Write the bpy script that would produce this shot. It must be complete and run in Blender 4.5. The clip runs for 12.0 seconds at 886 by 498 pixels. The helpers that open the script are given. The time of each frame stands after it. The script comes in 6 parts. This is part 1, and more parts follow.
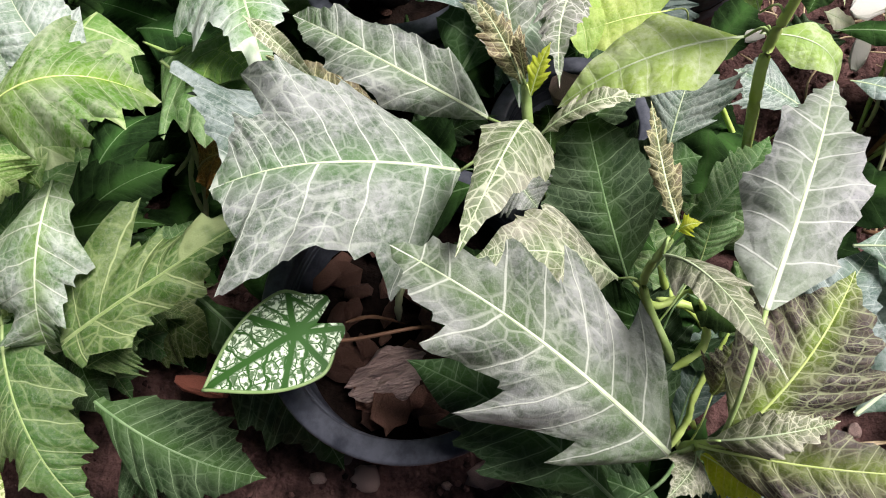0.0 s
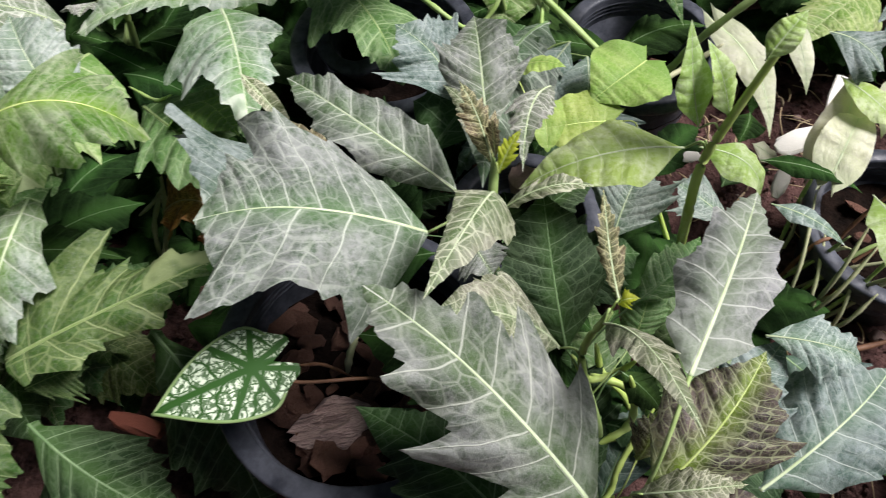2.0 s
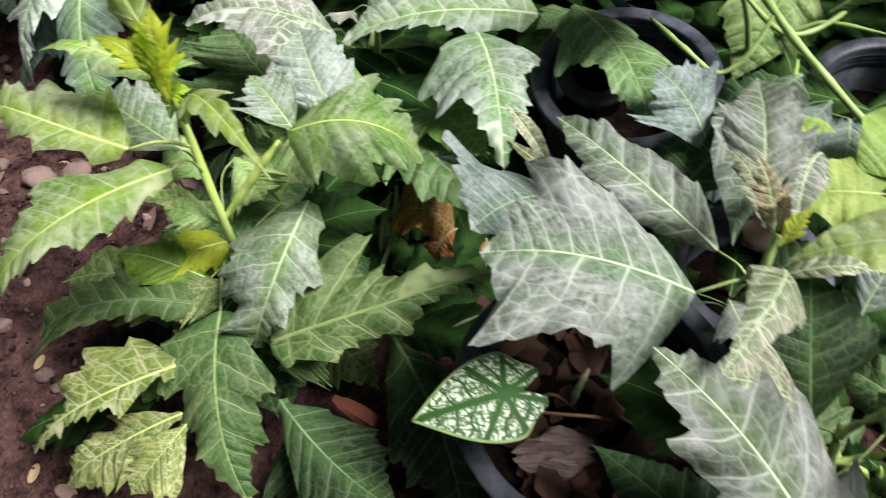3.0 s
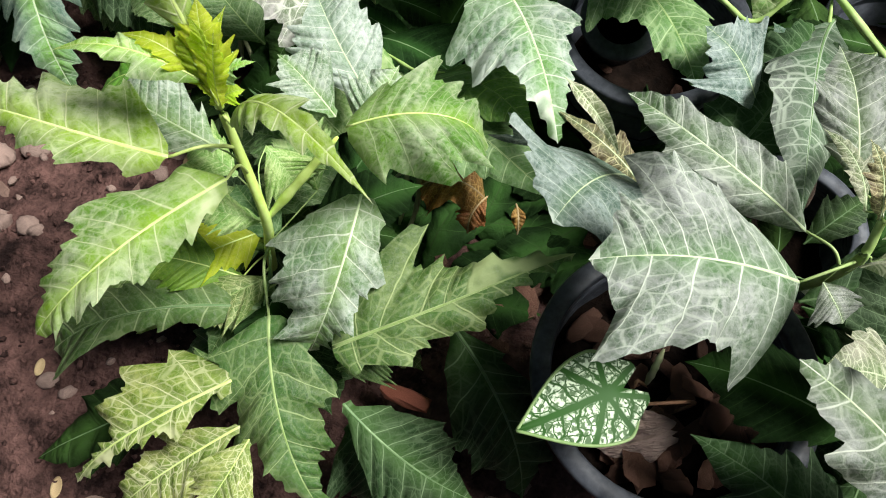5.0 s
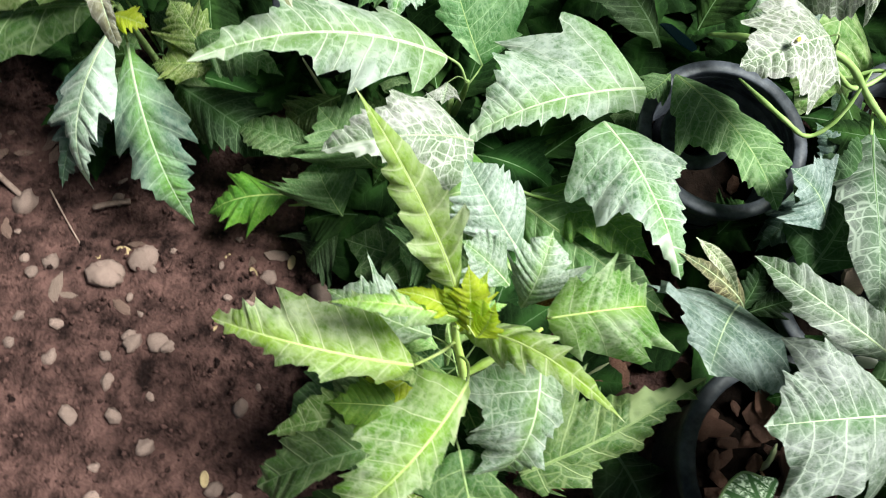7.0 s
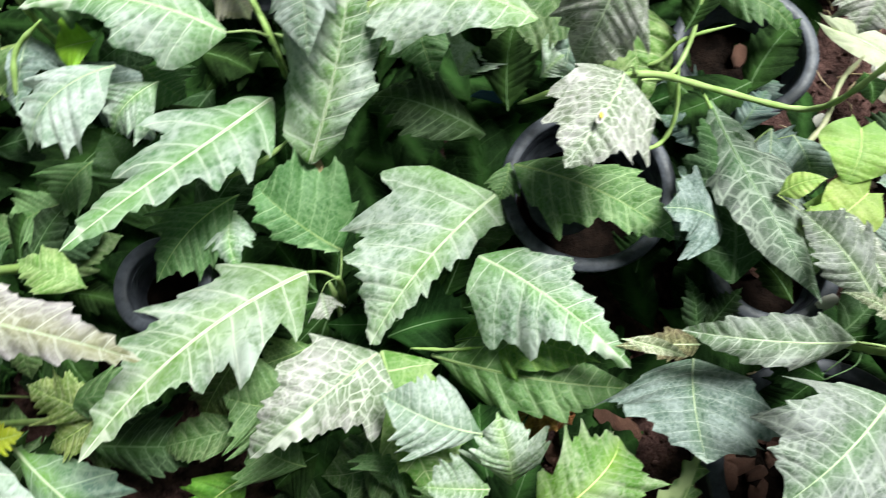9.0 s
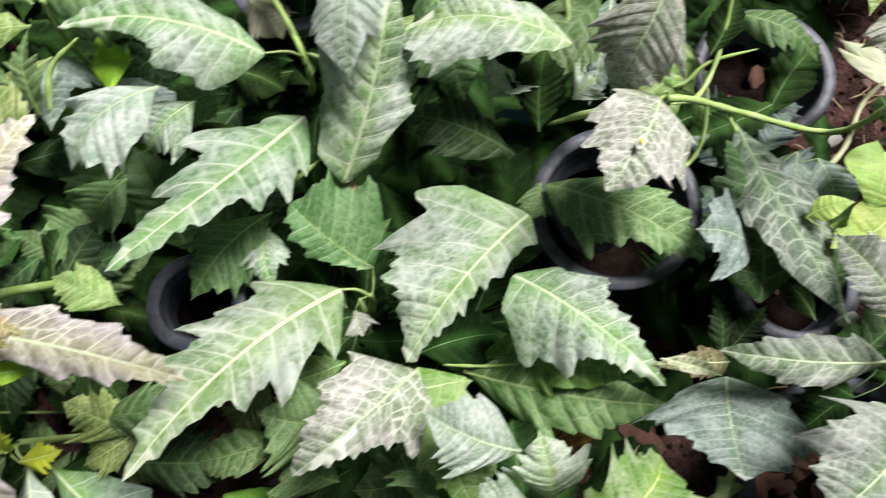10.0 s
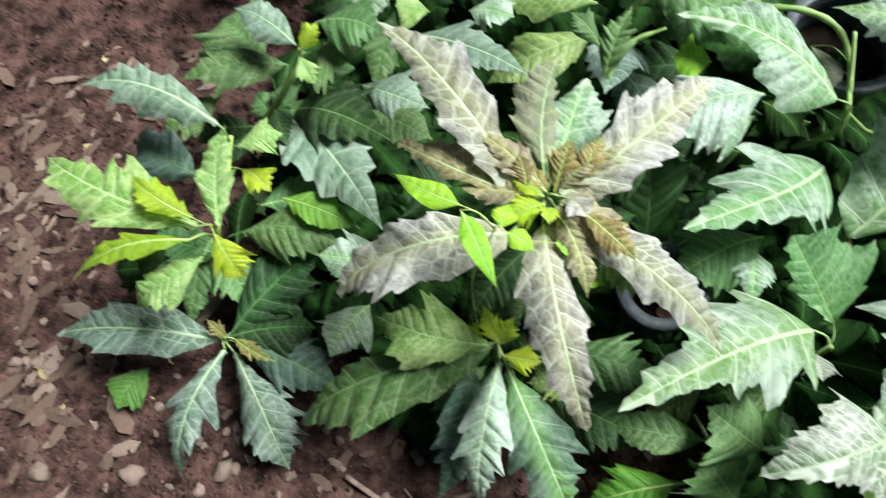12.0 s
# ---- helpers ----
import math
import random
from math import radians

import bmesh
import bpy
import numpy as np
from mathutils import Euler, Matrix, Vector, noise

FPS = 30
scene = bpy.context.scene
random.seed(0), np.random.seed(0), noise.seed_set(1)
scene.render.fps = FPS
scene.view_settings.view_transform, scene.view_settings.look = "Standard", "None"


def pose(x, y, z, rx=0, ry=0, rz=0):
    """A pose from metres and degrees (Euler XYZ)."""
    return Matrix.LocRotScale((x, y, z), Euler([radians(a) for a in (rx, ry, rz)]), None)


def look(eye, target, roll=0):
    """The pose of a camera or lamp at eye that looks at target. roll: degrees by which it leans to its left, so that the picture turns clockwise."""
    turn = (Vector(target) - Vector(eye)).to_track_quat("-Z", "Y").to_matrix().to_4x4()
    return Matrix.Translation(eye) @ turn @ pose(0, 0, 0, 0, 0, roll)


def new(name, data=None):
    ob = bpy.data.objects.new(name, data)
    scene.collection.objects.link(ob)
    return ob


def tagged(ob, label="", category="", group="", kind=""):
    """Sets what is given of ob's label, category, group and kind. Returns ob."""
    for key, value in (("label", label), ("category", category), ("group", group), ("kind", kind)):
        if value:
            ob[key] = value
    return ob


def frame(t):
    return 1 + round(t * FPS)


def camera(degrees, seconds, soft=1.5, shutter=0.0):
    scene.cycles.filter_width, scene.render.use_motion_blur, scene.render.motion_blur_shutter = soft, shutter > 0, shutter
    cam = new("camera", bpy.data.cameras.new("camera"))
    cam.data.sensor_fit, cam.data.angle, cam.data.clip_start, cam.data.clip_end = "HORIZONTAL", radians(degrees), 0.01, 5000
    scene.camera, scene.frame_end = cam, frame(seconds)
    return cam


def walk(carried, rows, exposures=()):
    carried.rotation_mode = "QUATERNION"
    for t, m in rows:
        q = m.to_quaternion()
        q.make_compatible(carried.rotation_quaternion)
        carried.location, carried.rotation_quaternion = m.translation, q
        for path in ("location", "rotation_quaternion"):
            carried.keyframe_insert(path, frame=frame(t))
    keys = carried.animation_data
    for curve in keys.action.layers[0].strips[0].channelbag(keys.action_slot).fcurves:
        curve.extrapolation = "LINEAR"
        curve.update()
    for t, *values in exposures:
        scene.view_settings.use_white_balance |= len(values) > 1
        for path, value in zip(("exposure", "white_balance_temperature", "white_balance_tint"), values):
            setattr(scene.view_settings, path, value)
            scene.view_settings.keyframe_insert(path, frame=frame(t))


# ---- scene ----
cam = camera(63.7, 12.0, soft=1.0, shutter=0.4)
PATH = [
    (0, (0.092, 0.079, 0.712), (-0.257, 0.776, -1.13), -23.4),
    (0.5, (0.092, 0.073, 0.714), (-0.206, 0.805, -1.124), -20.1),
    (1, (0.118, 0.081, 0.727), (-0.079, 0.886, -1.093), -15.2),
    (1.5, (0.09, 0.057, 0.726), (-0.042, 0.958, -1.055), -2.1),
    (2, (0.082, 0.042, 0.737), (-0.107, 0.995, -1.012), -3.0),
    (2.5, (0.053, 0.033, 0.758), (-0.33, 0.907, -1.001), -10.3),
    (3, (-0.014, 0.037, 0.779), (-0.531, 0.884, -0.957), -12.5),
    (3.2, (-0.044, 0.042, 0.784), (-0.547, 0.851, -0.974), -11.6),
    (4.8, (-0.127, 0.082, 0.783), (-0.42, 0.744, -1.081), -10.0),
    (5, (-0.146, 0.071, 0.786), (-0.394, 0.766, -1.073), -5.6),
    (5.5, (-0.124, 0.053, 0.783), (-0.428, 0.788, -1.052), -8.1),
    (6, (-0.197, 0.087, 0.779), (-0.198, 0.734, -1.114), 10.0),
    (6.5, (-0.325, 0.145, 0.898), (-0.297, 0.657, -1.035), 16.5),
    (6.7, (-0.362, 0.162, 0.939), (-0.353, 0.709, -0.985), 12.8),
    (8.3, (-0.421, 0.321, 0.963), (-0.373, 0.836, -0.969), -3.5),
    (8.5, (-0.421, 0.354, 0.975), (-0.369, 0.891, -0.951), -7.4),
    (9, (-0.295, 0.401, 0.986), (-0.218, 0.868, -0.957), -15.4),
    (9.5, (-0.261, 0.422, 1.004), (-0.174, 0.862, -0.945), -15.6),
    (10, (-0.341, 0.436, 1.006), (-0.217, 0.894, -0.937), -9.6),
    (10.5, (-0.503, 0.445, 1.028), (-0.425, 0.904, -0.918), -10.0),
    (11, (-0.63, 0.441, 1.034), (-0.607, 0.928, -0.905), -6.6),
    (11.5, (-0.737, 0.445, 1.042), (-0.751, 0.976, -0.886), -4.4),
    (12, (-0.802, 0.43, 1.07), (-0.944, 1.107, -0.807), -12.1),
]
walk(cam, [(t, look(eye, target, roll)) for t, eye, target, roll in PATH],
     [(0, 0.72, 6300, 18), (1.5, 0.4, 6200, 17), (2.5, 0.35, 6200, 17), (3, 0.55, 6250, 14), (5, 0.72, 6350, 6), (6.7, 0.87, 6250, 2), (8.3, 0.95, 5750, -21), (9, 0.8, 6100, 2),
      (9.5, 0.68, 6350, 14), (10, 0.67, 6350, 14), (10.5, 0.74, 6150, 1), (12, 0.78, 5950, -4)])

# ---- light ----
world = bpy.data.worlds.new("sky")
scene.world = world
world.use_nodes = True
wn = world.node_tree
sky = wn.nodes.new("ShaderNodeTexSky")
sky.sky_type, sky.sun_disc = "NISHITA", False
sky.sun_elevation, sky.sun_rotation = radians(57), radians(71)
sky.air_density, sky.dust_density, sky.ozone_density = 1.0, 4.0, 1.0
wn.links.new(sky.outputs[0], wn.nodes["Background"].inputs[0])
wn.nodes["Background"].inputs[1].default_value = 0.013

sun = new("sun", bpy.data.lights.new("sun", "SUN"))
sun.data.energy, sun.data.angle, sun.data.color = 5.1, radians(24), (1.0, 0.96, 0.90)
sun.matrix_world = look((0, 0, 5), (-3.1, -1.1, 0))


# ---- materials ----
def nodes_of(name):
    m = bpy.data.materials.new(name)
    m.use_nodes = True
    t = m.node_tree
    b = t.nodes["Principled BSDF"]

    def node(kind, *ins, **props):
        n = t.nodes.new("ShaderNode" + kind)
        for k, v in props.items():
            if k == "op":
                n.operation = v
            elif k == "dims":
                n.voronoi_dimensions = v
            elif k == "feature":
                n.feature = v
            elif k == "clamp":
                n.use_clamp = v
            elif k == "interp":
                n.interpolation_type = v
            elif k == "blend":
                n.data_type, n.blend_type = "RGBA", v
        for i, v in enumerate(ins):
            put(n, i, v)
        return n

    def put(n, i, v):
        if v is None:
            return
        s = n.inputs[i]
        if isinstance(v, bpy.types.NodeSocket):
            t.links.new(v, s)
        elif isinstance(v, (tuple, list)):
            s.default_value = (*v, 1.0) if len(v) == 3 and s.type == "RGBA" else v
        else:
            s.default_value = v

    return m, t, b, node, put


def fac(n):
    return n.outputs["Fac"] if "Fac" in n.outputs else n.outputs[0]


LEAF_MATS = {}


def leaf_material(name, dark, light, vein, net=0.5, lat=1.0, rough=0.5, trans=0.22, green=None, fuzz=0.45, spec=0.3):
    """Leaf blade with midrib, side veins and a net of fine veins, laid out along the blade."""
    m, t, b, node, put = nodes_of("leaf_" + name)
    uv = node("UVMap").outputs[0]
    info = node("ObjectInfo")
    rnd = info.outputs["Random"]
    shift = node("VectorMath", uv, None, op="ADD")
    comb = node("CombineXYZ", node("Math", rnd, 37.0, op="MULTIPLY").outputs[0], node("Math", rnd, 91.0, op="MULTIPLY").outputs[0], 0.0)
    put(shift, 1, comb.outputs[0])
    p = shift.outputs[0]
    warp = node("TexNoise", p)
    warp.inputs["Scale"].default_value, warp.inputs["Detail"].default_value = 5.0, 2.0
    wob = node("Math", fac(warp), 0.5, op="SUBTRACT").outputs[0]
    sep = node("SeparateXYZ", uv)
    u = sep.outputs[0]
    y = node("Math", sep.outputs[1], 0.5, op="SUBTRACT").outputs[0]
    a = node("Math", y, op="ABSOLUTE").outputs[0]
        # side veins, counted along the blade in the second layer, with the blade's length beside it
    second = node("UVMap")
    second.uv_map = "veins"
    vp = node("SeparateXYZ", second.outputs[0])
    size = vp.outputs[1]
    ph = node("Math", vp.outputs[0], node("Math", wob, 0.34, op="MULTIPLY").outputs[0], op="ADD").outputs[0]
    ph = node("Math", ph, op="FRACT").outputs[0]
    d = node("Math", node("Math", ph, 0.5, op="SUBTRACT").outputs[0], op="ABSOLUTE").outputs[0]
    thin = node("MapRange", a, 0.0, 0.26, 1.15, 0.40)
    d0 = node("Math", d, thin.outputs[0], op="DIVIDE").outputs[0]
    latline = node("MapRange", d0, 0.010, 0.040, 1.0, 0.0, interp="SMOOTHSTEP")
    halo = node("MapRange", d, 0.02, 0.34, 1.0, 0.0, interp="SMOOTHSTEP")
    # weaker veins half way between them, not reaching the midrib
    d2 = node("Math", 0.5, d, op="SUBTRACT").outputs[0]
    between = node("MapRange", d2, 0.008, 0.034, 1.0, 0.0, interp="SMOOTHSTEP").outputs[0]
    between = node("Math", between, node("MapRange", a, 0.03, 0.10, 0.0, 0.6).outputs[0], op="MULTIPLY").outputs[0]
    # midrib
    mw = node("MapRange", u, 0.0, 0.9, 0.0085, 0.002)
    mid = node("MapRange", node("Math", a, mw.outputs[0], op="DIVIDE").outputs[0], 0.7, 1.3, 1.0, 0.0, interp="SMOOTHSTEP")
    # net of fine veins strung between the side veins
    wv = node("VectorMath", p, node("VectorMath", warp.outputs["Color"], (0.09, 0.09, 0.0), op="MULTIPLY").outputs[0], op="ADD").outputs[0]
    grid = node("CombineXYZ", node("Math", vp.outputs[0], 1.7, op="MULTIPLY").outputs[0], node("Math", y, 15.0, op="MULTIPLY").outputs[0], node("Math", rnd, 40.0, op="MULTIPLY").outputs[0]).outputs[0]
    grid = node("VectorMath", grid, node("VectorMath", warp.outputs["Color"], (0.9, 0.9, 0.0), op="MULTIPLY").outputs[0], op="ADD").outputs[0]
    v1 = node("TexVoronoi", grid, dims="3D", feature="DISTANCE_TO_EDGE")
    v1.inputs["Scale"].default_value = 1.0
    v2 = node("TexVoronoi", wv, dims="2D", feature="DISTANCE_TO_EDGE")
    v2.inputs["Scale"].default_value = 30.0
    n1 = node("MapRange", v1.outputs["Distance"], 0.015, 0.075, 1.0, 0.0, interp="SMOOTHSTEP")
    n2 = node("MapRange", v2.outputs["Distance"], 0.012, 0.085, 1.0, 0.0, interp="SMOOTHSTEP")
    net1 = node("Math", n1.outputs[0], net * 0.85, op="MULTIPLY").outputs[0]
    net2 = node("Math", n2.outputs[0], net * 0.32, op="MULTIPLY").outputs[0]
    net1 = node("Math", net1, node("Math", between, lat * (0.35 + 0.5 * net), op="MULTIPLY").outputs[0], op="MAXIMUM").outputs[0]
    latm = node("Math", latline.outputs[0], lat, op="MULTIPLY").outputs[0]
    vs = node("Math", net1, net2, op="MAXIMUM").outputs[0]
    blot = node("TexNoise", p)
    blot.inputs["Scale"].default_value, blot.inputs["Detail"].default_value, blot.inputs["Roughness"].default_value = 3.6, 8.0, 0.66
    fade = node("TexNoise", p)
    fade.inputs["Scale"].default_value, fade.inputs["Detail"].default_value = 2.2, 2.0
    fine = node("TexNoise", p)
    fine.inputs["Scale"].default_value, fine.inputs["Detail"].default_value, fine.inputs["Roughness"].default_value = 55.0, 6.0, 0.75
    grain = node("TexNoise", p)
    grain.inputs["Scale"].default_value, grain.inputs["Detail"].default_value, grain.inputs["Roughness"].default_value = 26.0, 6.0, 0.75
    both = node("Math", node("Math", fac(blot), 0.55, op="MULTIPLY").outputs[0], node("Math", fac(grain), 0.45, op="MULTIPLY").outputs[0], op="ADD").outputs[0]
    patch = node("MapRange", both, 0.44, 0.56, 0.0, 1.0)
    vs = node("Math", vs, node("MapRange", fac(fade), 0.36, 0.62, 0.3, 1.0).outputs[0], op="MULTIPLY").outputs[0]
    vs = node("Math", vs, node("Math", latm, 0.72, op="MULTIPLY").outputs[0], op="MAXIMUM").outputs[0]
    allv = node("Math", vs, mid.outputs[0], op="MAXIMUM", clamp=True).outputs[0]
    # colours
    c = node("Mix", patch.outputs[0], None, None, None, None, None, dark, light, blend="MIX").outputs[2]
    # cell centres darkened: shading of a quilted blade put into the colour
    cell = node("MapRange", v1.outputs["Distance"], 0.06, 0.40, 0.0, 0.28, interp="SMOOTHSTEP")
    c = node("Mix", cell.outputs[0], None, None, None, None, None, c, tuple(0.75 * q for q in dark), blend="MIX").outputs[2]
    gr = green or tuple(0.6 * q + 0.4 * w for q, w in zip(dark, (0.10, 0.24, 0.05)))
    near = node("MapRange", node("Math", a, node("Math", wob, 0.12, op="MULTIPLY").outputs[0], op="ADD").outputs[0], 0.0, 0.11, 0.75, 0.0)
    base = node("MapRange", u, 0.0, 0.35, 0.75, 0.0)
    gfac = node("Math", near.outputs[0], base.outputs[0], op="MAXIMUM").outputs[0]
    c = node("Mix", gfac, None, None, None, None, None, c, gr, blend="MIX").outputs[2]
    c = node("Mix", node("Math", halo.outputs[0], 0.10 * lat, op="MULTIPLY").outputs[0], None, None, None, None, None, c, vein, blend="MIX").outputs[2]
    speck = node("MapRange", fac(fine), 0.48, 0.66, 0.0, fuzz * 0.7)
    c = node("Mix", speck.outputs[0], None, None, None, None, None, c, tuple(min(1, 0.5 * q + 0.22) for q in light), blend="MIX").outputs[2]
    pore = node("MapRange", fac(grain), 0.30, 0.44, 0.35, 0.0)
    c = node("Mix", pore.outputs[0], None, None, None, None, None, c, tuple(0.55 * q for q in dark), blend="MIX").outputs[2]
    c = node("Mix", allv, None, None, None, None, None, c, vein, blend="MIX").outputs[2]
    hsv = node("HueSaturation", None, None, None, None, c)
    put(hsv, 0, node("MapRange", rnd, 0.0, 1.0, 0.485, 0.515).outputs[0])
    put(hsv, 1, 1.0)
    put(hsv, 2, node("MapRange", node("Math", node("Math", rnd, 7.31, op="MULTIPLY").outputs[0], op="FRACT").outputs[0], 0.0, 1.0, 0.82, 1.14).outputs[0])
    col = hsv.outputs[0]
    put(b, "Base Color", col)
    b.inputs["Roughness"].default_value = rough
    b.inputs["Specular IOR Level"].default_value = spec
    # relief
    h = node("Math", node("Math", vs, 0.12, op="MULTIPLY").outputs[0], node("Math", fac(fine), 0.22, op="MULTIPLY").outputs[0], op="ADD").outputs[0]
    h = node("Math", h, node("Math", node("Math", v1.outputs["Distance"], 0.4, op="MINIMUM").outputs[0], 0.8, op="MULTIPLY").outputs[0], op="ADD").outputs[0]
    h = node("Math", h, node("Math", fac(grain), 0.3, op="MULTIPLY").outputs[0], op="ADD").outputs[0]
    h = node("Math", h, node("Math", halo.outputs[0], -0.28, op="MULTIPLY").outputs[0], op="ADD").outputs[0]
    bump = node("Bump")
    bump.inputs["Strength"].default_value = 0.7
    put(bump, "Distance", node("Math", size, 0.022, op="MULTIPLY").outputs[0])
    put(bump, "Height", h)
    put(b, "Normal", bump.outputs[0])
    tr = node("BsdfTranslucent", col)
    mix = node("MixShader", trans, b.outputs[0], tr.outputs[0])
    t.links.new(mix.outputs[0], t.nodes["Material Output"].inputs[0])
    LEAF_MATS[name] = m
    return m


#             name           shaded part        lit part           veins
for row in (
    ("silver", (.085, .125, .075), (.30, .32, .30), (.68, .73, .62), dict(net=.4, green=(.10, .19, .06))),
    ("pale_silver", (.17, .20, .17), (.45, .46, .46), (.78, .82, .74), dict(net=.4, green=(.26, .36, .20))),
    ("net_silver", (.075, .10, .05), (.28, .275, .255), (.68, .71, .60), dict(net=.75, green=(.12, .21, .05))),
    ("net_dark", (.030, .024, .020), (.13, .095, .085), (.50, .53, .30), dict(net=.85, green=(.20, .29, .015))),
    ("net", (.09, .065, .03), (.17, .125, .07), (.64, .60, .34), dict(net=.9)),
    ("net_pale", (.12, .15, .06), (.33, .32, .25), (.72, .74, .54), dict(net=.85)),
    ("net_gold", (.12, .08, .02), (.26, .20, .07), (.66, .60, .20), dict(net=.6)),
    ("hub_net", (.20, .15, .10), (.40, .33, .26), (.76, .72, .40), dict(net=.85, green=(.30, .30, .06))),
    # near-black: shade of the gaps is put into this leaf colour
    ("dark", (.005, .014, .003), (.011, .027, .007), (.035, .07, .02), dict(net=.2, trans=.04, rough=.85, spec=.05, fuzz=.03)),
    ("dark_plain", (.022, .075, .012), (.04, .11, .02), (.10, .2, .06), dict(net=.1)),
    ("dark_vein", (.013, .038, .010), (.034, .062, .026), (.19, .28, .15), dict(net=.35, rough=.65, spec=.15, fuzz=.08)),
    ("dark_silver", (.045, .07, .045), (.13, .145, .125), (.46, .52, .42), dict(net=.6)),
    ("green", (.055, .15, .03), (.13, .24, .085), (.40, .54, .28), dict(net=.4)),
    ("deep", (.042, .10, .012), (.12, .18, .052), (.40, .48, .22), dict(net=.5)),
    ("green_dark_mid", (.04, .13, .015), (.08, .2, .03), (.3, .47, .12), dict(net=.3)),
    ("green_dark_vein", (.04, .11, .018), (.095, .16, .05), (.36, .46, .24), dict(net=.45)),
    ("green_pale", (.12, .26, .025), (.39, .50, .19), (.64, .72, .40), dict(net=.45)),
    ("green_net", (.075, .17, .015), (.25, .32, .11), (.60, .66, .33), dict(net=.75)),
    ("green_frost", (.12, .225, .10), (.46, .53, .46), (.74, .80, .65), dict(net=.4, green=(.16, .33, .05))),
    ("white_frost", (.24, .34, .24), (.56, .63, .585), (.80, .85, .74), dict(net=.35)),
    ("white_net", (.13, .17, .09), (.42, .40, .39), (.80, .82, .72), dict(net=.8)),
    ("blue", (.09, .155, .12), (.32, .39, .37), (.62, .70, .62), dict(net=.35)),
    ("blue_dark", (.05, .10, .085), (.12, .17, .15), (.34, .42, .36), dict(net=.35)),
    ("blue_net", (.10, .155, .12), (.23, .275, .24), (.56, .64, .55), dict(net=.65)),
    ("blue_frost", (.16, .25, .18), (.33, .40, .33), (.62, .70, .58), dict(net=.4)),
    ("lime", (.56, .74, .012), (.74, .87, .07), (.82, .90, .28), dict(net=.22, trans=.62)),
    ("lime_pale", (.15, .33, .03), (.50, .60, .36), (.72, .80, .48), dict(net=.4, trans=.4, green=(.30, .52, .02))),
    ("lime_net", (.13, .22, .015), (.37, .43, .12), (.74, .76, .46), dict(net=.85, trans=.3)),
    ("lime_soft", (.26, .42, .06), (.40, .53, .14), (.56, .66, .28), dict(net=.2, lat=.5)),
    ("lime_flat", (.30, .54, .015), (.40, .64, .04), (.52, .74, .12), dict(net=.05, lat=.2, trans=.3)),
    ("lime_dark", (.10, .26, .015), (.18, .36, .035), (.34, .54, .10), dict(net=.3)),
    ("smooth", (.42, .60, .12), (.66, .78, .42), (.84, .90, .68), dict(net=.06, lat=.45, trans=.4, rough=.38, fuzz=.1)),
    ("cream", (.78, .80, .54), (.86, .86, .68), (.64, .74, .36), dict(net=.1, lat=.4, trans=.4)),
    ("withered", (.20, .066, .014), (.50, .20, .05), (.80, .50, .20), dict(net=.85, trans=.2)),
    ("purple", (.20, .18, .17), (.50, .46, .48), (.78, .78, .66), dict(net=.75, green=(.34, .33, .14))),
    ("purple_dk", (.20, .20, .12), (.32, .30, .25), (.48, .48, .26), dict(net=.4)),
    ("two_tone", (.08, .15, .11), (.21, .28, .22), (.42, .54, .38), dict(net=.4, green=(.16, .36, .03))),
):
    leaf_material(*row[:4], **row[4])


def plain(name, dark, light, rough=0.6, scale=30.0, bump=0.3, dist=0.002, spec=0.25, detail=6.0, spread=0.2, stretch=1.0):
    m, t, b, node, put = nodes_of(name)
    co = node("VectorMath", node("TexCoord").outputs["Object"], (stretch, 1.0, 1.0), op="MULTIPLY").outputs[0]
    rnd = node("ObjectInfo").outputs["Random"]
    sh = node("VectorMath", co, node("CombineXYZ", node("Math", rnd, 50.0, op="MULTIPLY").outputs[0], rnd, rnd).outputs[0], op="ADD").outputs[0]
    n1 = node("TexNoise", sh)
    n1.inputs["Scale"].default_value, n1.inputs["Detail"].default_value, n1.inputs["Roughness"].default_value = scale, detail, 0.68
    n2 = node("TexNoise", sh)
    n2.inputs["Scale"].default_value, n2.inputs["Detail"].default_value = scale * 7, 4.0
    f = node("MapRange", fac(n1), 0.38, 0.64, 0.0, 1.0)
    c = node("Mix", f.outputs[0], None, None, None, None, None, dark, light, blend="MIX").outputs[2]
    hsv = node("HueSaturation", None, None, None, None, c)
    put(hsv, 2, node("MapRange", rnd, 0.0, 1.0, 1.0 - spread, 1.0 + spread).outputs[0])
    put(b, "Base Color", hsv.outputs[0])
    put(b, "Roughness", node("MapRange", fac(n2), 0.3, 0.7, max(0.05, rough - 0.12), min(1.0, rough + 0.12)).outputs[0])
    b.inputs["Specular IOR Level"].default_value = spec
    bp = node("Bump")
    bp.inputs["Strength"].default_value, bp.inputs["Distance"].default_value = bump, dist
    put(bp, "Height", node("Math", fac(n1), node("Math", fac(n2), 0.4, op="MULTIPLY").outputs[0], op="ADD").outputs[0])
    put(b, "Normal", bp.outputs[0])
    return m


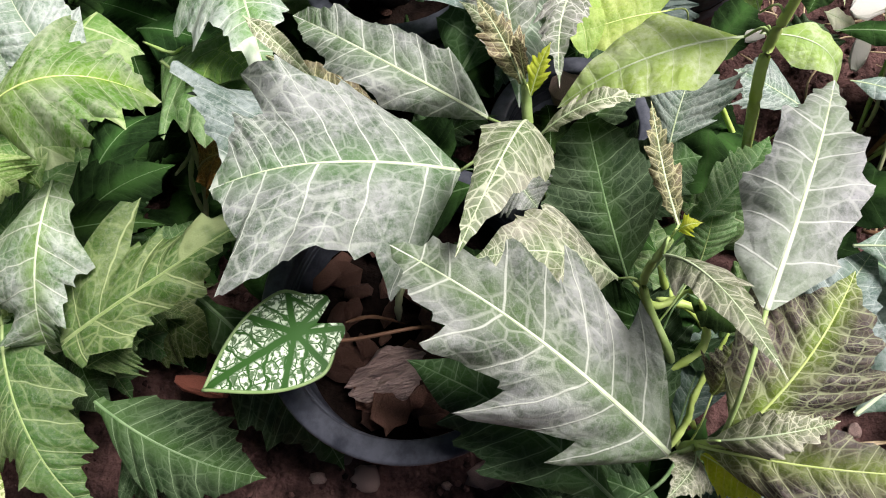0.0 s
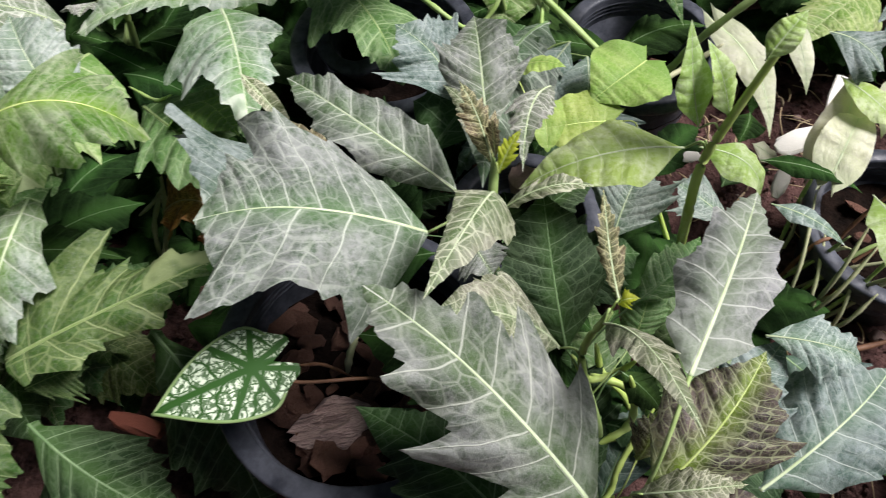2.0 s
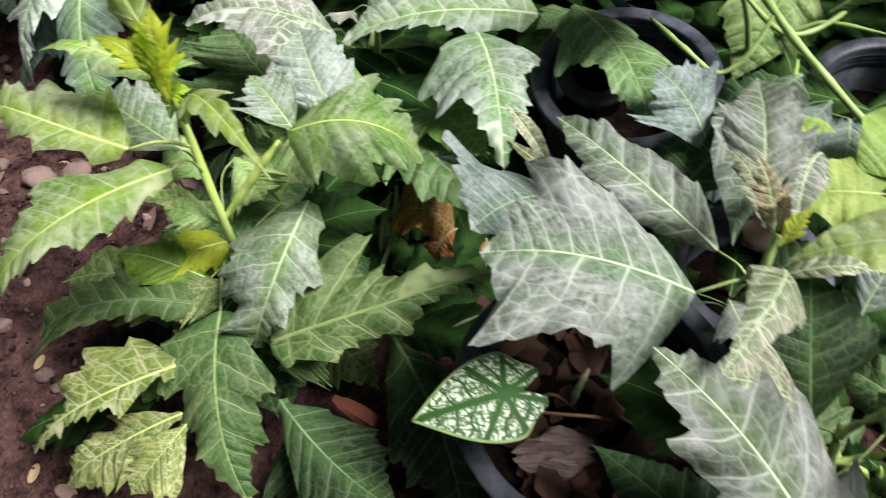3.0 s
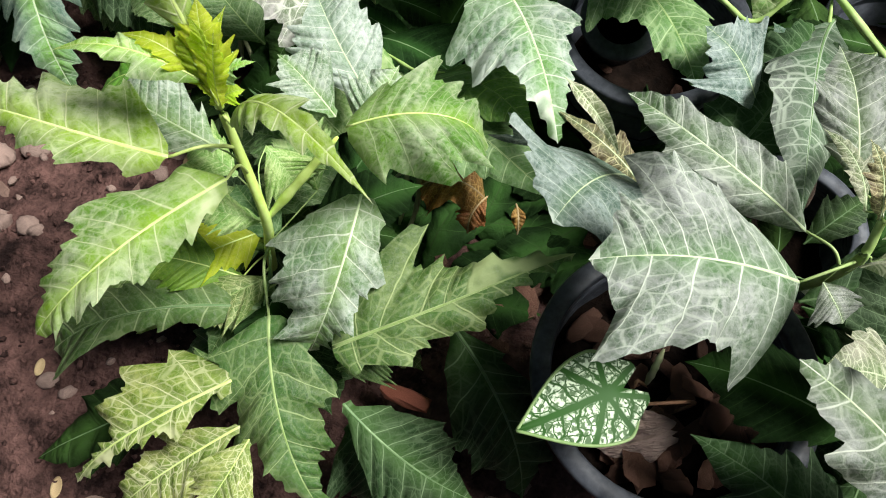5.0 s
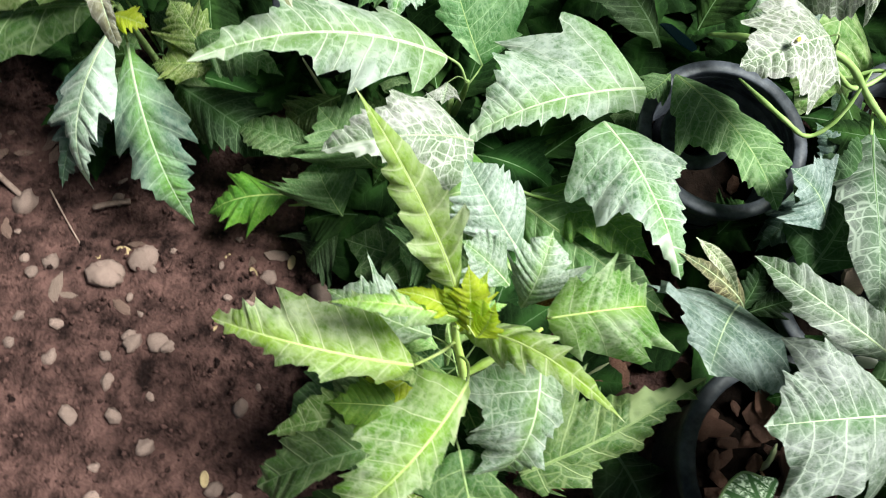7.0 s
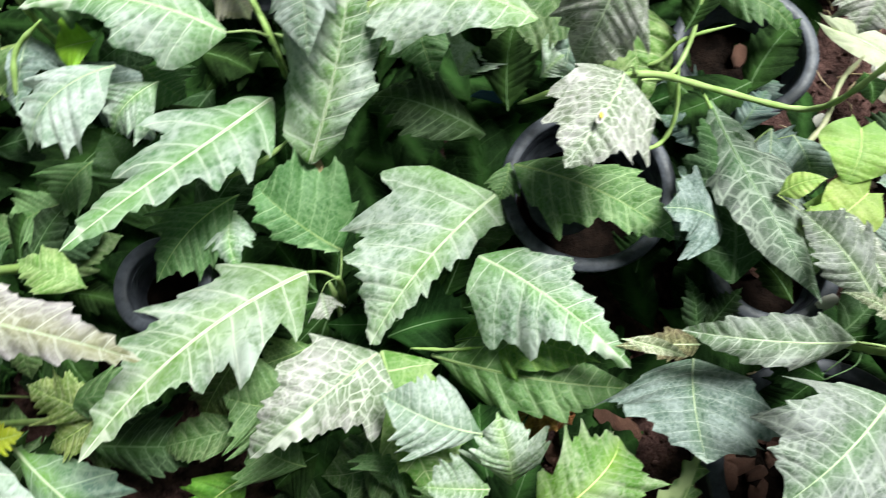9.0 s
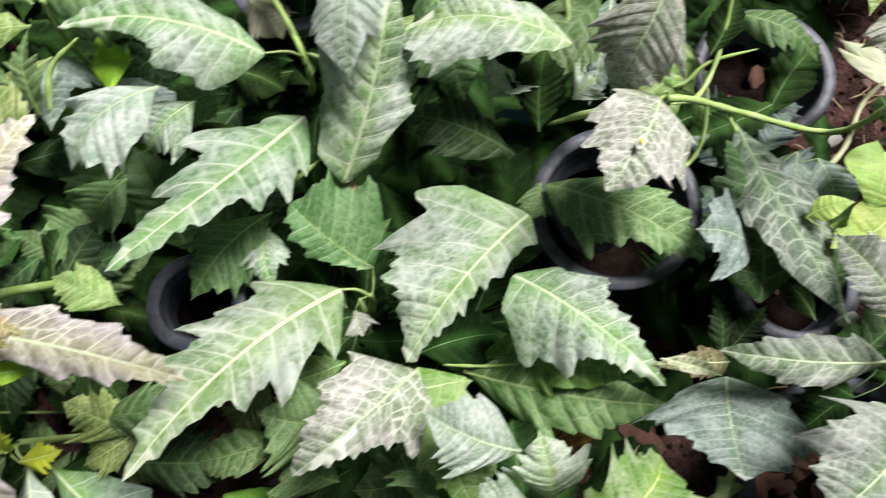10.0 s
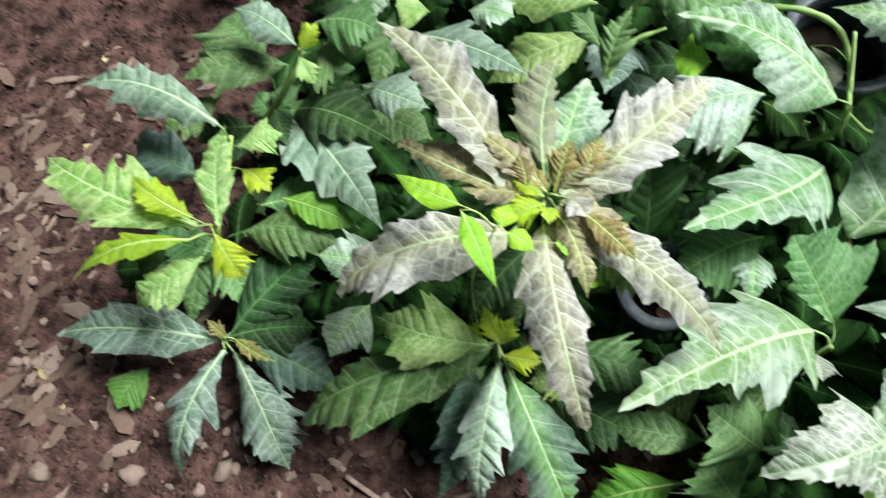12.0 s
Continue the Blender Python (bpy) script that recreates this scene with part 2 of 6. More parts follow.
STEM = {
    "stem": plain("stem_green", (.25, .38, .10), (.38, .50, .20), 0.45, 40, 0.2),
    "stem_pale": plain("stem_pale", (.34, .38, .20), (.48, .48, .30), 0.55, 40, 0.3),
    "stem_red": plain("stem_red", (.14, .07, .04), (.25, .14, .08), 0.55, 40, 0.3),
    "stem_lime": plain("stem_lime", (.44, .60, .12), (.56, .70, .24), 0.4, 40, 0.2),
}
RIB = plain("rib", (.42, .52, .29), (.56, .65, .43), 0.45, 60, 0.15)
RIB_DARK = plain("rib_dark", (.10, .18, .07), (.17, .26, .12), 0.45, 60, 0.15)
RIB_MID = plain("rib_mid", (.24, .35, .11), (.36, .46, .20), 0.5, 60, 0.15)
RIB_LIME = plain("rib_lime", (.46, .58, .16), (.56, .66, .26), 0.45, 60, 0.15)
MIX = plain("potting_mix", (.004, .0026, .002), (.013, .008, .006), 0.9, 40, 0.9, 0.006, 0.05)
SOIL = plain("soil", (.014, .0075, .007), (.145, .078, .069), 0.9, 26, 1.0, 0.016, 0.1, 10.0)
POT = plain("pot_plastic", (.028, .032, .042), (.085, .092, .112), 0.45, 45, 0.15, 0.001, detail=9.0)
BARK = plain("bark", (.05, .022, .015), (.27, .14, .10), 0.8, 60, 0.8, 0.003, stretch=0.35, spread=0.5)
STONE = plain("stone", (.16, .105, .092), (.34, .245, .21), 0.75, 55, 0.5, 0.003)
TAN = plain("dry_leaflet", (.36, .25, .13), (.52, .40, .23), 0.6, 50, 0.4, 0.001)
CHIP = plain("wood_chip", (.16, .105, .088), (.34, .245, .205), 0.8, 60, 0.6, 0.002)
CHIP_DARK = plain("old_bark", (.20, .125, .105), (.60, .45, .40), 0.8, 3.2, 0.9, 0.25, stretch=0.25, detail=10.0)
BRICK = plain("brick", (.17, .055, .035), (.26, .09, .06), 0.85, 60, 0.6, 0.002)
PAPER = plain("pale_scrap", (.70, .68, .62), (.80, .78, .72), 0.7, 20, 0.2)
BLUE = plain("blue_plastic", (.015, .05, .10), (.03, .08, .15), 0.35, 10, 0.1)
STRAW = plain("straw", (.34, .25, .14), (.50, .40, .26), 0.7, 60, 0.4)


# ---- building tools ----
def mesh_object(name, verts, faces, material, parent=None, label="", uvs=None, smooth=True, veins=None):
    me = bpy.data.meshes.new(name)
    me.from_pydata([tuple(map(float, v)) for v in verts], [], faces)
    if uvs is not None:
        lay = me.uv_layers.new(name="UVMap")
        loops = np.zeros(len(me.loops), dtype=np.int32)
        me.loops.foreach_get("vertex_index", loops)
        lay.data.foreach_set("uv", np.asarray(uvs, dtype=np.float32)[loops].ravel())
        if veins is not None:
            lay = me.uv_layers.new(name="veins")
            lay.data.foreach_set("uv", np.asarray(veins, dtype=np.float32)[loops].ravel())
    if smooth:
        me.polygons.foreach_set("use_smooth", [True] * len(me.polygons))
    me.materials.append(material)
    ob = new(name, me)
    if parent is not None:
        ob.parent = parent
    if label:
        ob["label"] = label
    return ob


def unit(v):
    v = np.asarray(v, dtype=float)
    return v / max(1e-9, np.linalg.norm(v))


def spline(points, per=6):
    """Smooth line through a few points."""
    p = np.asarray(points, dtype=float)
    if len(p) == 2:
        return np.array([p[0] + (p[1] - p[0]) * i / per for i in range(per + 1)])
    q = np.vstack([2 * p[0] - p[1], p, 2 * p[-1] - p[-2]])
    out = []
    for i in range(1, len(q) - 2):
        for k in range(per):
            s = k / per
            out.append(0.5 * (2 * q[i] + (q[i + 1] - q[i - 1]) * s + (2 * q[i - 1] - 5 * q[i] + 4 * q[i + 1] - q[i + 2]) * s * s
                              + (3 * q[i] - q[i - 1] - 3 * q[i + 1] + q[i + 2]) * s ** 3))
    out.append(p[-1])
    return np.array(out)


def tube_data(line, radii, sides=7, flat=1.0):
    line = np.asarray(line)
    n = len(line)
    verts, faces = [], []
    ref = np.array((0.0, 0.0, 1.0))
    for i in range(n):
        d = unit(line[min(i + 1, n - 1)] - line[max(i - 1, 0)])
        s = np.cross(d, ref)
        if np.linalg.norm(s) < 0.15:
            s = np.cross(d, (0.0, 1.0, 0.0))
        s = unit(s)
        w = np.cross(s, d)
        for k in range(sides):
            a = 2 * math.pi * k / sides
            verts.append(line[i] + radii[i] * (math.cos(a) * s + flat * math.sin(a) * w))
    for i in range(n - 1):
        for k in range(sides):
            k2 = (k + 1) % sides
            faces.append((i * sides + k, i * sides + k2, (i + 1) * sides + k2, (i + 1) * sides + k))
    faces.append(tuple(reversed(range(sides))))
    faces.append(tuple(range((n - 1) * sides, n * sides)))
    return verts, faces


def tube(name, line, radii, material, parent=None, sides=7, label="", flat=1.0):
    v, f = tube_data(line, radii, sides, flat)
    return mesh_object(name, v, f, material, parent, label)


# ---- leaves ----
SHAPES = {
    # power of the outline towards the base and the tip; base wing; depth of the sinuses; teeth a side; forward sweep; spines between teeth
    "broad": dict(pb=0.70, pt=0.95, stub=0.05, tooth=0.24, teeth=6, sweep=0.85, small=0.05),
    "lance": dict(pb=0.72, pt=0.90, stub=0.07, tooth=0.17, teeth=8, sweep=0.80, small=0.05),
    "ragged": dict(pb=0.68, pt=0.95, stub=0.16, tooth=0.34, teeth=7, sweep=0.90, small=0.09),
    "oval": dict(pb=0.52, pt=0.80, stub=0.05, tooth=0.16, teeth=7, sweep=0.60, small=0.05),
    "wedge": dict(pb=0.66, pt=1.10, stub=0.08, tooth=0.25, teeth=6, sweep=0.80, small=0.06),
    "curl": dict(pb=0.75, pt=0.95, stub=0.20, tooth=0.36, teeth=6, sweep=0.80, small=0.09),
    "blunt": dict(pb=0.60, pt=0.45, stub=0.05, tooth=0.42, teeth=4, sweep=0.90, small=0.06),
    "winged": dict(pb=0.55, pt=0.90, stub=0.26, tooth=0.24, teeth=8, sweep=0.85, small=0.09),
    "entire": dict(pb=0.80, pt=0.85, stub=0.03, tooth=0.0, teeth=6, sweep=0.40, small=0.0),
    "heart": dict(pb=0.35, pt=0.80, stub=0.30, tooth=0.0, teeth=5, sweep=0.10, small=0.0),
    "arrow": dict(pb=0.40, pt=0.95, stub=0.30, tooth=0.0, teeth=5, sweep=0.10, small=0.0),
    "ivy": dict(pb=0.40, pt=0.70, stub=0.25, tooth=0.50, teeth=2, sweep=0.10, small=0.0),
}
COLS = (-1.0, -0.95, -0.84, -0.66, -0.44, -0.22, -0.07, -0.0005, 0.0005, 0.07, 0.22, 0.44, 0.66, 0.84, 0.95, 1.0)


def leaf_data(length, width, shape="broad", arch=0.1, fold=0.05, mid=0.42, teeth=None, seed=0, rough=1.0, cut=1.0, lobes=None):
    """Coarsely toothed leaf blade along +x, its rows swept forward like its side veins; its line of the midrib as well.

    lobes: for each side the teeth as (place along the midrib, reach, forward sweep), where a leaf has its own."""
    sh = SHAPES[shape]
    rng = random.Random(seed)
    nt = teeth or sh["teeth"]
    depth = sh["tooth"] * cut
    mid = max(0.20, mid - 0.16)
    def env(u):
        if u < mid:
            w = math.sin(0.5 * math.pi * u / mid) ** (2 * sh["pb"])
        else:
            w = math.cos(0.5 * math.pi * (u - mid) / (1 - mid)) ** (2 * sh["pt"] * 0.62)
        return max(w, sh["stub"] * (1 - u)) if u < 0.999 else 0.0

    sides = []
    for side in range(2):
        if lobes:
            tips = [(u, k, depth * rng.uniform(0.8, 1.15)) for u, k, _s in lobes[side]]
        else:
            tips, u = [], rng.uniform(0.10, 0.17)
            spans = [rng.uniform(0.65, 1.45) * (1.2 - 0.45 * i / nt) for i in range(nt)]
            for q in spans:
                big = rng.random() < 0.35
                tips.append((u + q / sum(spans) * (0.90 - u) * 0.5, rng.uniform(1.10, 1.24) if big else rng.uniform(0.90, 1.06),
                             depth * (rng.uniform(1.2, 1.6) if big else rng.uniform(0.35, 1.0))))
                u += q / sum(spans) * (0.90 - u)
            tips = sorted((0.12 + 0.80 * (q[0] - tips[0][0]) / max(0.05, tips[-1][0] - tips[0][0]), q[1], q[2]) for q in tips)
        sides.append(tips)
    us = set(np.linspace(0, 1, 19).round(4))
    for tips in sides:
        edge = [0.0] + [q[0] for q in tips] + [1.0]
        for k in range(1, len(edge)):
            gap = edge[k] - edge[k - 1]
            us.update(round(edge[k - 1] + gap * q, 4) for q in (0.05, 0.12, 0.20, 0.28, 0.36, 0.44, 0.52, 0.60, 0.68, 0.76, 0.84, 0.92, 1.0))
    us = sorted(q for q in us if 0 <= q <= 1)
    us = [q for i, q in enumerate(us) if i == 0 or q == 1 or q - us[i - 1] > 0.006]

    def spines(f, gap, k):
        """Small teeth along the long edge of a lobe."""
        n = max(1, round(gap / 0.10))
        h = (f * n * 1.02) % 1.0
        size = 0.4 + 0.45 * ((k * 5 + n + int(f * n) * 2) % 4)
        return sh["small"] * size * (h / 0.78 if h < 0.78 else (1 - h) / 0.22) ** 1.3 * min(1.0, 6 * f, 8 * (1 - f))

    def reach(u, side):
        """Half breadth of the blade beside the midrib, as a share of its widest."""
        if depth == 0:
            return env(u)
        tips = sides[side]
        if lobes:
            edge = [(0.0, sh["stub"], 0.0)] + tips + [(1.0, 0.0, 0.0)]
        else:
            edge = [(0.0, 0.85, 0.0)] + tips + [(1.0, 1.0, 0.0)]
        e = 1.0
        for k in range(1, len(edge)):
            if u <= edge[k][0]:
                (u0, h0, d0), (u1, h1, d1) = edge[k - 1], edge[k]
                f = (u - u0) / max(1e-6, u1 - u0)
                if lobes and k == 1:
                    e = h0 + (h1 - h0) * f ** 0.95
                elif lobes and k == len(edge) - 1:
                    e = h0 * (1 - f) if f > 0.2 else h0 * (1 - 1.6 * f) if f < 0.1 else h0 * (0.84 - 0.4 * (f - 0.1))
                else:
                    low = (h0 + 0.30 * (h1 - h0)) * (1 - 0.95 * d0) if lobes else min(h0, h1) * (1 - 0.8 * (d0 if d0 else 0.3 * d1))
                    if f < 0.20:
                        e = h0 + (low - h0) * (f / 0.20) ** 0.75
                    else:
                        e = low + (h1 - low) * ((f - 0.20) / 0.80) ** (1.15 if lobes else 1.45)
                e += spines(f, u1 - u0, k)
                break
        return e if lobes else e * env(u)

    half = width * (0.54 if lobes else 0.58 if shape in ("broad", "lance", "wedge") else 0.53)
    if lobes:
        sweeps = [([0.0] + [q[0] for q in row] + [1.0], [row[0][2]] + [q[2] for q in row] + [0.0]) for row in lobes]
    ph = [rng.uniform(0, 6.28) for _ in range(6)]
    verts, uvs, veins = [], [], []
    # each side vein runs out to the point of a tooth
    marks = []
    for side in range(2):
        m = [q[0] for q in sides[side]]
        if depth == 0:
            m = [0.10 + 0.8 * i / nt for i in range(nt)]
        m = [m[0]] + [q for u0, u1 in zip(m, m[1:]) for q in ([(u0 + u1) / 2 + 0.01, u1] if 0.17 < u1 - u0 < 0.34 else [u0 + (u1 - u0) / 3, u0 + (u1 - u0) * 0.68, u1] if u1 - u0 >= 0.34 else [u1])]
        step = 0.12
        marks.append([m[0] - 2 * step, m[0] - step] + m + [m[-1] + step * 0.7, m[-1] + step * 1.5])
    line = []
    bend = rng.uniform(-0.07, 0.07)
    lean = 0.18 * rng.uniform(-1, 1)
    freq = (rng.uniform(6, 12), rng.uniform(6, 12))
    cup = 0.42 * rough * min(1.0, 0.62 * length / width)
    twist = rough * rng.uniform(-0.45, 0.45)
    droop = rough * rng.uniform(0.02, 0.10)
    for u in us:
        ends = (reach(u, 0), reach(u, 1))
        for v in COLS:
            av = abs(v)
            side = 0 if v < 0 else 1
            e = ends[side]
            y = v * half * e
            sweep = float(np.interp(u, *sweeps[side])) if lobes else sh["sweep"] * (1 - 0.65 * u * u)
            x = u * length + sweep * abs(y) * (0.72 + 0.28 * abs(y) / half)
            if shape in ("heart", "arrow"):
                x -= av * 0.20 * length * max(0.0, 1 - u / 0.3) ** 1.2
            yy = y + bend * length * 4 * u * (1 - u)
            z = arch * length * 4 * u * (1 - u)
            z += (fold + 0.20 * rough) * abs(y) - (cup + lean * (1 if v > 0 else -1)) * av ** 2 * half * e
            s = float(np.interp(u, marks[side], range(len(marks[side])))) + 0.5
            quilt = math.cos(2 * math.pi * (s - 0.5))
            z -= rough * 0.0022 * (length / 0.15) * quilt * av * (1.25 - av) * e
            z += rough * 0.22 * half * av ** 2 * e * math.sin(freq[side] * u + ph[side]) + rough * 0.07 * half * av ** 3 * e * math.sin(27 * u + ph[side + 2])
            z += rough * 0.03 * length * math.sin(4.2 * u + ph[4]) * u * (1 - u)
            z += twist * y * (u - 0.3) - droop * length * max(0.0, u - 0.6) ** 2 * 4
            verts.append((x, yy, z))
            uvs.append((x / length, y / length + 0.5))
            veins.append((s, length))
            if v == 0.0005:
                line.append((x, yy, z))
    nc = len(COLS)
    faces = []
    for i in range(len(us) - 1):
        for j in range(nc - 1):
            faces.append((i * nc + j, i * nc + j + nc, i * nc + j + nc + 1, i * nc + j + 1))
    return np.array(verts), faces, uvs, np.array(line), veins


def leaf_axes(base, tip, roll=0.0):
    d = np.asarray(tip, float) - np.asarray(base, float)
    length = np.linalg.norm(d)
    d /= length
    s = np.cross(d, (0.0, 0.0, 1.0))
    if np.linalg.norm(s) < 0.2:
        s = np.cross(d, (0.3, 1.0, 0.0))
    s = unit(s)
    n = np.cross(s, d)
    a = radians(roll)
    n2 = math.cos(a) * n + math.sin(a) * s
    return length, np.column_stack((d, np.cross(n2, d), n2))


STEMS = {}


def plant(label, stem, radius):
    ob = tagged(new("leafy_plant"), label, "plant")
    ob.location = stem[0]
    line = spline(stem, 8)
    n = len(line)
    rad = [radius * (1.15 - 0.55 * i / n) for i in range(n)]
    rel = line - np.asarray(stem[0])
    tube("stem", rel, rad, STEM["stem_lime" if "yellow-green" in label or "bright" in label else "stem"], ob, 8)
    STEMS[ob.name] = (np.asarray(stem[0], float), line)
    return ob


def leaf(p, base, tip, width, mat, shape="broad", arch=0.1, fold=0.05, roll=0, mid=0.42, teeth=None, cut=1.0, stalk=True, lobes=None):
    foot, line = STEMS[p.name]
    length, axes = leaf_axes(base, tip, roll)
    rough = {"entire": 0.75, "heart": 0.5, "arrow": 0.5, "ragged": 1.35, "curl": 1.2}.get(shape, 1.0)
    verts, faces, uvs, rib, veins = leaf_data(length, width, shape, arch, fold, mid, teeth, int(1e4 * abs(base[0] * 3 + base[1] * 7 + tip[0])), rough, cut, lobes)
    off = np.asarray(base) - foot
    ob = mesh_object("leaf", verts @ axes.T, faces, LEAF_MATS[mat], p, uvs=uvs, veins=veins)
    ob.location = off
    rm = RIB_DARK if mat.startswith(("dark", "blue_dark", "green_dark")) else RIB_MID if mat.startswith(("deep", "green_net", "green_pale")) or mat == "green" else RIB_LIME if mat.startswith(("lime", "net_dark", "net_gold")) else RIB
    r0 = min(0.0017, 0.0056 * length + 0.0003)
    keep = rib[: int(len(rib) * 0.93)]
    rr = [r0 * (1.0 - 0.85 * i / len(keep)) for i in range(len(keep))]
    tube("midrib", (keep + np.array((0, 0, 0.0002))) @ axes.T, rr, rm, ob, 8, flat=0.3)
    # leaf stalk from the nearest stretch of the stem
    k = int(np.argmin(np.linalg.norm(line - np.asarray(base), axis=1)))
    gap = np.linalg.norm(line[k] - np.asarray(base))
    if not stalk:
        return ob
    if 0.006 < gap < 0.075:
        k = max(0, k - int(len(line) * 0.08 * min(1, gap / 0.05)))
        a, c = line[k], np.asarray(base)
        sag = axes[:, 0] * min(0.03, gap * 0.3)
        pts = spline([a - foot, (a + c) / 2 - foot - sag * 0.3 + np.array((0, 0, 0.01)), c - foot], 5)
        tube("leaf_stalk", pts, [r0 * (1.15 - 0.25 * i / len(pts)) for i in range(len(pts))], RIB_MID if rm == RIB else rm, p, 6)
    return ob


def vine(points, radius, mat):
    line = spline(points, 8)
    base = line[0].copy()
    word = {"stem": "bare green trailing stem curving between leaves", "stem_pale": "pale dry stalk among the leaves",
            "stem_red": "thin reddish brown stalk", "stem_lime": "smooth yellow-green stem between the leaves"}[mat]
    rad = [radius * (1.1 - 0.3 * i / len(line)) * (1 + 0.12 * math.sin(i * 1.7)) * min(1.0, 0.35 + 0.2 * min(i, len(line) - 1 - i)) for i in range(len(line))]
    ob = tube("trailing_stem", line - base, rad, STEM[mat], None, 8)
    ob.location = base
    return tagged(ob, word, "stem")


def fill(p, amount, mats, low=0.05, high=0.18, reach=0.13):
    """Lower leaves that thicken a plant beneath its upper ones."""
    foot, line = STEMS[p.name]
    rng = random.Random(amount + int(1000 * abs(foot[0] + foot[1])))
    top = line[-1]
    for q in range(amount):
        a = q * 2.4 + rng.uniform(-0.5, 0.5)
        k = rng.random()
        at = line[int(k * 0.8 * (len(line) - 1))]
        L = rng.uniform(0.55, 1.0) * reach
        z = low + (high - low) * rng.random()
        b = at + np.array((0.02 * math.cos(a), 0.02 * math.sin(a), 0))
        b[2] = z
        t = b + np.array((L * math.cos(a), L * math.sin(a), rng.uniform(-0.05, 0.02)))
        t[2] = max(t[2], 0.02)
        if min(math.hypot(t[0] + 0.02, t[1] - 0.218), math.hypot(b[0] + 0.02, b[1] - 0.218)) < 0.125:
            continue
        # mats are mostly dark tones, painting in the shade under the plant
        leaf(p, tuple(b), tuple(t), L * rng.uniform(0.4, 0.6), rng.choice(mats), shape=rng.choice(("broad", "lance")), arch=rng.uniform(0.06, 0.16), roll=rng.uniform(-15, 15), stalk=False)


# ---- plants of the bed ----

# leaves set to "dark" lie low; their colour includes the shade there
p = plant("leafy shoot with broad silvery toothed leaves beside the pot", [(0.081, 0.379, 0.020), (0.067, 0.313, 0.240), (0.066, 0.300, 0.327), (0.065, 0.315, 0.360)], 0.0045)
leaf(p, (0.027, 0.272, 0.335), (-0.110, 0.242, 0.376), 0.138, "silver", arch=0.1, roll=0, shape='blunt', fold=0.02, mid=0.5, lobes=(((0.2, 0.99, 0.55), (0.61, 0.91, 0.55), (0.78, 0.46, 0.55)), ((0.14, 1.0, 0.39), (0.76, 0.86, 0.55), (0.9, 0.21, 0.55))))
leaf(p, (0.064, 0.292, 0.335), (0.042, 0.191, 0.418), 0.040, "net_pale", arch=0.25, fold=-0.3, shape='oval', teeth=5)
leaf(p, (0.038, 0.323, 0.310), (-0.103, 0.397, 0.332), 0.050, "silver", arch=0.1, fold=0.12, roll=-8, shape='lance', mid=0.5, lobes=(((0.13, 1.0, 0.87), (0.41, 0.94, 0.9), (0.71, 0.69, 0.9), (0.88, 0.34, 0.9)), ((0.26, 1.0, 0.9), (0.59, 0.79, 0.9), (0.82, 0.38, 0.9))))
leaf(p, (0.057, 0.348, 0.340), (0.034, 0.450, 0.360), 0.055, "silver", arch=0.1, fold=0.25, shape='lance')
leaf(p, (0.063, 0.315, 0.360), (0.038, 0.346, 0.400), 0.022, "net", arch=0.1, fold=0.2, shape='curl')
leaf(p, (0.059, 0.325, 0.350), (0.023, 0.370, 0.370), 0.018, "net_pale", arch=0.1, fold=0.2, shape='curl')
leaf(p, (0.073, 0.299, 0.330), (0.135, 0.314, 0.350), 0.018, "net_pale", arch=0.2, fold=0.35, shape='curl')
leaf(p, (0.068, 0.307, 0.360), (0.079, 0.329, 0.380), 0.013, "lime", arch=0.1, fold=0.3, shape='curl')
leaf(p, (0.065, 0.315, 0.365), (0.062, 0.319, 0.400), 0.011, "net", arch=0.1, fold=0.3, shape='curl')
leaf(p, (0.008, 0.301, 0.280), (-0.027, 0.345, 0.270), 0.048, "dark", arch=0.1, shape='oval')
leaf(p, (0.052, 0.287, 0.310), (0.072, 0.264, 0.300), 0.035, "silver", arch=0.1, shape='oval')
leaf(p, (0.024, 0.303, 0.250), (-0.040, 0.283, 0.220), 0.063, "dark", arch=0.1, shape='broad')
leaf(p, (-0.152, 0.414, 0.308), (-0.096, 0.372, 0.278), 0.015, "net_pale", arch=0.1, fold=0.6, shape='entire')
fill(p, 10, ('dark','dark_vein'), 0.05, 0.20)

p = plant("bushy plant with purple-grey toothed leaves, netted with white veins", [(0.192, 0.194, 0.000), (0.165, 0.195, 0.190), (0.137, 0.218, 0.285), (0.143, 0.222, 0.355)], 0.0036)
leaf(p, (0.130, 0.237, 0.250), (0.100, 0.327, 0.315), 0.082, "dark_vein", arch=0.08, fold=0.06, shape='oval', teeth=5)
leaf(p, (0.122, 0.224, 0.285), (0.040, 0.213, 0.345), 0.055, "net_pale", arch=0.12, fold=0.1, shape='lance')
leaf(p, (0.139, 0.212, 0.360), (0.180, 0.144, 0.408), 0.022, "net_pale", arch=0.18, fold=-0.25, shape='lance')
leaf(p, (0.168, 0.257, 0.300), (0.213, 0.317, 0.300), 0.031, "green_dark_vein", arch=0.05, fold=0.3, shape='lance')
leaf(p, (0.147, 0.228, 0.360), (0.133, 0.292, 0.380), 0.016, "net", arch=0.05, fold=0.3, shape='curl')
leaf(p, (0.147, 0.225, 0.360), (0.157, 0.226, 0.370), 0.011, "lime", arch=0.3, fold=0.2, shape='curl')
leaf(p, (0.174, 0.243, 0.260), (0.182, 0.285, 0.290), 0.032, "green", arch=0.1, shape='oval')
leaf(p, (0.135, 0.213, 0.240), (0.101, 0.227, 0.230), 0.042, "dark", arch=0.1, shape='oval')
leaf(p, (0.149, 0.192, 0.200), (0.152, 0.179, 0.160), 0.033, "green", arch=0.1, shape='oval')
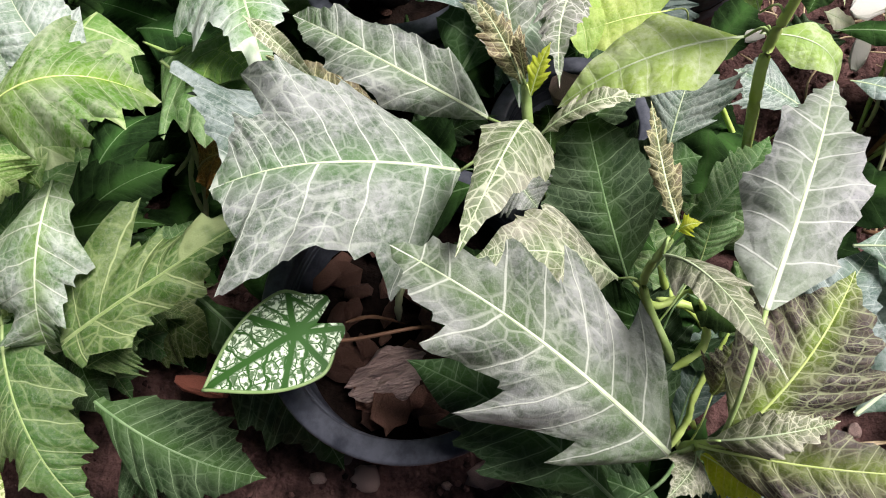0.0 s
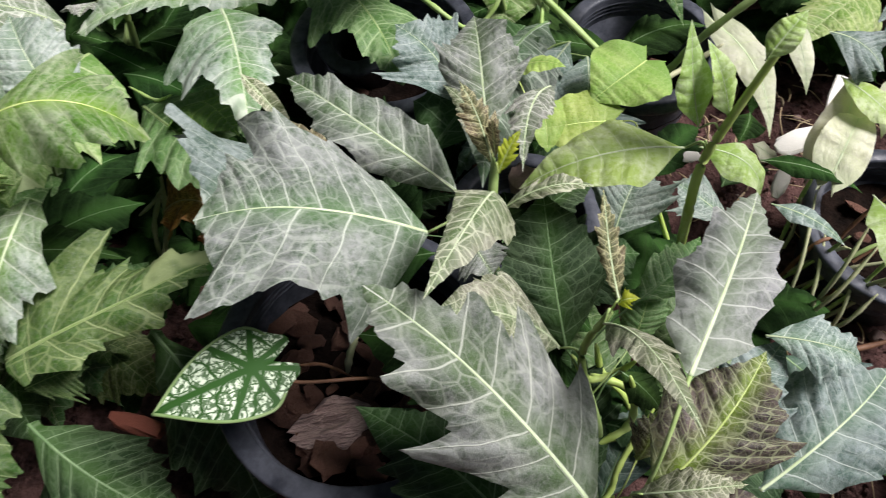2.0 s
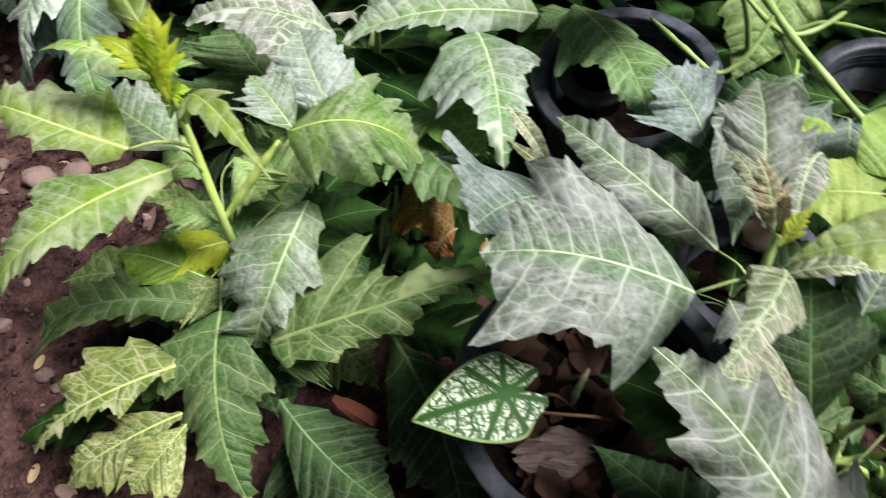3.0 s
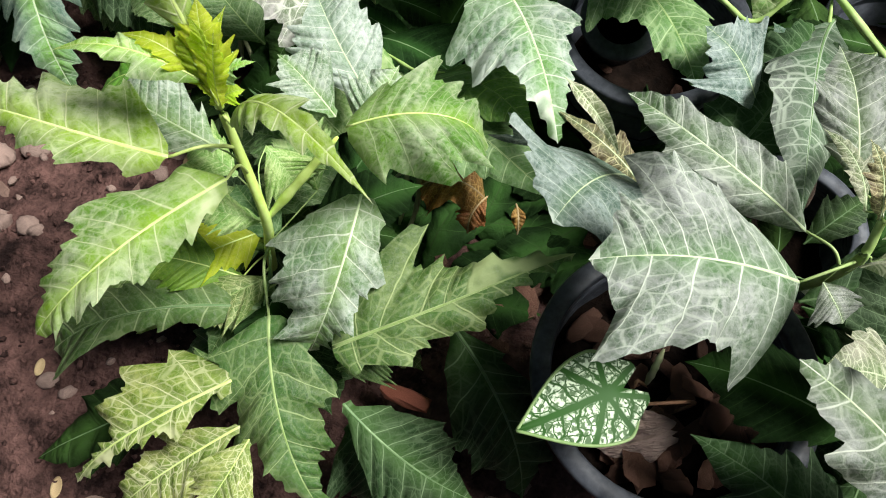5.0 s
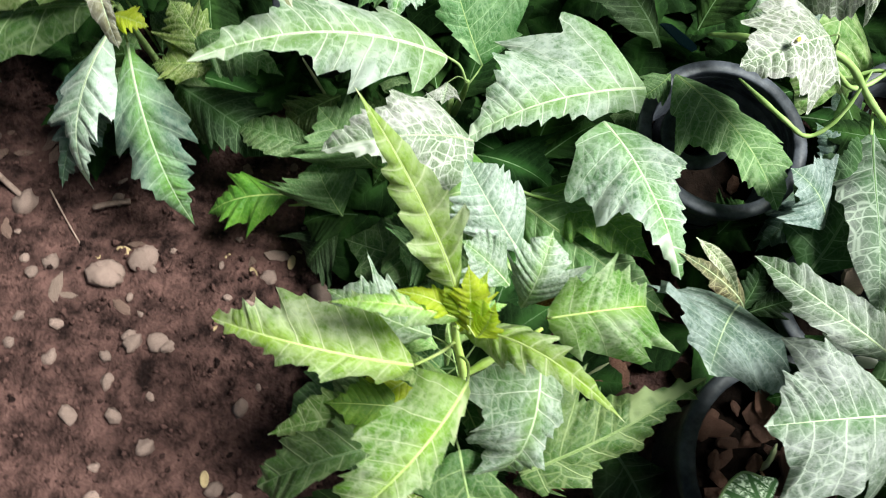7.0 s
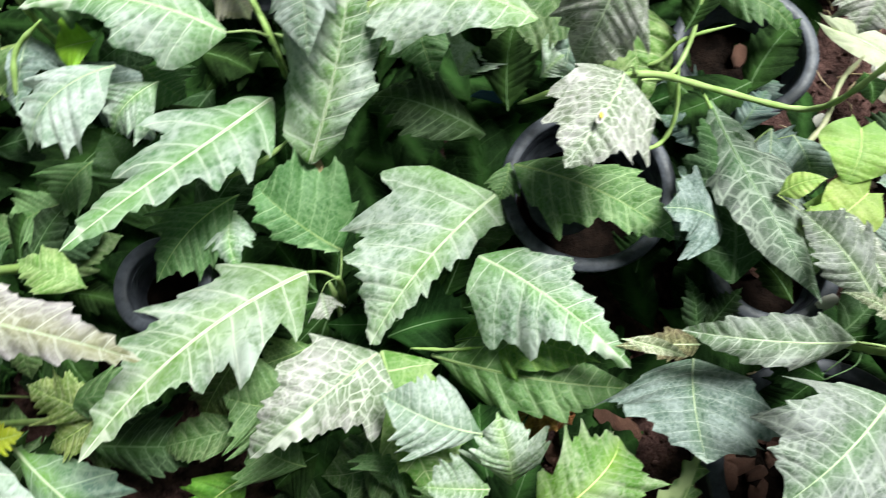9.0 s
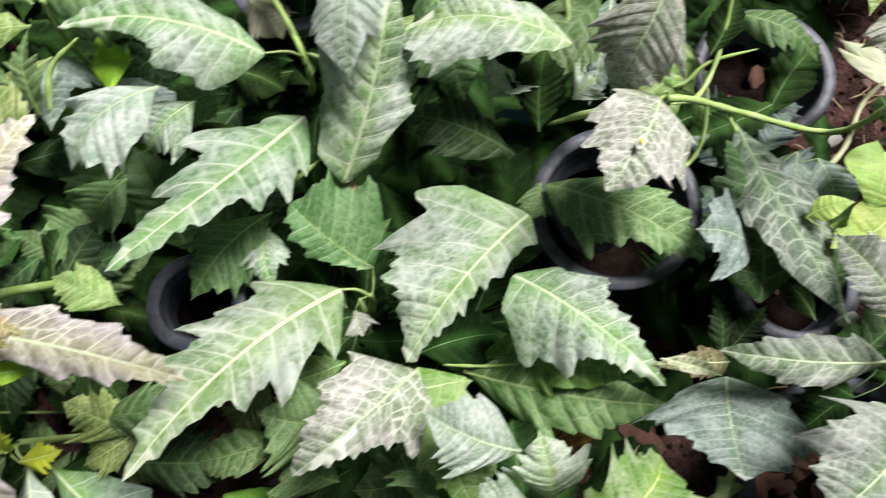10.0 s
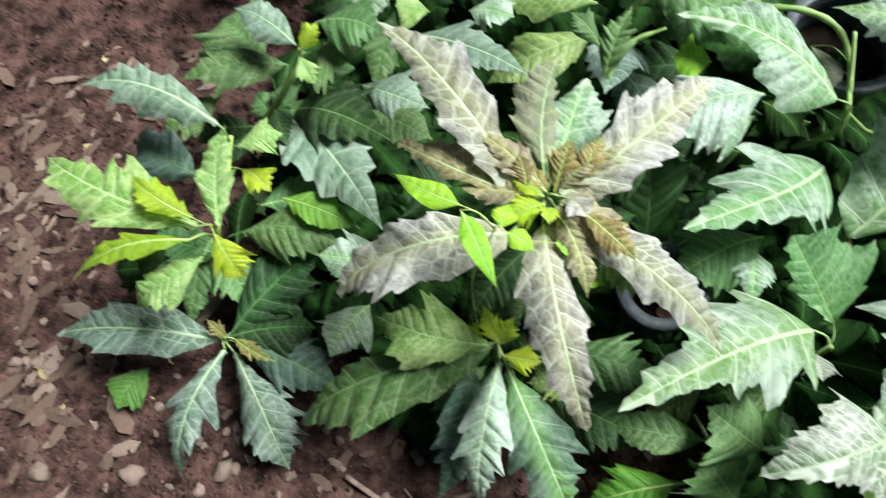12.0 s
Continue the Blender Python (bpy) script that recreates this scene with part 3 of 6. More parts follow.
leaf(p, (0.164, 0.352, 0.220), (0.184, 0.415, 0.240), 0.072, "blue_net", arch=0.1, shape='broad')
leaf(p, (0.161, 0.209, 0.200), (0.113, 0.218, 0.220), 0.048, "dark", arch=0.1, shape='broad')
leaf(p, (0.168, 0.227, 0.250), (0.206, 0.210, 0.220), 0.022, "dark", arch=0.1, shape='lance')
leaf(p, (0.147, 0.295, 0.200), (0.126, 0.328, 0.200), 0.065, "dark", arch=0.1, shape='oval')
fill(p, 12, ('dark','dark_vein','green_dark_vein'), 0.05, 0.20)

p = plant("low branch of broad grey-purple leaves with bright white net veins", [(0.195, 0.127, 0.000), (0.169, 0.132, 0.200), (0.158, 0.124, 0.310), (0.169, 0.122, 0.345)], 0.0036)
leaf(p, (0.146, 0.118, 0.315), (0.010, 0.197, 0.406), 0.098, "silver", arch=0.05, fold=0.02, shape='wedge', cut=1.7, mid=0.46, lobes=(((0.14, 0.98, 0.72), (0.37, 1.0, 0.8), (0.66, 0.55, 0.8), (0.83, 0.28, 0.8)), ((0.12, 0.81, 0.68), (0.35, 0.97, 0.8), (0.66, 0.66, 0.8), (0.83, 0.33, 0.8))))
leaf(p, (0.167, 0.122, 0.350), (0.219, 0.197, 0.386), 0.060, "net_dark", arch=0.08, fold=0.05, shape='broad', teeth=5)
leaf(p, (0.157, 0.122, 0.330), (0.251, 0.112, 0.370), 0.036, "net_dark", arch=0.12, fold=0.15, shape='lance')
leaf(p, (0.177, 0.174, 0.395), (0.233, 0.320, 0.355), 0.053, "pale_silver", arch=0.05, fold=0.1, shape='wedge', lobes=(((0.15, 0.89, 0.6), (0.41, 1.0, 0.6), (0.65, 0.61, 0.6), (0.82, 0.3, 0.6)), ((0.12, 0.76, 0.6), (0.36, 1.0, 0.6), (0.67, 0.73, 0.6), (0.84, 0.36, 0.6))))
leaf(p, (0.246, 0.148, 0.290), (0.338, 0.242, 0.290), 0.074, "blue", arch=0.08, fold=0.02, shape='broad', teeth=5)
leaf(p, (0.221, 0.156, 0.300), (0.258, 0.237, 0.320), 0.040, "blue", arch=0.08, fold=0.1, shape='lance')
leaf(p, (0.240, 0.231, 0.330), (0.308, 0.232, 0.310), 0.031, "blue", arch=0.15, fold=0.1, shape='lance')
leaf(p, (0.269, 0.242, 0.280), (0.334, 0.211, 0.240), 0.061, "blue_dark", arch=0.1, shape='broad')
leaf(p, (0.158, 0.122, 0.350), (0.215, 0.134, 0.360), 0.020, "net_pale", arch=0.3, fold=0.3, shape='curl')
leaf(p, (0.159, 0.121, 0.310), (0.142, 0.096, 0.330), 0.026, "net_pale", arch=0.2, fold=0.2, shape='curl')
leaf(p, (0.162, 0.120, 0.310), (0.189, 0.098, 0.320), 0.026, "lime", arch=0.2, fold=0.2, shape='curl')
leaf(p, (0.126, 0.092, 0.250), (-0.010, 0.171, 0.270), 0.058, "dark_vein", arch=0.06, fold=0.06, shape='lance', mid=0.5)
leaf(p, (0.159, 0.095, 0.200), (0.070, 0.114, 0.200), 0.057, "dark_vein", arch=0.06, shape='broad')
leaf(p, (0.171, 0.153, 0.300), (0.178, 0.177, 0.330), 0.027, "net_dark", arch=0.1, shape='curl')
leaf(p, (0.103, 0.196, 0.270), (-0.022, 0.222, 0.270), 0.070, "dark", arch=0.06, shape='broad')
fill(p, 10, ('dark','dark_vein','blue_dark'), 0.05, 0.20)

p = plant("tall stem with smooth bright green pointed leaves in pairs", [(0.272, 0.457, 0.000), (0.210, 0.343, 0.270), (0.203, 0.348, 0.335), (0.208, 0.352, 0.380), (0.222, 0.365, 0.440)], 0.0040)
leaf(p, (0.190, 0.355, 0.345), (0.082, 0.321, 0.328), 0.053, "smooth", arch=0.12, fold=0.06, shape='entire')
leaf(p, (0.199, 0.357, 0.345), (0.247, 0.336, 0.315), 0.028, "smooth", arch=0.3, fold=0.05, shape='entire')
leaf(p, (0.192, 0.352, 0.370), (0.173, 0.383, 0.430), 0.024, "smooth", arch=0.05, fold=0.25, shape='entire')
leaf(p, (0.208, 0.354, 0.380), (0.185, 0.379, 0.420), 0.023, "smooth", arch=0.1, fold=0.2, shape='entire')
leaf(p, (0.212, 0.355, 0.430), (0.230, 0.377, 0.450), 0.018, "smooth", arch=0.1, fold=0.2, shape='entire')
leaf(p, (0.284, 0.428, 0.150), (0.227, 0.455, 0.170), 0.062, "blue_net", arch=0.1, shape='broad')
leaf(p, (0.288, 0.489, 0.120), (0.318, 0.530, 0.130), 0.052, "dark_vein", arch=0.1, shape='broad')

p = plant("small lobed light green seedling leaf on a thin stalk", [(0.099, 0.590, 0.000), (0.087, 0.444, 0.260)], 0.0020)
leaf(p, (0.086, 0.454, 0.270), (0.102, 0.401, 0.265), 0.050, "lime_soft", arch=0.1, shape='ivy')
leaf(p, (0.066, 0.479, 0.270), (0.109, 0.471, 0.290), 0.026, "lime_soft", arch=0.1, shape='entire')

p = plant("grey-blue broad leaved plant crowded behind the shoot", [(0.142, 0.612, 0.000), (0.070, 0.533, 0.200)], 0.0040)
leaf(p, (0.024, 0.476, 0.220), (-0.043, 0.515, 0.280), 0.085, "blue", arch=0.08, shape='broad', roll=10)
leaf(p, (0.114, 0.551, 0.240), (0.069, 0.471, 0.200), 0.078, "blue", arch=0.08, shape='broad')
leaf(p, (0.022, 0.486, 0.200), (0.058, 0.522, 0.220), 0.063, "blue", arch=0.08, shape='oval')
leaf(p, (0.131, 0.534, 0.240), (0.130, 0.469, 0.210), 0.064, "blue", arch=0.06, shape='oval')
leaf(p, (-0.068, 0.479, 0.150), (-0.042, 0.523, 0.160), 0.052, "dark", arch=0.06, shape='broad')
fill(p, 10, ('dark','dark_vein','blue_dark'), 0.05, 0.16)

p = plant("lush yellow-green plant with jagged curling leaves by bare soil", [(-0.423, 0.266, 0.000), (-0.381, 0.257, 0.180), (-0.354, 0.252, 0.285), (-0.370, 0.283, 0.365), (-0.369, 0.288, 0.430)], 0.0046)
leaf(p, (-0.373, 0.297, 0.430), (-0.446, 0.367, 0.592), 0.040, "lime_pale", arch=0.05, fold=0.25, shape='ragged')
leaf(p, (-0.364, 0.282, 0.415), (-0.469, 0.279, 0.425), 0.022, "lime_pale", arch=0.16, fold=0.1, shape='ragged', teeth=7)
leaf(p, (-0.359, 0.274, 0.405), (-0.369, 0.312, 0.462), 0.034, "lime", arch=0.06, fold=0.12, shape='ragged', teeth=9)
leaf(p, (-0.359, 0.278, 0.405), (-0.354, 0.312, 0.455), 0.020, "lime", arch=0.10, fold=0.15, shape='ragged', teeth=8)
leaf(p, (-0.362, 0.280, 0.410), (-0.386, 0.305, 0.445), 0.022, "lime", arch=0.12, fold=0.15, shape='ragged', teeth=8)
leaf(p, (-0.359, 0.284, 0.410), (-0.336, 0.296, 0.430), 0.018, "lime_pale", arch=0.2, fold=0.2, shape='curl')
leaf(p, (-0.398, 0.248, 0.369), (-0.574, 0.265, 0.360), 0.098, "lime_pale", arch=0.06, fold=0.05, shape='ragged', mid=0.45, lobes=(((0.14, 1.0, 0.8), (0.52, 0.82, 0.9), (0.69, 0.41, 0.9)), ((0.1, 0.31, 0.83), (0.3, 0.43, 0.9), (0.56, 0.3, 0.9), (0.73, 0.15, 0.9))))
leaf(p, (-0.353, 0.241, 0.370), (-0.444, 0.115, 0.360), 0.082, "lime_pale", arch=0.16, fold=-0.05, shape='ragged', mid=0.5, lobes=(((0.09, 0.93, 0.22), (0.38, 1.0, 0.8), (0.74, 0.58, 0.8), (0.9, 0.29, 0.8)), ((0.44, 0.47, 0.8), (0.7, 0.46, 0.8), (0.87, 0.23, 0.8))))
leaf(p, (-0.361, 0.200, 0.200), (-0.541, 0.124, 0.190), 0.085, "green_dark_vein", arch=0.12, fold=-0.05, shape='ragged', mid=0.5, lobes=(((0.09, 0.89, 0.21), (0.29, 1.0, 1.0), (0.68, 0.68, 1.0), (0.85, 0.34, 1.0)), ((0.21, 0.33, 1.0), (0.5, 0.29, 1.0), (0.78, 0.82, 1.0))))
leaf(p, (-0.353, 0.131, 0.235), (-0.471, 0.024, 0.190), 0.099, "lime_net", arch=0.1, fold=0.05, shape='ragged', mid=0.45, lobes=(((0.13, 1.0, 0.4), (0.22, 0.99, 0.93), (0.51, 0.68, 1.0), (0.6, 0.07, 1.0), (0.77, 0.04, 1.0)), ((0.08, 0.05, 0.74), (0.28, 0.34, 1.0), (0.45, 0.17, 1.0))))
leaf(p, (-0.344, 0.189, 0.230), (-0.264, 0.050, 0.160), 0.105, "deep", arch=0.1, fold=0, shape='ragged', mid=0.4, lobes=(((0.09, 1.0, 0.11), (0.18, 0.94, 0.69), (0.36, 0.85, 0.9), (0.53, 0.42, 0.9)), ((0.1, 0.67, 0.34), (0.24, 0.79, 0.9), (0.57, 0.5, 0.9), (0.74, 0.25, 0.9))))
leaf(p, (-0.284, 0.175, 0.235), (-0.114, 0.292, 0.260), 0.124, "deep", arch=0.06, fold=0.08, shape='ragged', mid=0.45, lobes=(((0.08, 0.41, 0.0), (0.17, 0.47, 1.0), (0.49, 0.34, 1.0), (0.79, 0.04, 1.0)), ((0.11, 0.89, 0.28), (0.2, 1.0, 0.99), (0.37, 0.5, 1.0))))
leaf(p, (-0.285, 0.286, 0.290), (-0.307, 0.169, 0.215), 0.129, "green_frost", arch=0.22, fold=-0.12, shape='ragged', roll=-10, lobes=(((0.19, 1.0, 0.66), (0.51, 0.67, 0.8), (0.79, 0.37, 0.8)), ((0.07, 0.39, 0.0), (0.3, 0.44, 0.8), (0.62, 0.29, 0.8), (0.79, 0.14, 0.8))))
leaf(p, (-0.293, 0.305, 0.355), (-0.194, 0.338, 0.320), 0.088, "lime_pale", arch=0.30, fold=0.02, shape='ragged', lobes=(((0.10, 0.8, 0.5), (0.32, 1.0, 0.8), (0.55, 0.8, 0.8), (0.76, 0.45, 0.7)), ((0.12, 0.7, 0.5), (0.30, 1.0, 0.7), (0.52, 0.75, 0.8), (0.74, 0.4, 0.7))))
leaf(p, (-0.365, 0.281, 0.370), (-0.244, 0.226, 0.433), 0.036, "lime_pale", arch=0.25, fold=0.05, shape='ragged')
leaf(p, (-0.346, 0.101, 0.200), (-0.437, 0.008, 0.170), 0.064, "lime_net", arch=0.1, shape='ragged')
leaf(p, (-0.332, 0.093, 0.210), (-0.353, 0.026, 0.200), 0.057, "lime_net", arch=0.1, shape='ragged')
leaf(p, (-0.270, 0.139, 0.200), (-0.147, 0.095, 0.130), 0.085, "dark_vein", arch=0.08, fold=-0.05, shape='ragged')
leaf(p, (-0.202, 0.227, 0.200), (-0.102, 0.106, 0.060), 0.091, "dark_vein", arch=0.06, shape='ragged', mid=0.45)
leaf(p, (-0.271, 0.129, 0.150), (-0.233, 0.064, 0.100), 0.076, "dark_vein", arch=0.06, shape='ragged')
leaf(p, (-0.322, 0.342, 0.300), (-0.373, 0.370, 0.330), 0.059, "green_frost", arch=0.1, fold=0.2, shape='curl')
leaf(p, (-0.385, 0.270, 0.200), (-0.457, 0.213, 0.200), 0.065, "lime", arch=0.1, shape='ragged')
leaf(p, (-0.389, 0.212, 0.170), (-0.536, 0.176, 0.200), 0.071, "green_pale", arch=0.1, shape='ragged')
leaf(p, (-0.394, 0.150, 0.150), (-0.567, 0.028, 0.100), 0.080, "dark", arch=0.1, shape='ragged')
leaf(p, (-0.376, 0.259, 0.250), (-0.428, 0.237, 0.300), 0.032, "green_pale", arch=0.2, fold=0.3, shape='curl')
leaf(p, (-0.377, 0.314, 0.280), (-0.347, 0.294, 0.250), 0.055, "green_pale", arch=0.1, shape='ragged')
leaf(p, (-0.416, 0.305, 0.200), (-0.486, 0.270, 0.150), 0.060, "green_pale", arch=0.1, shape='curl')
leaf(p, (-0.328, 0.314, 0.200), (-0.297, 0.423, 0.170), 0.094, "dark", arch=0.1, shape='ragged')
leaf(p, (-0.346, 0.335, 0.250), (-0.406, 0.339, 0.250), 0.058, "green", arch=0.1, shape='ragged')
leaf(p, (-0.365, 0.282, 0.410), (-0.421, 0.292, 0.440), 0.020, "lime", arch=0.14, fold=0.1, shape='ragged', teeth=7)
leaf(p, (-0.354, 0.271, 0.410), (-0.348, 0.287, 0.465), 0.022, "lime", arch=0.06, fold=0.15, shape='ragged', teeth=8)
leaf(p, (-0.353, 0.278, 0.425), (-0.357, 0.288, 0.478), 0.020, "lime", arch=0.05, fold=0.15, shape='ragged', teeth=8)
leaf(p, (-0.367, 0.283, 0.390), (-0.376, 0.281, 0.420), 0.015, "lime", arch=0.2, fold=0.2, shape='curl')
leaf(p, (-0.361, 0.279, 0.400), (-0.345, 0.287, 0.410), 0.019, "lime", arch=0.2, fold=0.2, shape='ragged')
leaf(p, (-0.362, 0.253, 0.270), (-0.409, 0.242, 0.290), 0.036, "green_pale", arch=0.2, fold=0.1, shape='ragged')
leaf(p, (-0.380, 0.274, 0.300), (-0.431, 0.289, 0.300), 0.045, "green_pale", arch=0.1, shape='ragged')
leaf(p, (-0.387, 0.280, 0.330), (-0.482, 0.305, 0.345), 0.075, "green_frost", arch=0.12, fold=0.05, shape='ragged')
leaf(p, (-0.389, 0.223, 0.200), (-0.482, 0.215, 0.220), 0.060, "lime_dark", arch=0.1, shape='ragged')
leaf(p, (-0.364, 0.230, 0.200), (-0.418, 0.173, 0.200), 0.055, "green_net", arch=0.1, shape='ragged')
leaf(p, (-0.366, 0.263, 0.200), (-0.428, 0.308, 0.200), 0.058, "green", arch=0.1, shape='ragged')
leaf(p, (-0.337, 0.302, 0.240), (-0.373, 0.351, 0.270), 0.054, "green_pale", arch=0.15, shape='ragged')
leaf(p, (-0.303, 0.333, 0.250), (-0.287, 0.401, 0.300), 0.072, "green_frost", arch=0.2, fold=0.1, shape='ragged')
leaf(p, (-0.360, 0.146, 0.180), (-0.461, 0.108, 0.140), 0.061, "deep", arch=0.1, shape='ragged')
leaf(p, (-0.284, 0.165, 0.200), (-0.242, 0.191, 0.200), 0.052, "deep", arch=0.1, shape='ragged')
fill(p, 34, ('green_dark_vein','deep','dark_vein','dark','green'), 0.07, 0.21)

p = plant("low spreading plant with light green toothed leaves and white midribs", [(-0.420, 0.607, 0.000), (-0.396, 0.614, 0.120), (-0.389, 0.618, 0.170)], 0.0050)
leaf(p, (-0.417, 0.634, 0.192), (-0.670, 0.526, 0.304), 0.168, "green_frost", arch=0.1, fold=0.08, shape='wedge', cut=1.7, mid=0.36, lobes=(((0.11, 1.0, 0.35), (0.4, 0.82, 0.7), (0.59, 0.52, 0.7), (0.76, 0.26, 0.7)), ((0.12, 0.73, 0.64), (0.35, 0.75, 0.7), (0.53, 0.44, 0.7), (0.7, 0.22, 0.7))))
leaf(p, (-0.185, 0.618, 0.216), (-0.380, 0.522, 0.225), 0.214, "green_frost", arch=0.06, fold=0.05, shape='broad', mid=0.42, lobes=(((0.06, 0.73, 0.0), (0.14, 1.0, 0.34), (0.29, 0.97, 0.7), (0.6, 0.53, 0.7), (0.77, 0.27, 0.7)), ((0.09, 0.28, 0.21), (0.33, 0.21, 0.7), (0.7, 0.16, 0.7), (0.87, 0.08, 0.7))))
leaf(p, (-0.234, 0.558, 0.235), (-0.147, 0.386, 0.265), 0.143, "green_frost", arch=0.06, fold=0.05, shape='broad', lobes=(((0.08, 0.57, 0.0), (0.17, 1.0, 0.55), (0.41, 0.71, 0.7), (0.58, 0.35, 0.7)), ((0.11, 0.48, 0.53), (0.32, 0.59, 0.7), (0.67, 0.29, 0.7), (0.84, 0.14, 0.7))))
leaf(p, (-0.151, 0.642, 0.215), (-0.036, 0.487, 0.236), 0.115, "green", arch=0.06, fold=0.05, shape='broad', lobes=(((0.12, 0.67, 0.58), (0.21, 1.0, 0.8), (0.44, 0.59, 0.8), (0.68, 0.45, 0.8), (0.85, 0.23, 0.8)), ((0.19, 0.66, 0.8), (0.49, 0.79, 0.8), (0.74, 0.44, 0.8), (0.9, 0.22, 0.8))))
leaf(p, (-0.373, 0.507, 0.245), (-0.527, 0.462, 0.270), 0.126, "white_net", arch=0.2, fold=-0.1, shape='broad', lobes=(((0.12, 1.0, 0.33), (0.35, 0.76, 0.7), (0.71, 0.42, 0.7), (0.88, 0.21, 0.7)), ((0.08, 0.7, 0.0), (0.17, 0.97, 0.59), (0.34, 0.48, 0.7))))
leaf(p, (-0.373, 0.514, 0.200), (-0.374, 0.309, 0.190), 0.129, "green_pale", arch=0.12, fold=-0.05, shape='broad', mid=0.45, lobes=(((0.26, 0.37, 0.7), (0.4, 0.52, 0.7), (0.57, 0.26, 0.7)), ((0.11, 0.77, 0.32), (0.27, 0.84, 0.7), (0.4, 1.0, 0.7), (0.57, 0.5, 0.7))))
leaf(p, (-0.374, 0.847, 0.205), (-0.599, 0.709, 0.356), 0.146, "green_frost", arch=0.08, fold=0.05, shape='wedge', cut=1.7, mid=0.38, lobes=(((0.08, 0.63, 0.07), (0.3, 1.0, 0.7), (0.56, 0.72, 0.7), (0.73, 0.36, 0.7)), ((0.13, 0.7, 0.7), (0.29, 0.86, 0.7), (0.46, 0.69, 0.7), (0.68, 0.36, 0.7), (0.85, 0.18, 0.7))))
leaf(p, (-0.374, 0.652, 0.155), (-0.430, 0.749, 0.214), 0.159, "green", arch=0.08, shape='broad', lobes=(((0.1, 0.75, 0.12), (0.21, 1.0, 0.6), (0.65, 0.79, 0.6), (0.82, 0.4, 0.6)), ((0.49, 0.38, 0.6), (0.74, 0.32, 0.6), (0.9, 0.16, 0.6))))
leaf(p, (-0.327, 0.492, 0.150), (-0.133, 0.358, 0.200), 0.082, "green", arch=0.12, fold=0.15, shape='lance', roll=10)
leaf(p, (-0.513, 0.437, 0.130), (-0.554, 0.492, 0.160), 0.098, "green", arch=0.1, shape='broad')
leaf(p, (-0.518, 0.428, 0.100), (-0.556, 0.385, 0.060), 0.076, "dark_vein", arch=0.1, shape='broad')
leaf(p, (-0.457, 0.757, 0.190), (-0.580, 0.695, 0.200), 0.087, "green", arch=0.1, shape='broad')
leaf(p, (-0.157, 0.705, 0.170), (-0.267, 0.809, 0.190), 0.091, "dark_vein", arch=0.1, shape='curl')
leaf(p, (-0.413, 0.607, 0.180), (-0.415, 0.573, 0.190), 0.039, "white_net", arch=0.1, shape='curl')
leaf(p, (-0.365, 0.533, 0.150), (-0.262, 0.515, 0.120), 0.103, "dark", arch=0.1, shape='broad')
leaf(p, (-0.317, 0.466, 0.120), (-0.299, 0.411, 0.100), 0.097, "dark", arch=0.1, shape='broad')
leaf(p, (-0.152, 0.651, 0.200), (-0.186, 0.614, 0.200), 0.040, "green", arch=0.1, shape='curl')
leaf(p, (-0.692, 0.581, 0.190), (-0.750, 0.645, 0.210), 0.061, "lime_net", arch=0.12, shape='ragged')
leaf(p, (-0.689, 0.585, 0.180), (-0.764, 0.574, 0.180), 0.052, "lime_net", arch=0.12, shape='ragged')
leaf(p, (-0.706, 0.571, 0.160), (-0.711, 0.646, 0.190), 0.039, "green_pale", arch=0.12, shape='ragged')
leaf(p, (-0.547, 0.507, 0.150), (-0.670, 0.531, 0.140), 0.050, "green_dark_vein", arch=0.1, shape='lance')
leaf(p, (-0.541, 0.584, 0.150), (-0.614, 0.538, 0.120), 0.062, "deep", arch=0.1, shape='ragged')
leaf(p, (-0.448, 0.559, 0.160), (-0.522, 0.567, 0.150), 0.054, "deep", arch=0.1, shape='ragged')
leaf(p, (-0.389, 0.410, 0.180), (-0.437, 0.386, 0.170), 0.069, "green", arch=0.1, shape='broad')
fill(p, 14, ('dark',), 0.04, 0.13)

p = plant("tall leafy stems with large pale frosted green leaves", [(-0.364, 0.965, 0.000), (-0.347, 0.901, 0.200), (-0.346, 0.939, 0.250), (-0.354, 0.983, 0.300)], 0.0040)
leaf(p, (-0.384, 0.898, 0.285), (-0.573, 0.997, 0.335), 0.109, "green_frost", arch=0.1, fold=0.08, shape='lance', mid=0.45, lobes=(((0.11, 0.61, 0.57), (0.3, 0.84, 0.8), (0.6, 0.62, 0.8), (0.77, 0.31, 0.8)), ((0.06, 0.4, 0.0), (0.15, 1.0, 0.57), (0.35, 0.82, 0.8), (0.52, 0.41, 0.8))))
leaf(p, (-0.493, 0.872, 0.345), (-0.611, 0.833, 0.330), 0.087, "white_frost", arch=0.15, fold=-0.08, shape='broad', roll=5)
leaf(p, (-0.363, 0.746, 0.210), (-0.213, 0.916, 0.320), 0.153, "green_frost", arch=0.06, fold=0.1, shape='lance', mid=0.6, lobes=(((0.12, 0.38, 0.7), (0.3, 0.64, 0.7), (0.57, 0.47, 0.7), (0.74, 0.23, 0.7)), ((0.09, 0.52, 0.26), (0.21, 0.72, 0.7), (0.36, 1.0, 0.7), (0.53, 0.5, 0.7))))
leaf(p, (-0.070, 0.757, 0.290), (-0.230, 0.851, 0.300), 0.122, "green_frost", arch=0.1, fold=0.05, shape='lance', mid=0.4, lobes=(((0.17, 0.61, 0.7), (0.47, 0.75, 0.7), (0.64, 0.38, 0.7)), ((0.17, 0.5, 0.7), (0.45, 0.71, 0.7), (0.58, 1.0, 0.7), (0.77, 0.77, 0.7), (0.9, 0.39, 0.7))))
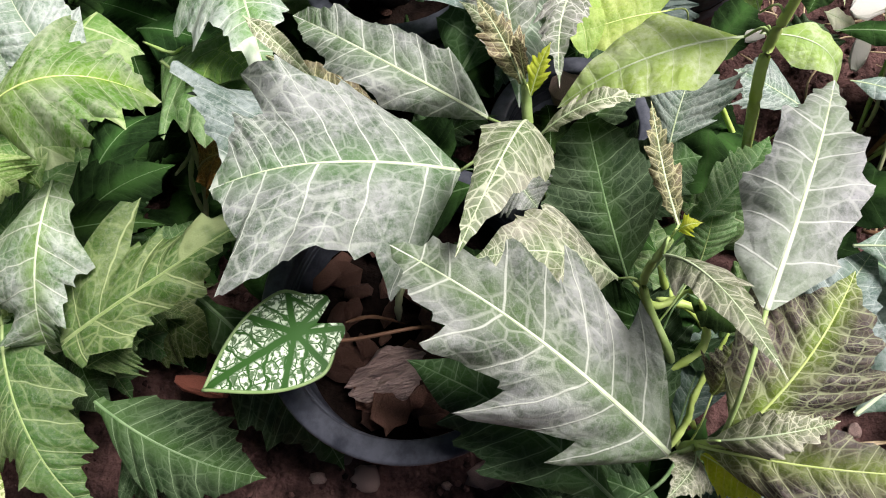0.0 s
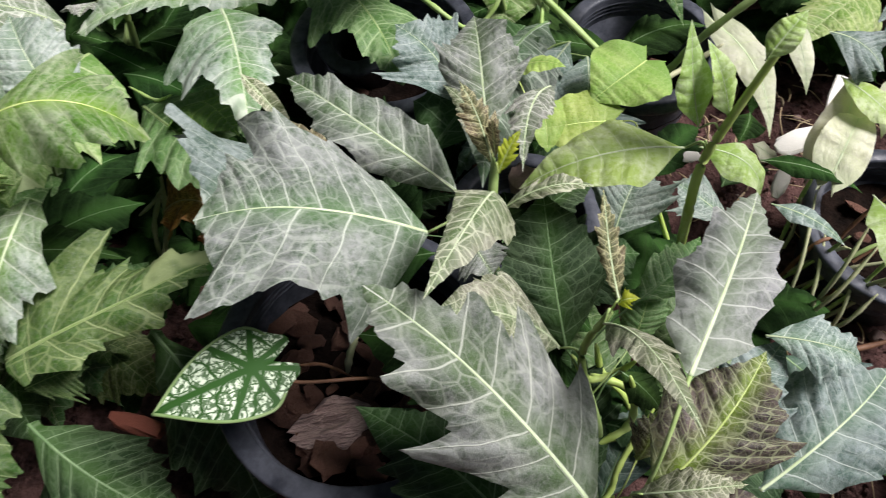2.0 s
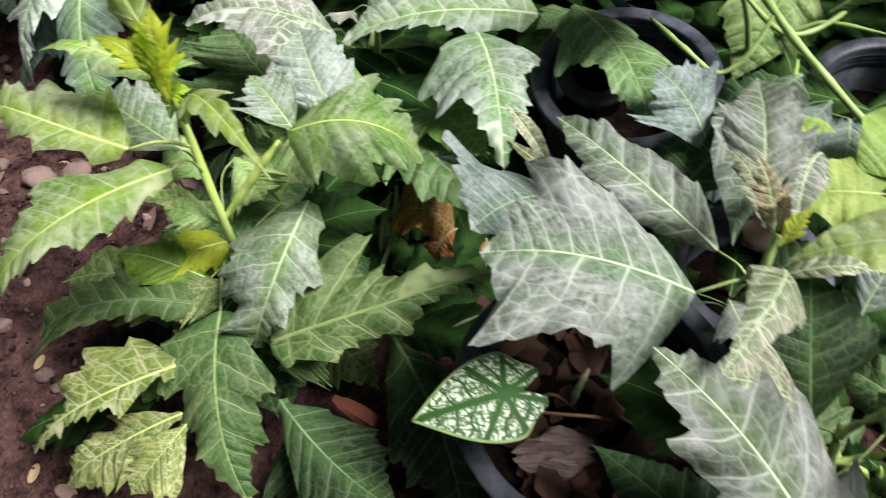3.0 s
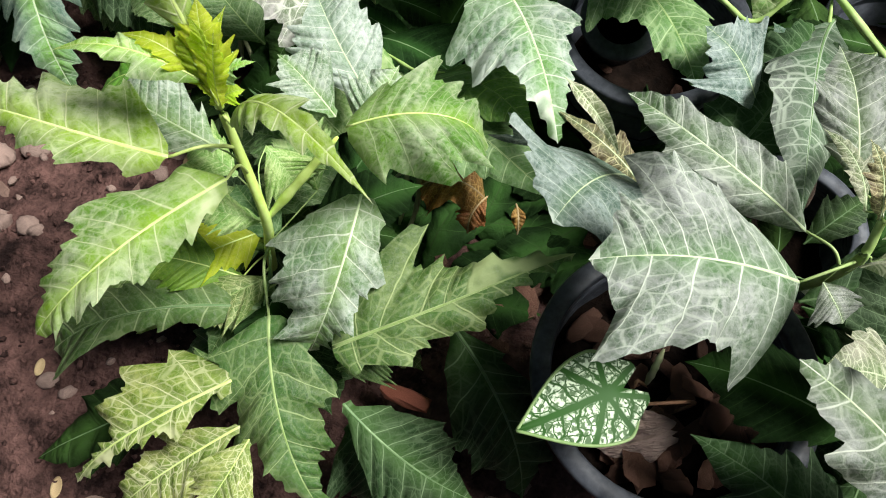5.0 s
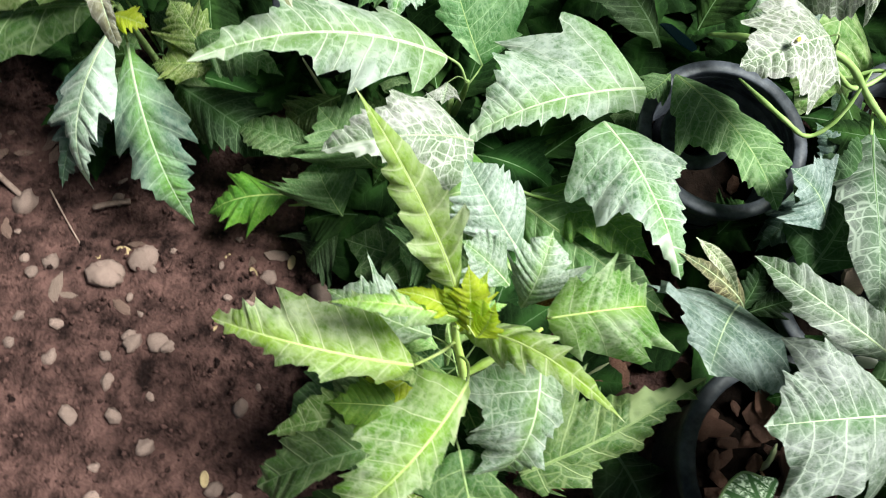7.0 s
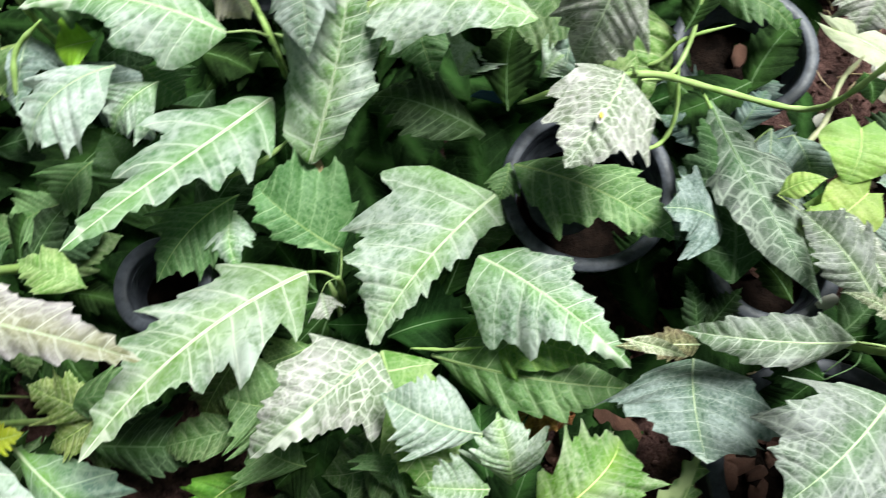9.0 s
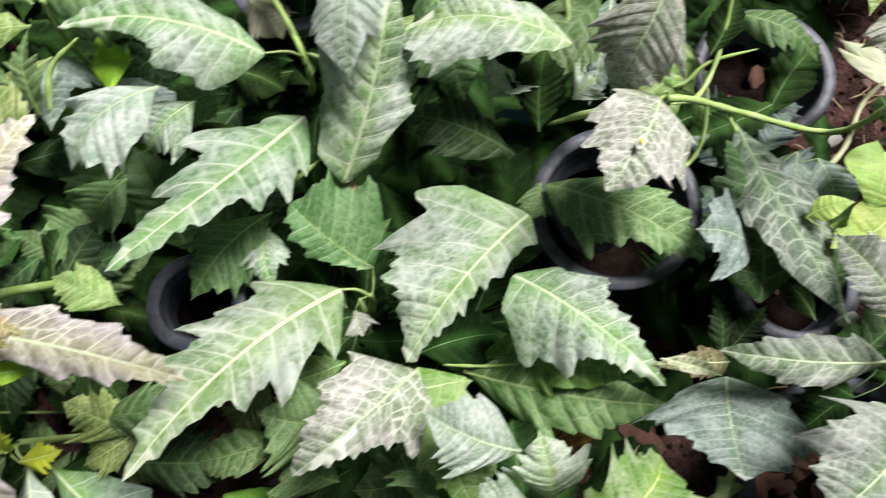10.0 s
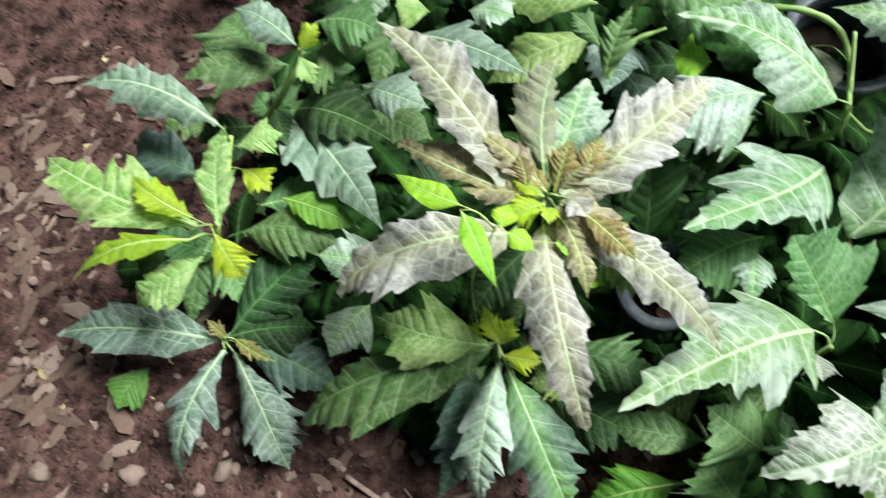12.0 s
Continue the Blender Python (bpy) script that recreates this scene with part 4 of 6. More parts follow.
leaf(p, (-0.227, 0.947, 0.330), (-0.312, 0.808, 0.315), 0.076, "white_frost", arch=0.15, fold=-0.05, shape='lance')
leaf(p, (-0.129, 0.703, 0.217), (-0.083, 0.785, 0.250), 0.062, "dark", arch=0.08, fold=0.1, shape='lance')
leaf(p, (-0.566, 0.927, 0.150), (-0.705, 0.871, 0.150), 0.109, "dark", arch=0.1, shape='broad')
leaf(p, (-0.503, 0.948, 0.220), (-0.473, 0.896, 0.200), 0.076, "green", arch=0.2, shape='curl')
leaf(p, (-0.161, 0.767, 0.220), (-0.132, 0.775, 0.250), 0.072, "green_frost", arch=0.1, shape='curl')
leaf(p, (-0.436, 0.949, 0.200), (-0.384, 0.905, 0.180), 0.057, "dark", arch=0.1, shape='lance')
leaf(p, (-0.083, 0.715, 0.240), (-0.053, 0.720, 0.260), 0.051, "green_frost", arch=0.1, shape='curl')
leaf(p, (-0.656, 0.723, 0.200), (-0.714, 0.783, 0.220), 0.052, "green_pale", arch=0.12, shape='broad')
leaf(p, (-0.639, 0.832, 0.200), (-0.721, 0.828, 0.200), 0.075, "green", arch=0.12, shape='broad')
leaf(p, (-0.595, 0.858, 0.220), (-0.662, 0.829, 0.200), 0.074, "green", arch=0.12, shape='broad')
leaf(p, (-0.477, 0.886, 0.270), (-0.553, 0.865, 0.250), 0.071, "green_frost", arch=0.15, shape='broad')
leaf(p, (-0.414, 0.852, 0.200), (-0.469, 0.820, 0.190), 0.062, "green_dark_vein", arch=0.12, shape='broad')
leaf(p, (-0.379, 1.006, 0.240), (-0.359, 0.947, 0.220), 0.055, "purple_dk", arch=0.12, shape='lance')
leaf(p, (-0.197, 0.793, 0.190), (-0.253, 0.776, 0.180), 0.056, "green_dark_vein", arch=0.12, shape='ragged')
fill(p, 12, ('dark',), 0.05, 0.18)

p = plant("frosted grey leafed vine shoots with a yellow-specked leaf", [(0.070, 0.705, 0.000), (0.030, 0.675, 0.200), (-0.011, 0.653, 0.300)], 0.0040)
leaf(p, (-0.025, 0.653, 0.312), (-0.134, 0.576, 0.355), 0.112, "white_net", arch=0.15, fold=-0.08, shape='broad', lobes=(((0.12, 0.8, 0.4), (0.34, 0.95, 0.6), (0.58, 0.75, 0.7), (0.80, 0.4, 0.6)), ((0.14, 0.9, 0.4), (0.38, 1.0, 0.6), (0.62, 0.7, 0.7), (0.82, 0.35, 0.6))))
leaf(p, (0.015, 0.736, 0.400), (-0.066, 0.681, 0.300), 0.082, "white_net", arch=0.15, fold=-0.1, shape='lance')
leaf(p, (-0.001, 0.419, 0.220), (0.069, 0.604, 0.215), 0.100, "dark_vein", arch=0.1, fold=0.1, shape='broad', lobes=(((0.12, 0.8, 0.4), (0.34, 0.95, 0.6), (0.58, 0.75, 0.7), (0.80, 0.4, 0.6)), ((0.14, 0.9, 0.4), (0.38, 1.0, 0.6), (0.62, 0.7, 0.7), (0.82, 0.35, 0.6))))
leaf(p, (0.094, 0.624, 0.195), (0.054, 0.365, 0.270), 0.084, "dark_silver", arch=0.08, fold=-0.05, shape='lance', mid=0.5)
leaf(p, (-0.059, 0.376, 0.207), (-0.151, 0.411, 0.265), 0.033, "net", arch=0.15, fold=0.2, shape='oval')
leaf(p, (-0.086, 0.368, 0.256), (-0.137, 0.286, 0.318), 0.182, "blue", arch=0.08, roll=9, shape='broad', mid=0.5, cut=1.0, lobes=(((0.2, 1.0, 0.41), (0.58, 0.65, 0.5), (0.75, 0.33, 0.5)), ((0.15, 0.51, 0.43), (0.43, 0.79, 0.5), (0.79, 0.42, 0.5))))
leaf(p, (-0.049, 0.381, 0.160), (-0.023, 0.453, 0.170), 0.032, "dark_vein", arch=0.1, shape='curl')
leaf(p, (-0.035, 0.385, 0.160), (0.027, 0.412, 0.170), 0.032, "dark_vein", arch=0.1, shape='curl')
leaf(p, (0.209, 0.618, 0.380), (0.166, 0.574, 0.360), 0.070, "white_net", arch=0.15, fold=-0.1, shape='broad')
leaf(p, (0.098, 0.439, 0.300), (0.084, 0.339, 0.330), 0.032, "white_net", arch=0.1, fold=0.2, shape='curl')
leaf(p, (0.173, 0.633, 0.150), (0.048, 0.640, 0.150), 0.085, "dark", arch=0.1, shape='curl')
leaf(p, (0.107, 0.709, 0.200), (0.166, 0.767, 0.220), 0.041, "dark", arch=0.1, shape='lance')
leaf(p, (0.155, 0.752, 0.200), (0.237, 0.652, 0.180), 0.042, "green", arch=0.2, shape='lance')
fill(p, 12, ('dark',), 0.05, 0.16)

p = plant("broad frosted green leaves rising between the pots", [(-0.301, 0.535, 0.000), (-0.271, 0.558, 0.120)], 0.0040)
leaf(p, (-0.314, 0.500, 0.118), (-0.169, 0.403, 0.240), 0.080, "green_dark_mid", arch=0.1, fold=0.05, shape='lance')
leaf(p, (-0.308, 0.388, 0.250), (-0.380, 0.463, 0.300), 0.073, "white_frost", arch=0.08, fold=0.1, shape='lance')
leaf(p, (-0.325, 0.555, 0.100), (-0.270, 0.598, 0.120), 0.101, "dark", arch=0.1, shape='broad')
leaf(p, (-0.480, 0.496, 0.150), (-0.554, 0.542, 0.200), 0.099, "green", arch=0.1, shape='broad')
leaf(p, (-0.497, 0.445, 0.120), (-0.566, 0.430, 0.100), 0.076, "dark", arch=0.1, shape='broad')
fill(p, 12, ('dark',), 0.04, 0.15)

p = plant("small plant with yellow-green heart-shaped leaves", [(0.273, 0.454, 0.000), (0.185, 0.475, 0.200)], 0.0030)
leaf(p, (0.179, 0.506, 0.270), (0.134, 0.459, 0.265), 0.077, "lime_soft", arch=0.1, shape='heart')
leaf(p, (0.154, 0.443, 0.260), (0.089, 0.430, 0.250), 0.062, "lime_soft", arch=0.1, shape='heart')
leaf(p, (0.140, 0.435, 0.250), (0.100, 0.462, 0.240), 0.042, "lime_soft", arch=0.1, shape='heart')

p = plant("cream and pale yellow arrow-shaped leaves on long stalks over gravel", [(0.384, 0.378, 0.000), (0.372, 0.377, 0.040)], 0.0030)
leaf(p, (0.381, 0.516, 0.130), (0.412, 0.623, 0.170), 0.049, "cream", arch=0.1, shape='arrow')
leaf(p, (0.389, 0.500, 0.140), (0.427, 0.590, 0.160), 0.051, "cream", arch=0.1, shape='heart')
leaf(p, (0.330, 0.566, 0.100), (0.366, 0.559, 0.080), 0.025, "cream", arch=0.1, shape='entire')
leaf(p, (0.262, 0.635, 0.200), (0.313, 0.502, 0.190), 0.038, "cream", arch=0.1, shape='arrow')
leaf(p, (0.331, 0.620, 0.220), (0.346, 0.550, 0.200), 0.024, "cream", arch=0.1, shape='arrow')
leaf(p, (0.467, 0.617, 0.160), (0.439, 0.549, 0.150), 0.034, "cream", arch=0.1, shape='arrow')
leaf(p, (0.392, 0.440, 0.200), (0.404, 0.320, 0.200), 0.047, "smooth", arch=0.1, shape='entire')
leaf(p, (0.391, 0.598, 0.180), (0.462, 0.544, 0.160), 0.039, "smooth", arch=0.1, shape='entire')
leaf(p, (0.324, 0.454, 0.150), (0.395, 0.423, 0.140), 0.022, "blue", arch=0.1, shape='entire')
leaf(p, (0.321, 0.513, 0.140), (0.430, 0.501, 0.120), 0.025, "dark", arch=0.15, shape='entire')
leaf(p, (0.376, 0.638, 0.200), (0.436, 0.610, 0.180), 0.068, "blue", arch=0.1, shape='broad')
leaf(p, (0.322, 0.592, 0.120), (0.308, 0.549, 0.120), 0.036, "dark", arch=0.1, shape='entire')

p = plant("plant with mauve-grey leaves radiating from a yellow-veined centre", [(-0.711, 0.833, 0.000), (-0.734, 0.769, 0.250), (-0.750, 0.721, 0.410)], 0.0060)
leaf(p, (-0.770, 0.713, 0.420), (-0.926, 0.930, 0.430), 0.072, "purple", arch=0.08, fold=0.05, shape='winged', lobes=(((0.22, 0.47, 0.8), (0.31, 0.96, 0.8), (0.55, 1.0, 0.8), (0.72, 0.5, 0.8)), ((0.36, 0.75, 0.8), (0.64, 0.46, 0.8), (0.85, 0.18, 0.8))))
leaf(p, (-0.737, 0.713, 0.430), (-0.580, 0.831, 0.450), 0.081, "purple", arch=0.06, fold=0.05, shape='winged', lobes=(((0.17, 0.78, 0.8), (0.46, 0.75, 0.8), (0.6, 0.5, 0.8), (0.77, 0.25, 0.8)), ((0.3, 0.56, 0.8), (0.4, 1.0, 0.8), (0.68, 0.7, 0.8), (0.85, 0.35, 0.8))))
leaf(p, (-0.737, 0.703, 0.410), (-0.568, 0.580, 0.338), 0.066, "purple", arch=0.1, fold=0.04, shape='winged', mid=0.5, lobes=(((0.24, 0.57, 0.8), (0.47, 0.74, 0.8), (0.67, 0.57, 0.8), (0.84, 0.28, 0.8)), ((0.12, 0.85, 0.8), (0.32, 1.0, 0.8), (0.6, 0.83, 0.8), (0.77, 0.41, 0.8))))
leaf(p, (-0.753, 0.692, 0.410), (-0.714, 0.496, 0.360), 0.074, "purple", arch=0.12, fold=0.02, shape='winged', mid=0.5, lobes=(((0.17, 1.0, 0.8), (0.47, 0.71, 0.8), (0.7, 0.51, 0.8), (0.87, 0.26, 0.8)), ((0.19, 0.55, 0.8), (0.42, 0.69, 0.8), (0.72, 0.38, 0.8), (0.89, 0.19, 0.8))))
leaf(p, (-0.787, 0.675, 0.430), (-0.975, 0.644, 0.340), 0.084, "purple", arch=0.1, fold=0.02, shape='winged', mid=0.5, lobes=(((0.23, 0.77, 0.8), (0.5, 0.84, 0.8), (0.77, 0.52, 0.8), (0.9, 0.26, 0.8)), ((0.25, 0.79, 0.8), (0.55, 1.0, 0.8), (0.72, 0.5, 0.8))))
leaf(p, (-0.741, 0.754, 0.380), (-0.691, 0.897, 0.360), 0.088, "green_frost", arch=0.06, fold=0.02, shape='lance', lobes=(((0.21, 0.86, 0.7), (0.52, 0.84, 0.7), (0.69, 0.42, 0.7)), ((0.15, 1.0, 0.56), (0.39, 0.99, 0.7), (0.56, 0.49, 0.7))))
leaf(p, (-0.762, 0.714, 0.420), (-0.908, 0.809, 0.380), 0.068, "hub_net", arch=0.1, fold=0.05, shape='winged', lobes=(((0.41, 1.0, 0.7), (0.73, 0.35, 0.7), (0.9, 0.17, 0.7)), ((0.29, 0.21, 0.7), (0.51, 0.31, 0.7), (0.68, 0.15, 0.7))))
leaf(p, (-0.750, 0.764, 0.400), (-0.723, 0.902, 0.400), 0.072, "purple_dk", arch=0.05, fold=0.05, shape='winged', lobes=(((0.38, 0.39, 0.7), (0.67, 0.17, 0.7), (0.84, 0.09, 0.7)), ((0.19, 1.0, 0.7), (0.5, 0.93, 0.7), (0.67, 0.47, 0.7))))
leaf(p, (-0.717, 0.697, 0.430), (-0.666, 0.650, 0.420), 0.030, "net_gold", arch=0.12, fold=0.2, shape='curl')
leaf(p, (-0.716, 0.725, 0.440), (-0.696, 0.767, 0.450), 0.024, "net_gold", arch=0.12, fold=0.2, shape='curl')
leaf(p, (-0.770, 0.719, 0.430), (-0.778, 0.757, 0.440), 0.022, "net_gold", arch=0.12, fold=0.2, shape='curl')
leaf(p, (-0.731, 0.707, 0.440), (-0.715, 0.682, 0.450), 0.032, "purple", arch=0.12, fold=0.2, shape='curl')
leaf(p, (-0.700, 0.689, 0.380), (-0.640, 0.628, 0.360), 0.046, "green_pale", arch=0.12, fold=0.1, shape='curl')
leaf(p, (-0.922, 0.706, 0.250), (-1.016, 0.715, 0.270), 0.062, "green_frost", arch=0.1, shape='lance')
leaf(p, (-0.588, 0.786, 0.100), (-0.589, 0.917, 0.180), 0.107, "dark_plain", arch=0.1, shape='broad')
leaf(p, (-0.612, 0.829, 0.120), (-0.579, 0.911, 0.150), 0.120, "dark_plain", arch=0.1, shape='broad')
fill(p, 14, ('green_dark_vein','dark','dark_vein'), 0.06, 0.25)
leaf(p, (-0.737, 0.714, 0.425), (-0.710, 0.723, 0.433), 0.020, "net_gold", arch=0.10, fold=0.2, shape='ragged', stalk=False)
leaf(p, (-0.752, 0.715, 0.425), (-0.783, 0.730, 0.434), 0.023, "lime", arch=0.10, fold=0.2, shape='ragged', stalk=False)
leaf(p, (-0.742, 0.705, 0.425), (-0.733, 0.682, 0.440), 0.018, "hub_net", arch=0.10, fold=0.2, shape='ragged', stalk=False)
leaf(p, (-0.742, 0.720, 0.425), (-0.725, 0.766, 0.450), 0.032, "net_gold", arch=0.10, fold=0.2, shape='ragged', stalk=False)
leaf(p, (-0.752, 0.708, 0.425), (-0.792, 0.688, 0.436), 0.029, "lime", arch=0.10, fold=0.2, shape='ragged', stalk=False)
leaf(p, (-0.737, 0.710, 0.425), (-0.701, 0.700, 0.437), 0.025, "hub_net", arch=0.10, fold=0.2, shape='ragged', stalk=False)
leaf(p, (-0.749, 0.719, 0.425), (-0.764, 0.742, 0.433), 0.019, "net_gold", arch=0.10, fold=0.2, shape='ragged', stalk=False)
leaf(p, (-0.746, 0.704, 0.425), (-0.751, 0.676, 0.453), 0.020, "lime", arch=0.10, fold=0.2, shape='ragged', stalk=False)
leaf(p, (-0.739, 0.717, 0.425), (-0.701, 0.745, 0.450), 0.030, "hub_net", arch=0.10, fold=0.2, shape='ragged', stalk=False)
leaf(p, (-0.751, 0.720, 0.428), (-0.817, 0.782, 0.440), 0.034, "hub_net", arch=0.06, fold=0.15, shape='ragged', stalk=False)
leaf(p, (-0.737, 0.718, 0.428), (-0.672, 0.780, 0.450), 0.034, "hub_net", arch=0.06, fold=0.15, shape='ragged', stalk=False)
leaf(p, (-0.737, 0.706, 0.428), (-0.660, 0.659, 0.400), 0.034, "hub_net", arch=0.06, fold=0.15, shape='ragged', stalk=False)
leaf(p, (-0.743, 0.702, 0.428), (-0.712, 0.618, 0.400), 0.034, "hub_net", arch=0.06, fold=0.15, shape='ragged', stalk=False)
leaf(p, (-0.754, 0.716, 0.428), (-0.841, 0.739, 0.410), 0.034, "hub_net", arch=0.06, fold=0.15, shape='ragged', stalk=False)

p = plant("slender twig bearing small smooth lime green leaves", [(-0.825, 0.669, 0.000), (-0.827, 0.667, 0.300), (-0.801, 0.665, 0.470)], 0.0015)
leaf(p, (-0.830, 0.684, 0.480), (-0.894, 0.723, 0.470), 0.024, "lime_flat", arch=0.05, shape='entire')
leaf(p, (-0.831, 0.680, 0.480), (-0.800, 0.610, 0.470), 0.022, "lime_flat", arch=0.05, shape='entire')
leaf(p, (-0.796, 0.661, 0.480), (-0.788, 0.685, 0.480), 0.021, "lime_flat", arch=0.05, shape='entire')
leaf(p, (-0.791, 0.658, 0.480), (-0.766, 0.643, 0.470), 0.020, "lime_flat", arch=0.05, shape='entire')
leaf(p, (-0.744, 0.669, 0.420), (-0.711, 0.663, 0.410), 0.016, "lime_flat", arch=0.05, shape='entire')
leaf(p, (-0.720, 0.647, 0.380), (-0.689, 0.644, 0.360), 0.020, "lime_flat", arch=0.05, shape='entire')

p = plant("young plant with jagged green leaves drooping over the soil", [(-0.800, 0.626, 0.000), (-0.800, 0.620, 0.220)], 0.0050)
leaf(p, (-0.810, 0.603, 0.262), (-0.943, 0.641, 0.265), 0.085, "green_pale", arch=0.08, shape='ragged', teeth=5)
leaf(p, (-0.807, 0.606, 0.240), (-1.069, 0.533, 0.120), 0.120, "green_dark_vein", arch=0.12, shape='lance', lobes=(((0.29, 0.46, 0.9), (0.57, 0.4, 0.9), (0.74, 0.2, 0.9)), ((0.19, 0.68, 0.9), (0.44, 1.0, 0.9), (0.7, 0.53, 0.9), (0.87, 0.27, 0.9))))
leaf(p, (-0.797, 0.593, 0.220), (-0.824, 0.424, 0.120), 0.061, "white_frost", arch=0.15, shape='ragged')
leaf(p, (-0.787, 0.586, 0.200), (-0.702, 0.407, 0.080), 0.085, "two_tone", arch=0.15, shape='ragged')
leaf(p, (-0.829, 0.602, 0.170), (-0.881, 0.433, 0.080), 0.062, "blue_dark", arch=0.12, shape='ragged')
leaf(p, (-0.577, 0.458, 0.120), (-0.693, 0.430, 0.080), 0.068, "lime_dark", arch=0.1, shape='ragged')
leaf(p, (-0.797, 0.607, 0.250), (-0.815, 0.646, 0.280), 0.029, "lime", arch=0.1, fold=0.3, shape='curl')
leaf(p, (-0.793, 0.607, 0.250), (-0.780, 0.632, 0.280), 0.026, "lime", arch=0.1, fold=0.3, shape='curl')
leaf(p, (-0.793, 0.595, 0.240), (-0.748, 0.588, 0.240), 0.033, "lime", arch=0.1, fold=0.2, shape='curl')
leaf(p, (-0.813, 0.607, 0.250), (-0.845, 0.618, 0.260), 0.030, "lime", arch=0.1, fold=0.2, shape='curl')
leaf(p, (-0.724, 0.612, 0.200), (-0.601, 0.575, 0.200), 0.067, "green_dark_vein", arch=0.1, shape='ragged')
leaf(p, (-0.738, 0.566, 0.150), (-0.605, 0.505, 0.120), 0.078, "dark_vein", arch=0.1, shape='ragged')
leaf(p, (-0.979, 0.697, 0.100), (-1.031, 0.622, 0.107), 0.071, "green_frost", arch=0.12, shape='oval')
leaf(p, (-0.752, 0.602, 0.120), (-0.797, 0.547, 0.150), 0.064, "dark", arch=0.1, shape='ragged')
fill(p, 8, ('green_dark_vein','dark'), 0.04, 0.12)

p = plant("small rosette of narrow grey-green leaves lying on bare soil", [(-1.221, 0.664, 0.000), (-1.187, 0.649, 0.090)], 0.0040)
leaf(p, (-1.195, 0.648, 0.100), (-1.440, 0.659, 0.100), 0.079, "blue_net", arch=0.15, fold=0.05, shape='lance', mid=0.5, lobes=(((0.14, 1.0, 0.9), (0.5, 0.89, 0.9), (0.67, 0.45, 0.9)), ((0.16, 0.79, 0.9), (0.53, 0.87, 0.9), (0.7, 0.43, 0.9))))
leaf(p, (-1.183, 0.635, 0.100), (-1.249, 0.454, 0.050), 0.065, "blue_net", arch=0.15, shape='ragged', mid=0.5)
leaf(p, (-1.168, 0.630, 0.100), (-1.097, 0.473, 0.030), 0.084, "blue_net", arch=0.15, shape='ragged', mid=0.6)
leaf(p, (-1.157, 0.642, 0.100), (-1.019, 0.581, 0.050), 0.068, "blue_dark", arch=0.12, shape='lance')
leaf(p, (-1.176, 0.658, 0.100), (-1.045, 0.785, 0.120), 0.089, "dark_vein", arch=0.12, shape='lance')
leaf(p, (-1.175, 0.654, 0.100), (-1.056, 0.668, 0.090), 0.080, "dark_vein", arch=0.12, shape='lance')
leaf(p, (-1.179, 0.648, 0.110), (-1.198, 0.669, 0.140), 0.020, "net_gold", arch=0.1, fold=0.3, shape='curl')
leaf(p, (-1.167, 0.648, 0.110), (-1.097, 0.611, 0.130), 0.023, "net_gold", arch=0.1, fold=0.3, shape='curl')
leaf(p, (-1.329, 0.625, 0.020), (-1.366, 0.560, 0.030), 0.060, "green_dark_mid", arch=0.1, shape='broad')

p = plant("bright young plant with ragged yellow-green leaves by the path", [(-1.238, 0.813, 0.000), (-1.151, 0.754, 0.250), (-1.151, 0.822, 0.240), (-1.144, 0.886, 0.260)], 0.0040)
leaf(p, (-1.155, 0.742, 0.300), (-1.373, 0.849, 0.300), 0.087, "green_pale", arch=0.1, fold=0.05, shape='ragged')
leaf(p, (-1.154, 0.745, 0.320), (-1.227, 0.792, 0.340), 0.040, "lime", arch=0.15, fold=0.2, shape='curl')
leaf(p, (-1.163, 0.725, 0.300), (-1.314, 0.680, 0.280), 0.035, "lime", arch=0.15, fold=0.1, shape='ragged')
leaf(p, (-1.133, 0.731, 0.300), (-1.104, 0.687, 0.260), 0.048, "lime", arch=0.15, fold=0.1, shape='curl')
leaf(p, (-1.161, 0.717, 0.260), (-1.265, 0.666, 0.220), 0.057, "green_pale", arch=0.12, shape='ragged')
leaf(p, (-1.139, 0.750, 0.280), (-1.149, 0.896, 0.280), 0.050, "green_pale", arch=0.05, fold=0.2, shape='curl')
leaf(p, (-1.151, 0.886, 0.290), (-1.368, 0.966, 0.270), 0.066, "blue_frost", arch=0.1, fold=0.05, shape='ragged')
leaf(p, (-1.210, 0.857, 0.200), (-1.327, 0.943, 0.180), 0.077, "blue_dark", arch=0.1, shape='ragged')
leaf(p, (-1.134, 0.869, 0.260), (-1.075, 0.888, 0.260), 0.052, "green_pale", arch=0.1, fold=0.1, shape='curl')
leaf(p, (-1.139, 0.856, 0.220), (-1.097, 0.822, 0.220), 0.046, "lime", arch=0.1, fold=0.1, shape='curl')
leaf(p, (-1.238, 0.767, 0.200), (-1.306, 0.745, 0.150), 0.070, "dark", arch=0.1, shape='ragged')
leaf(p, (-1.263, 0.752, 0.100), (-1.379, 0.761, 0.080), 0.076, "dark", arch=0.1, shape='ragged')
leaf(p, (-1.156, 0.793, 0.150), (-1.012, 0.766, 0.170), 0.094, "green_dark_vein", arch=0.1, shape='ragged')
leaf(p, (-1.128, 0.759, 0.100), (-1.082, 0.677, 0.120), 0.073, "dark", arch=0.1, shape='ragged')
fill(p, 10, ('green_dark_vein','dark','green'), 0.05, 0.17)

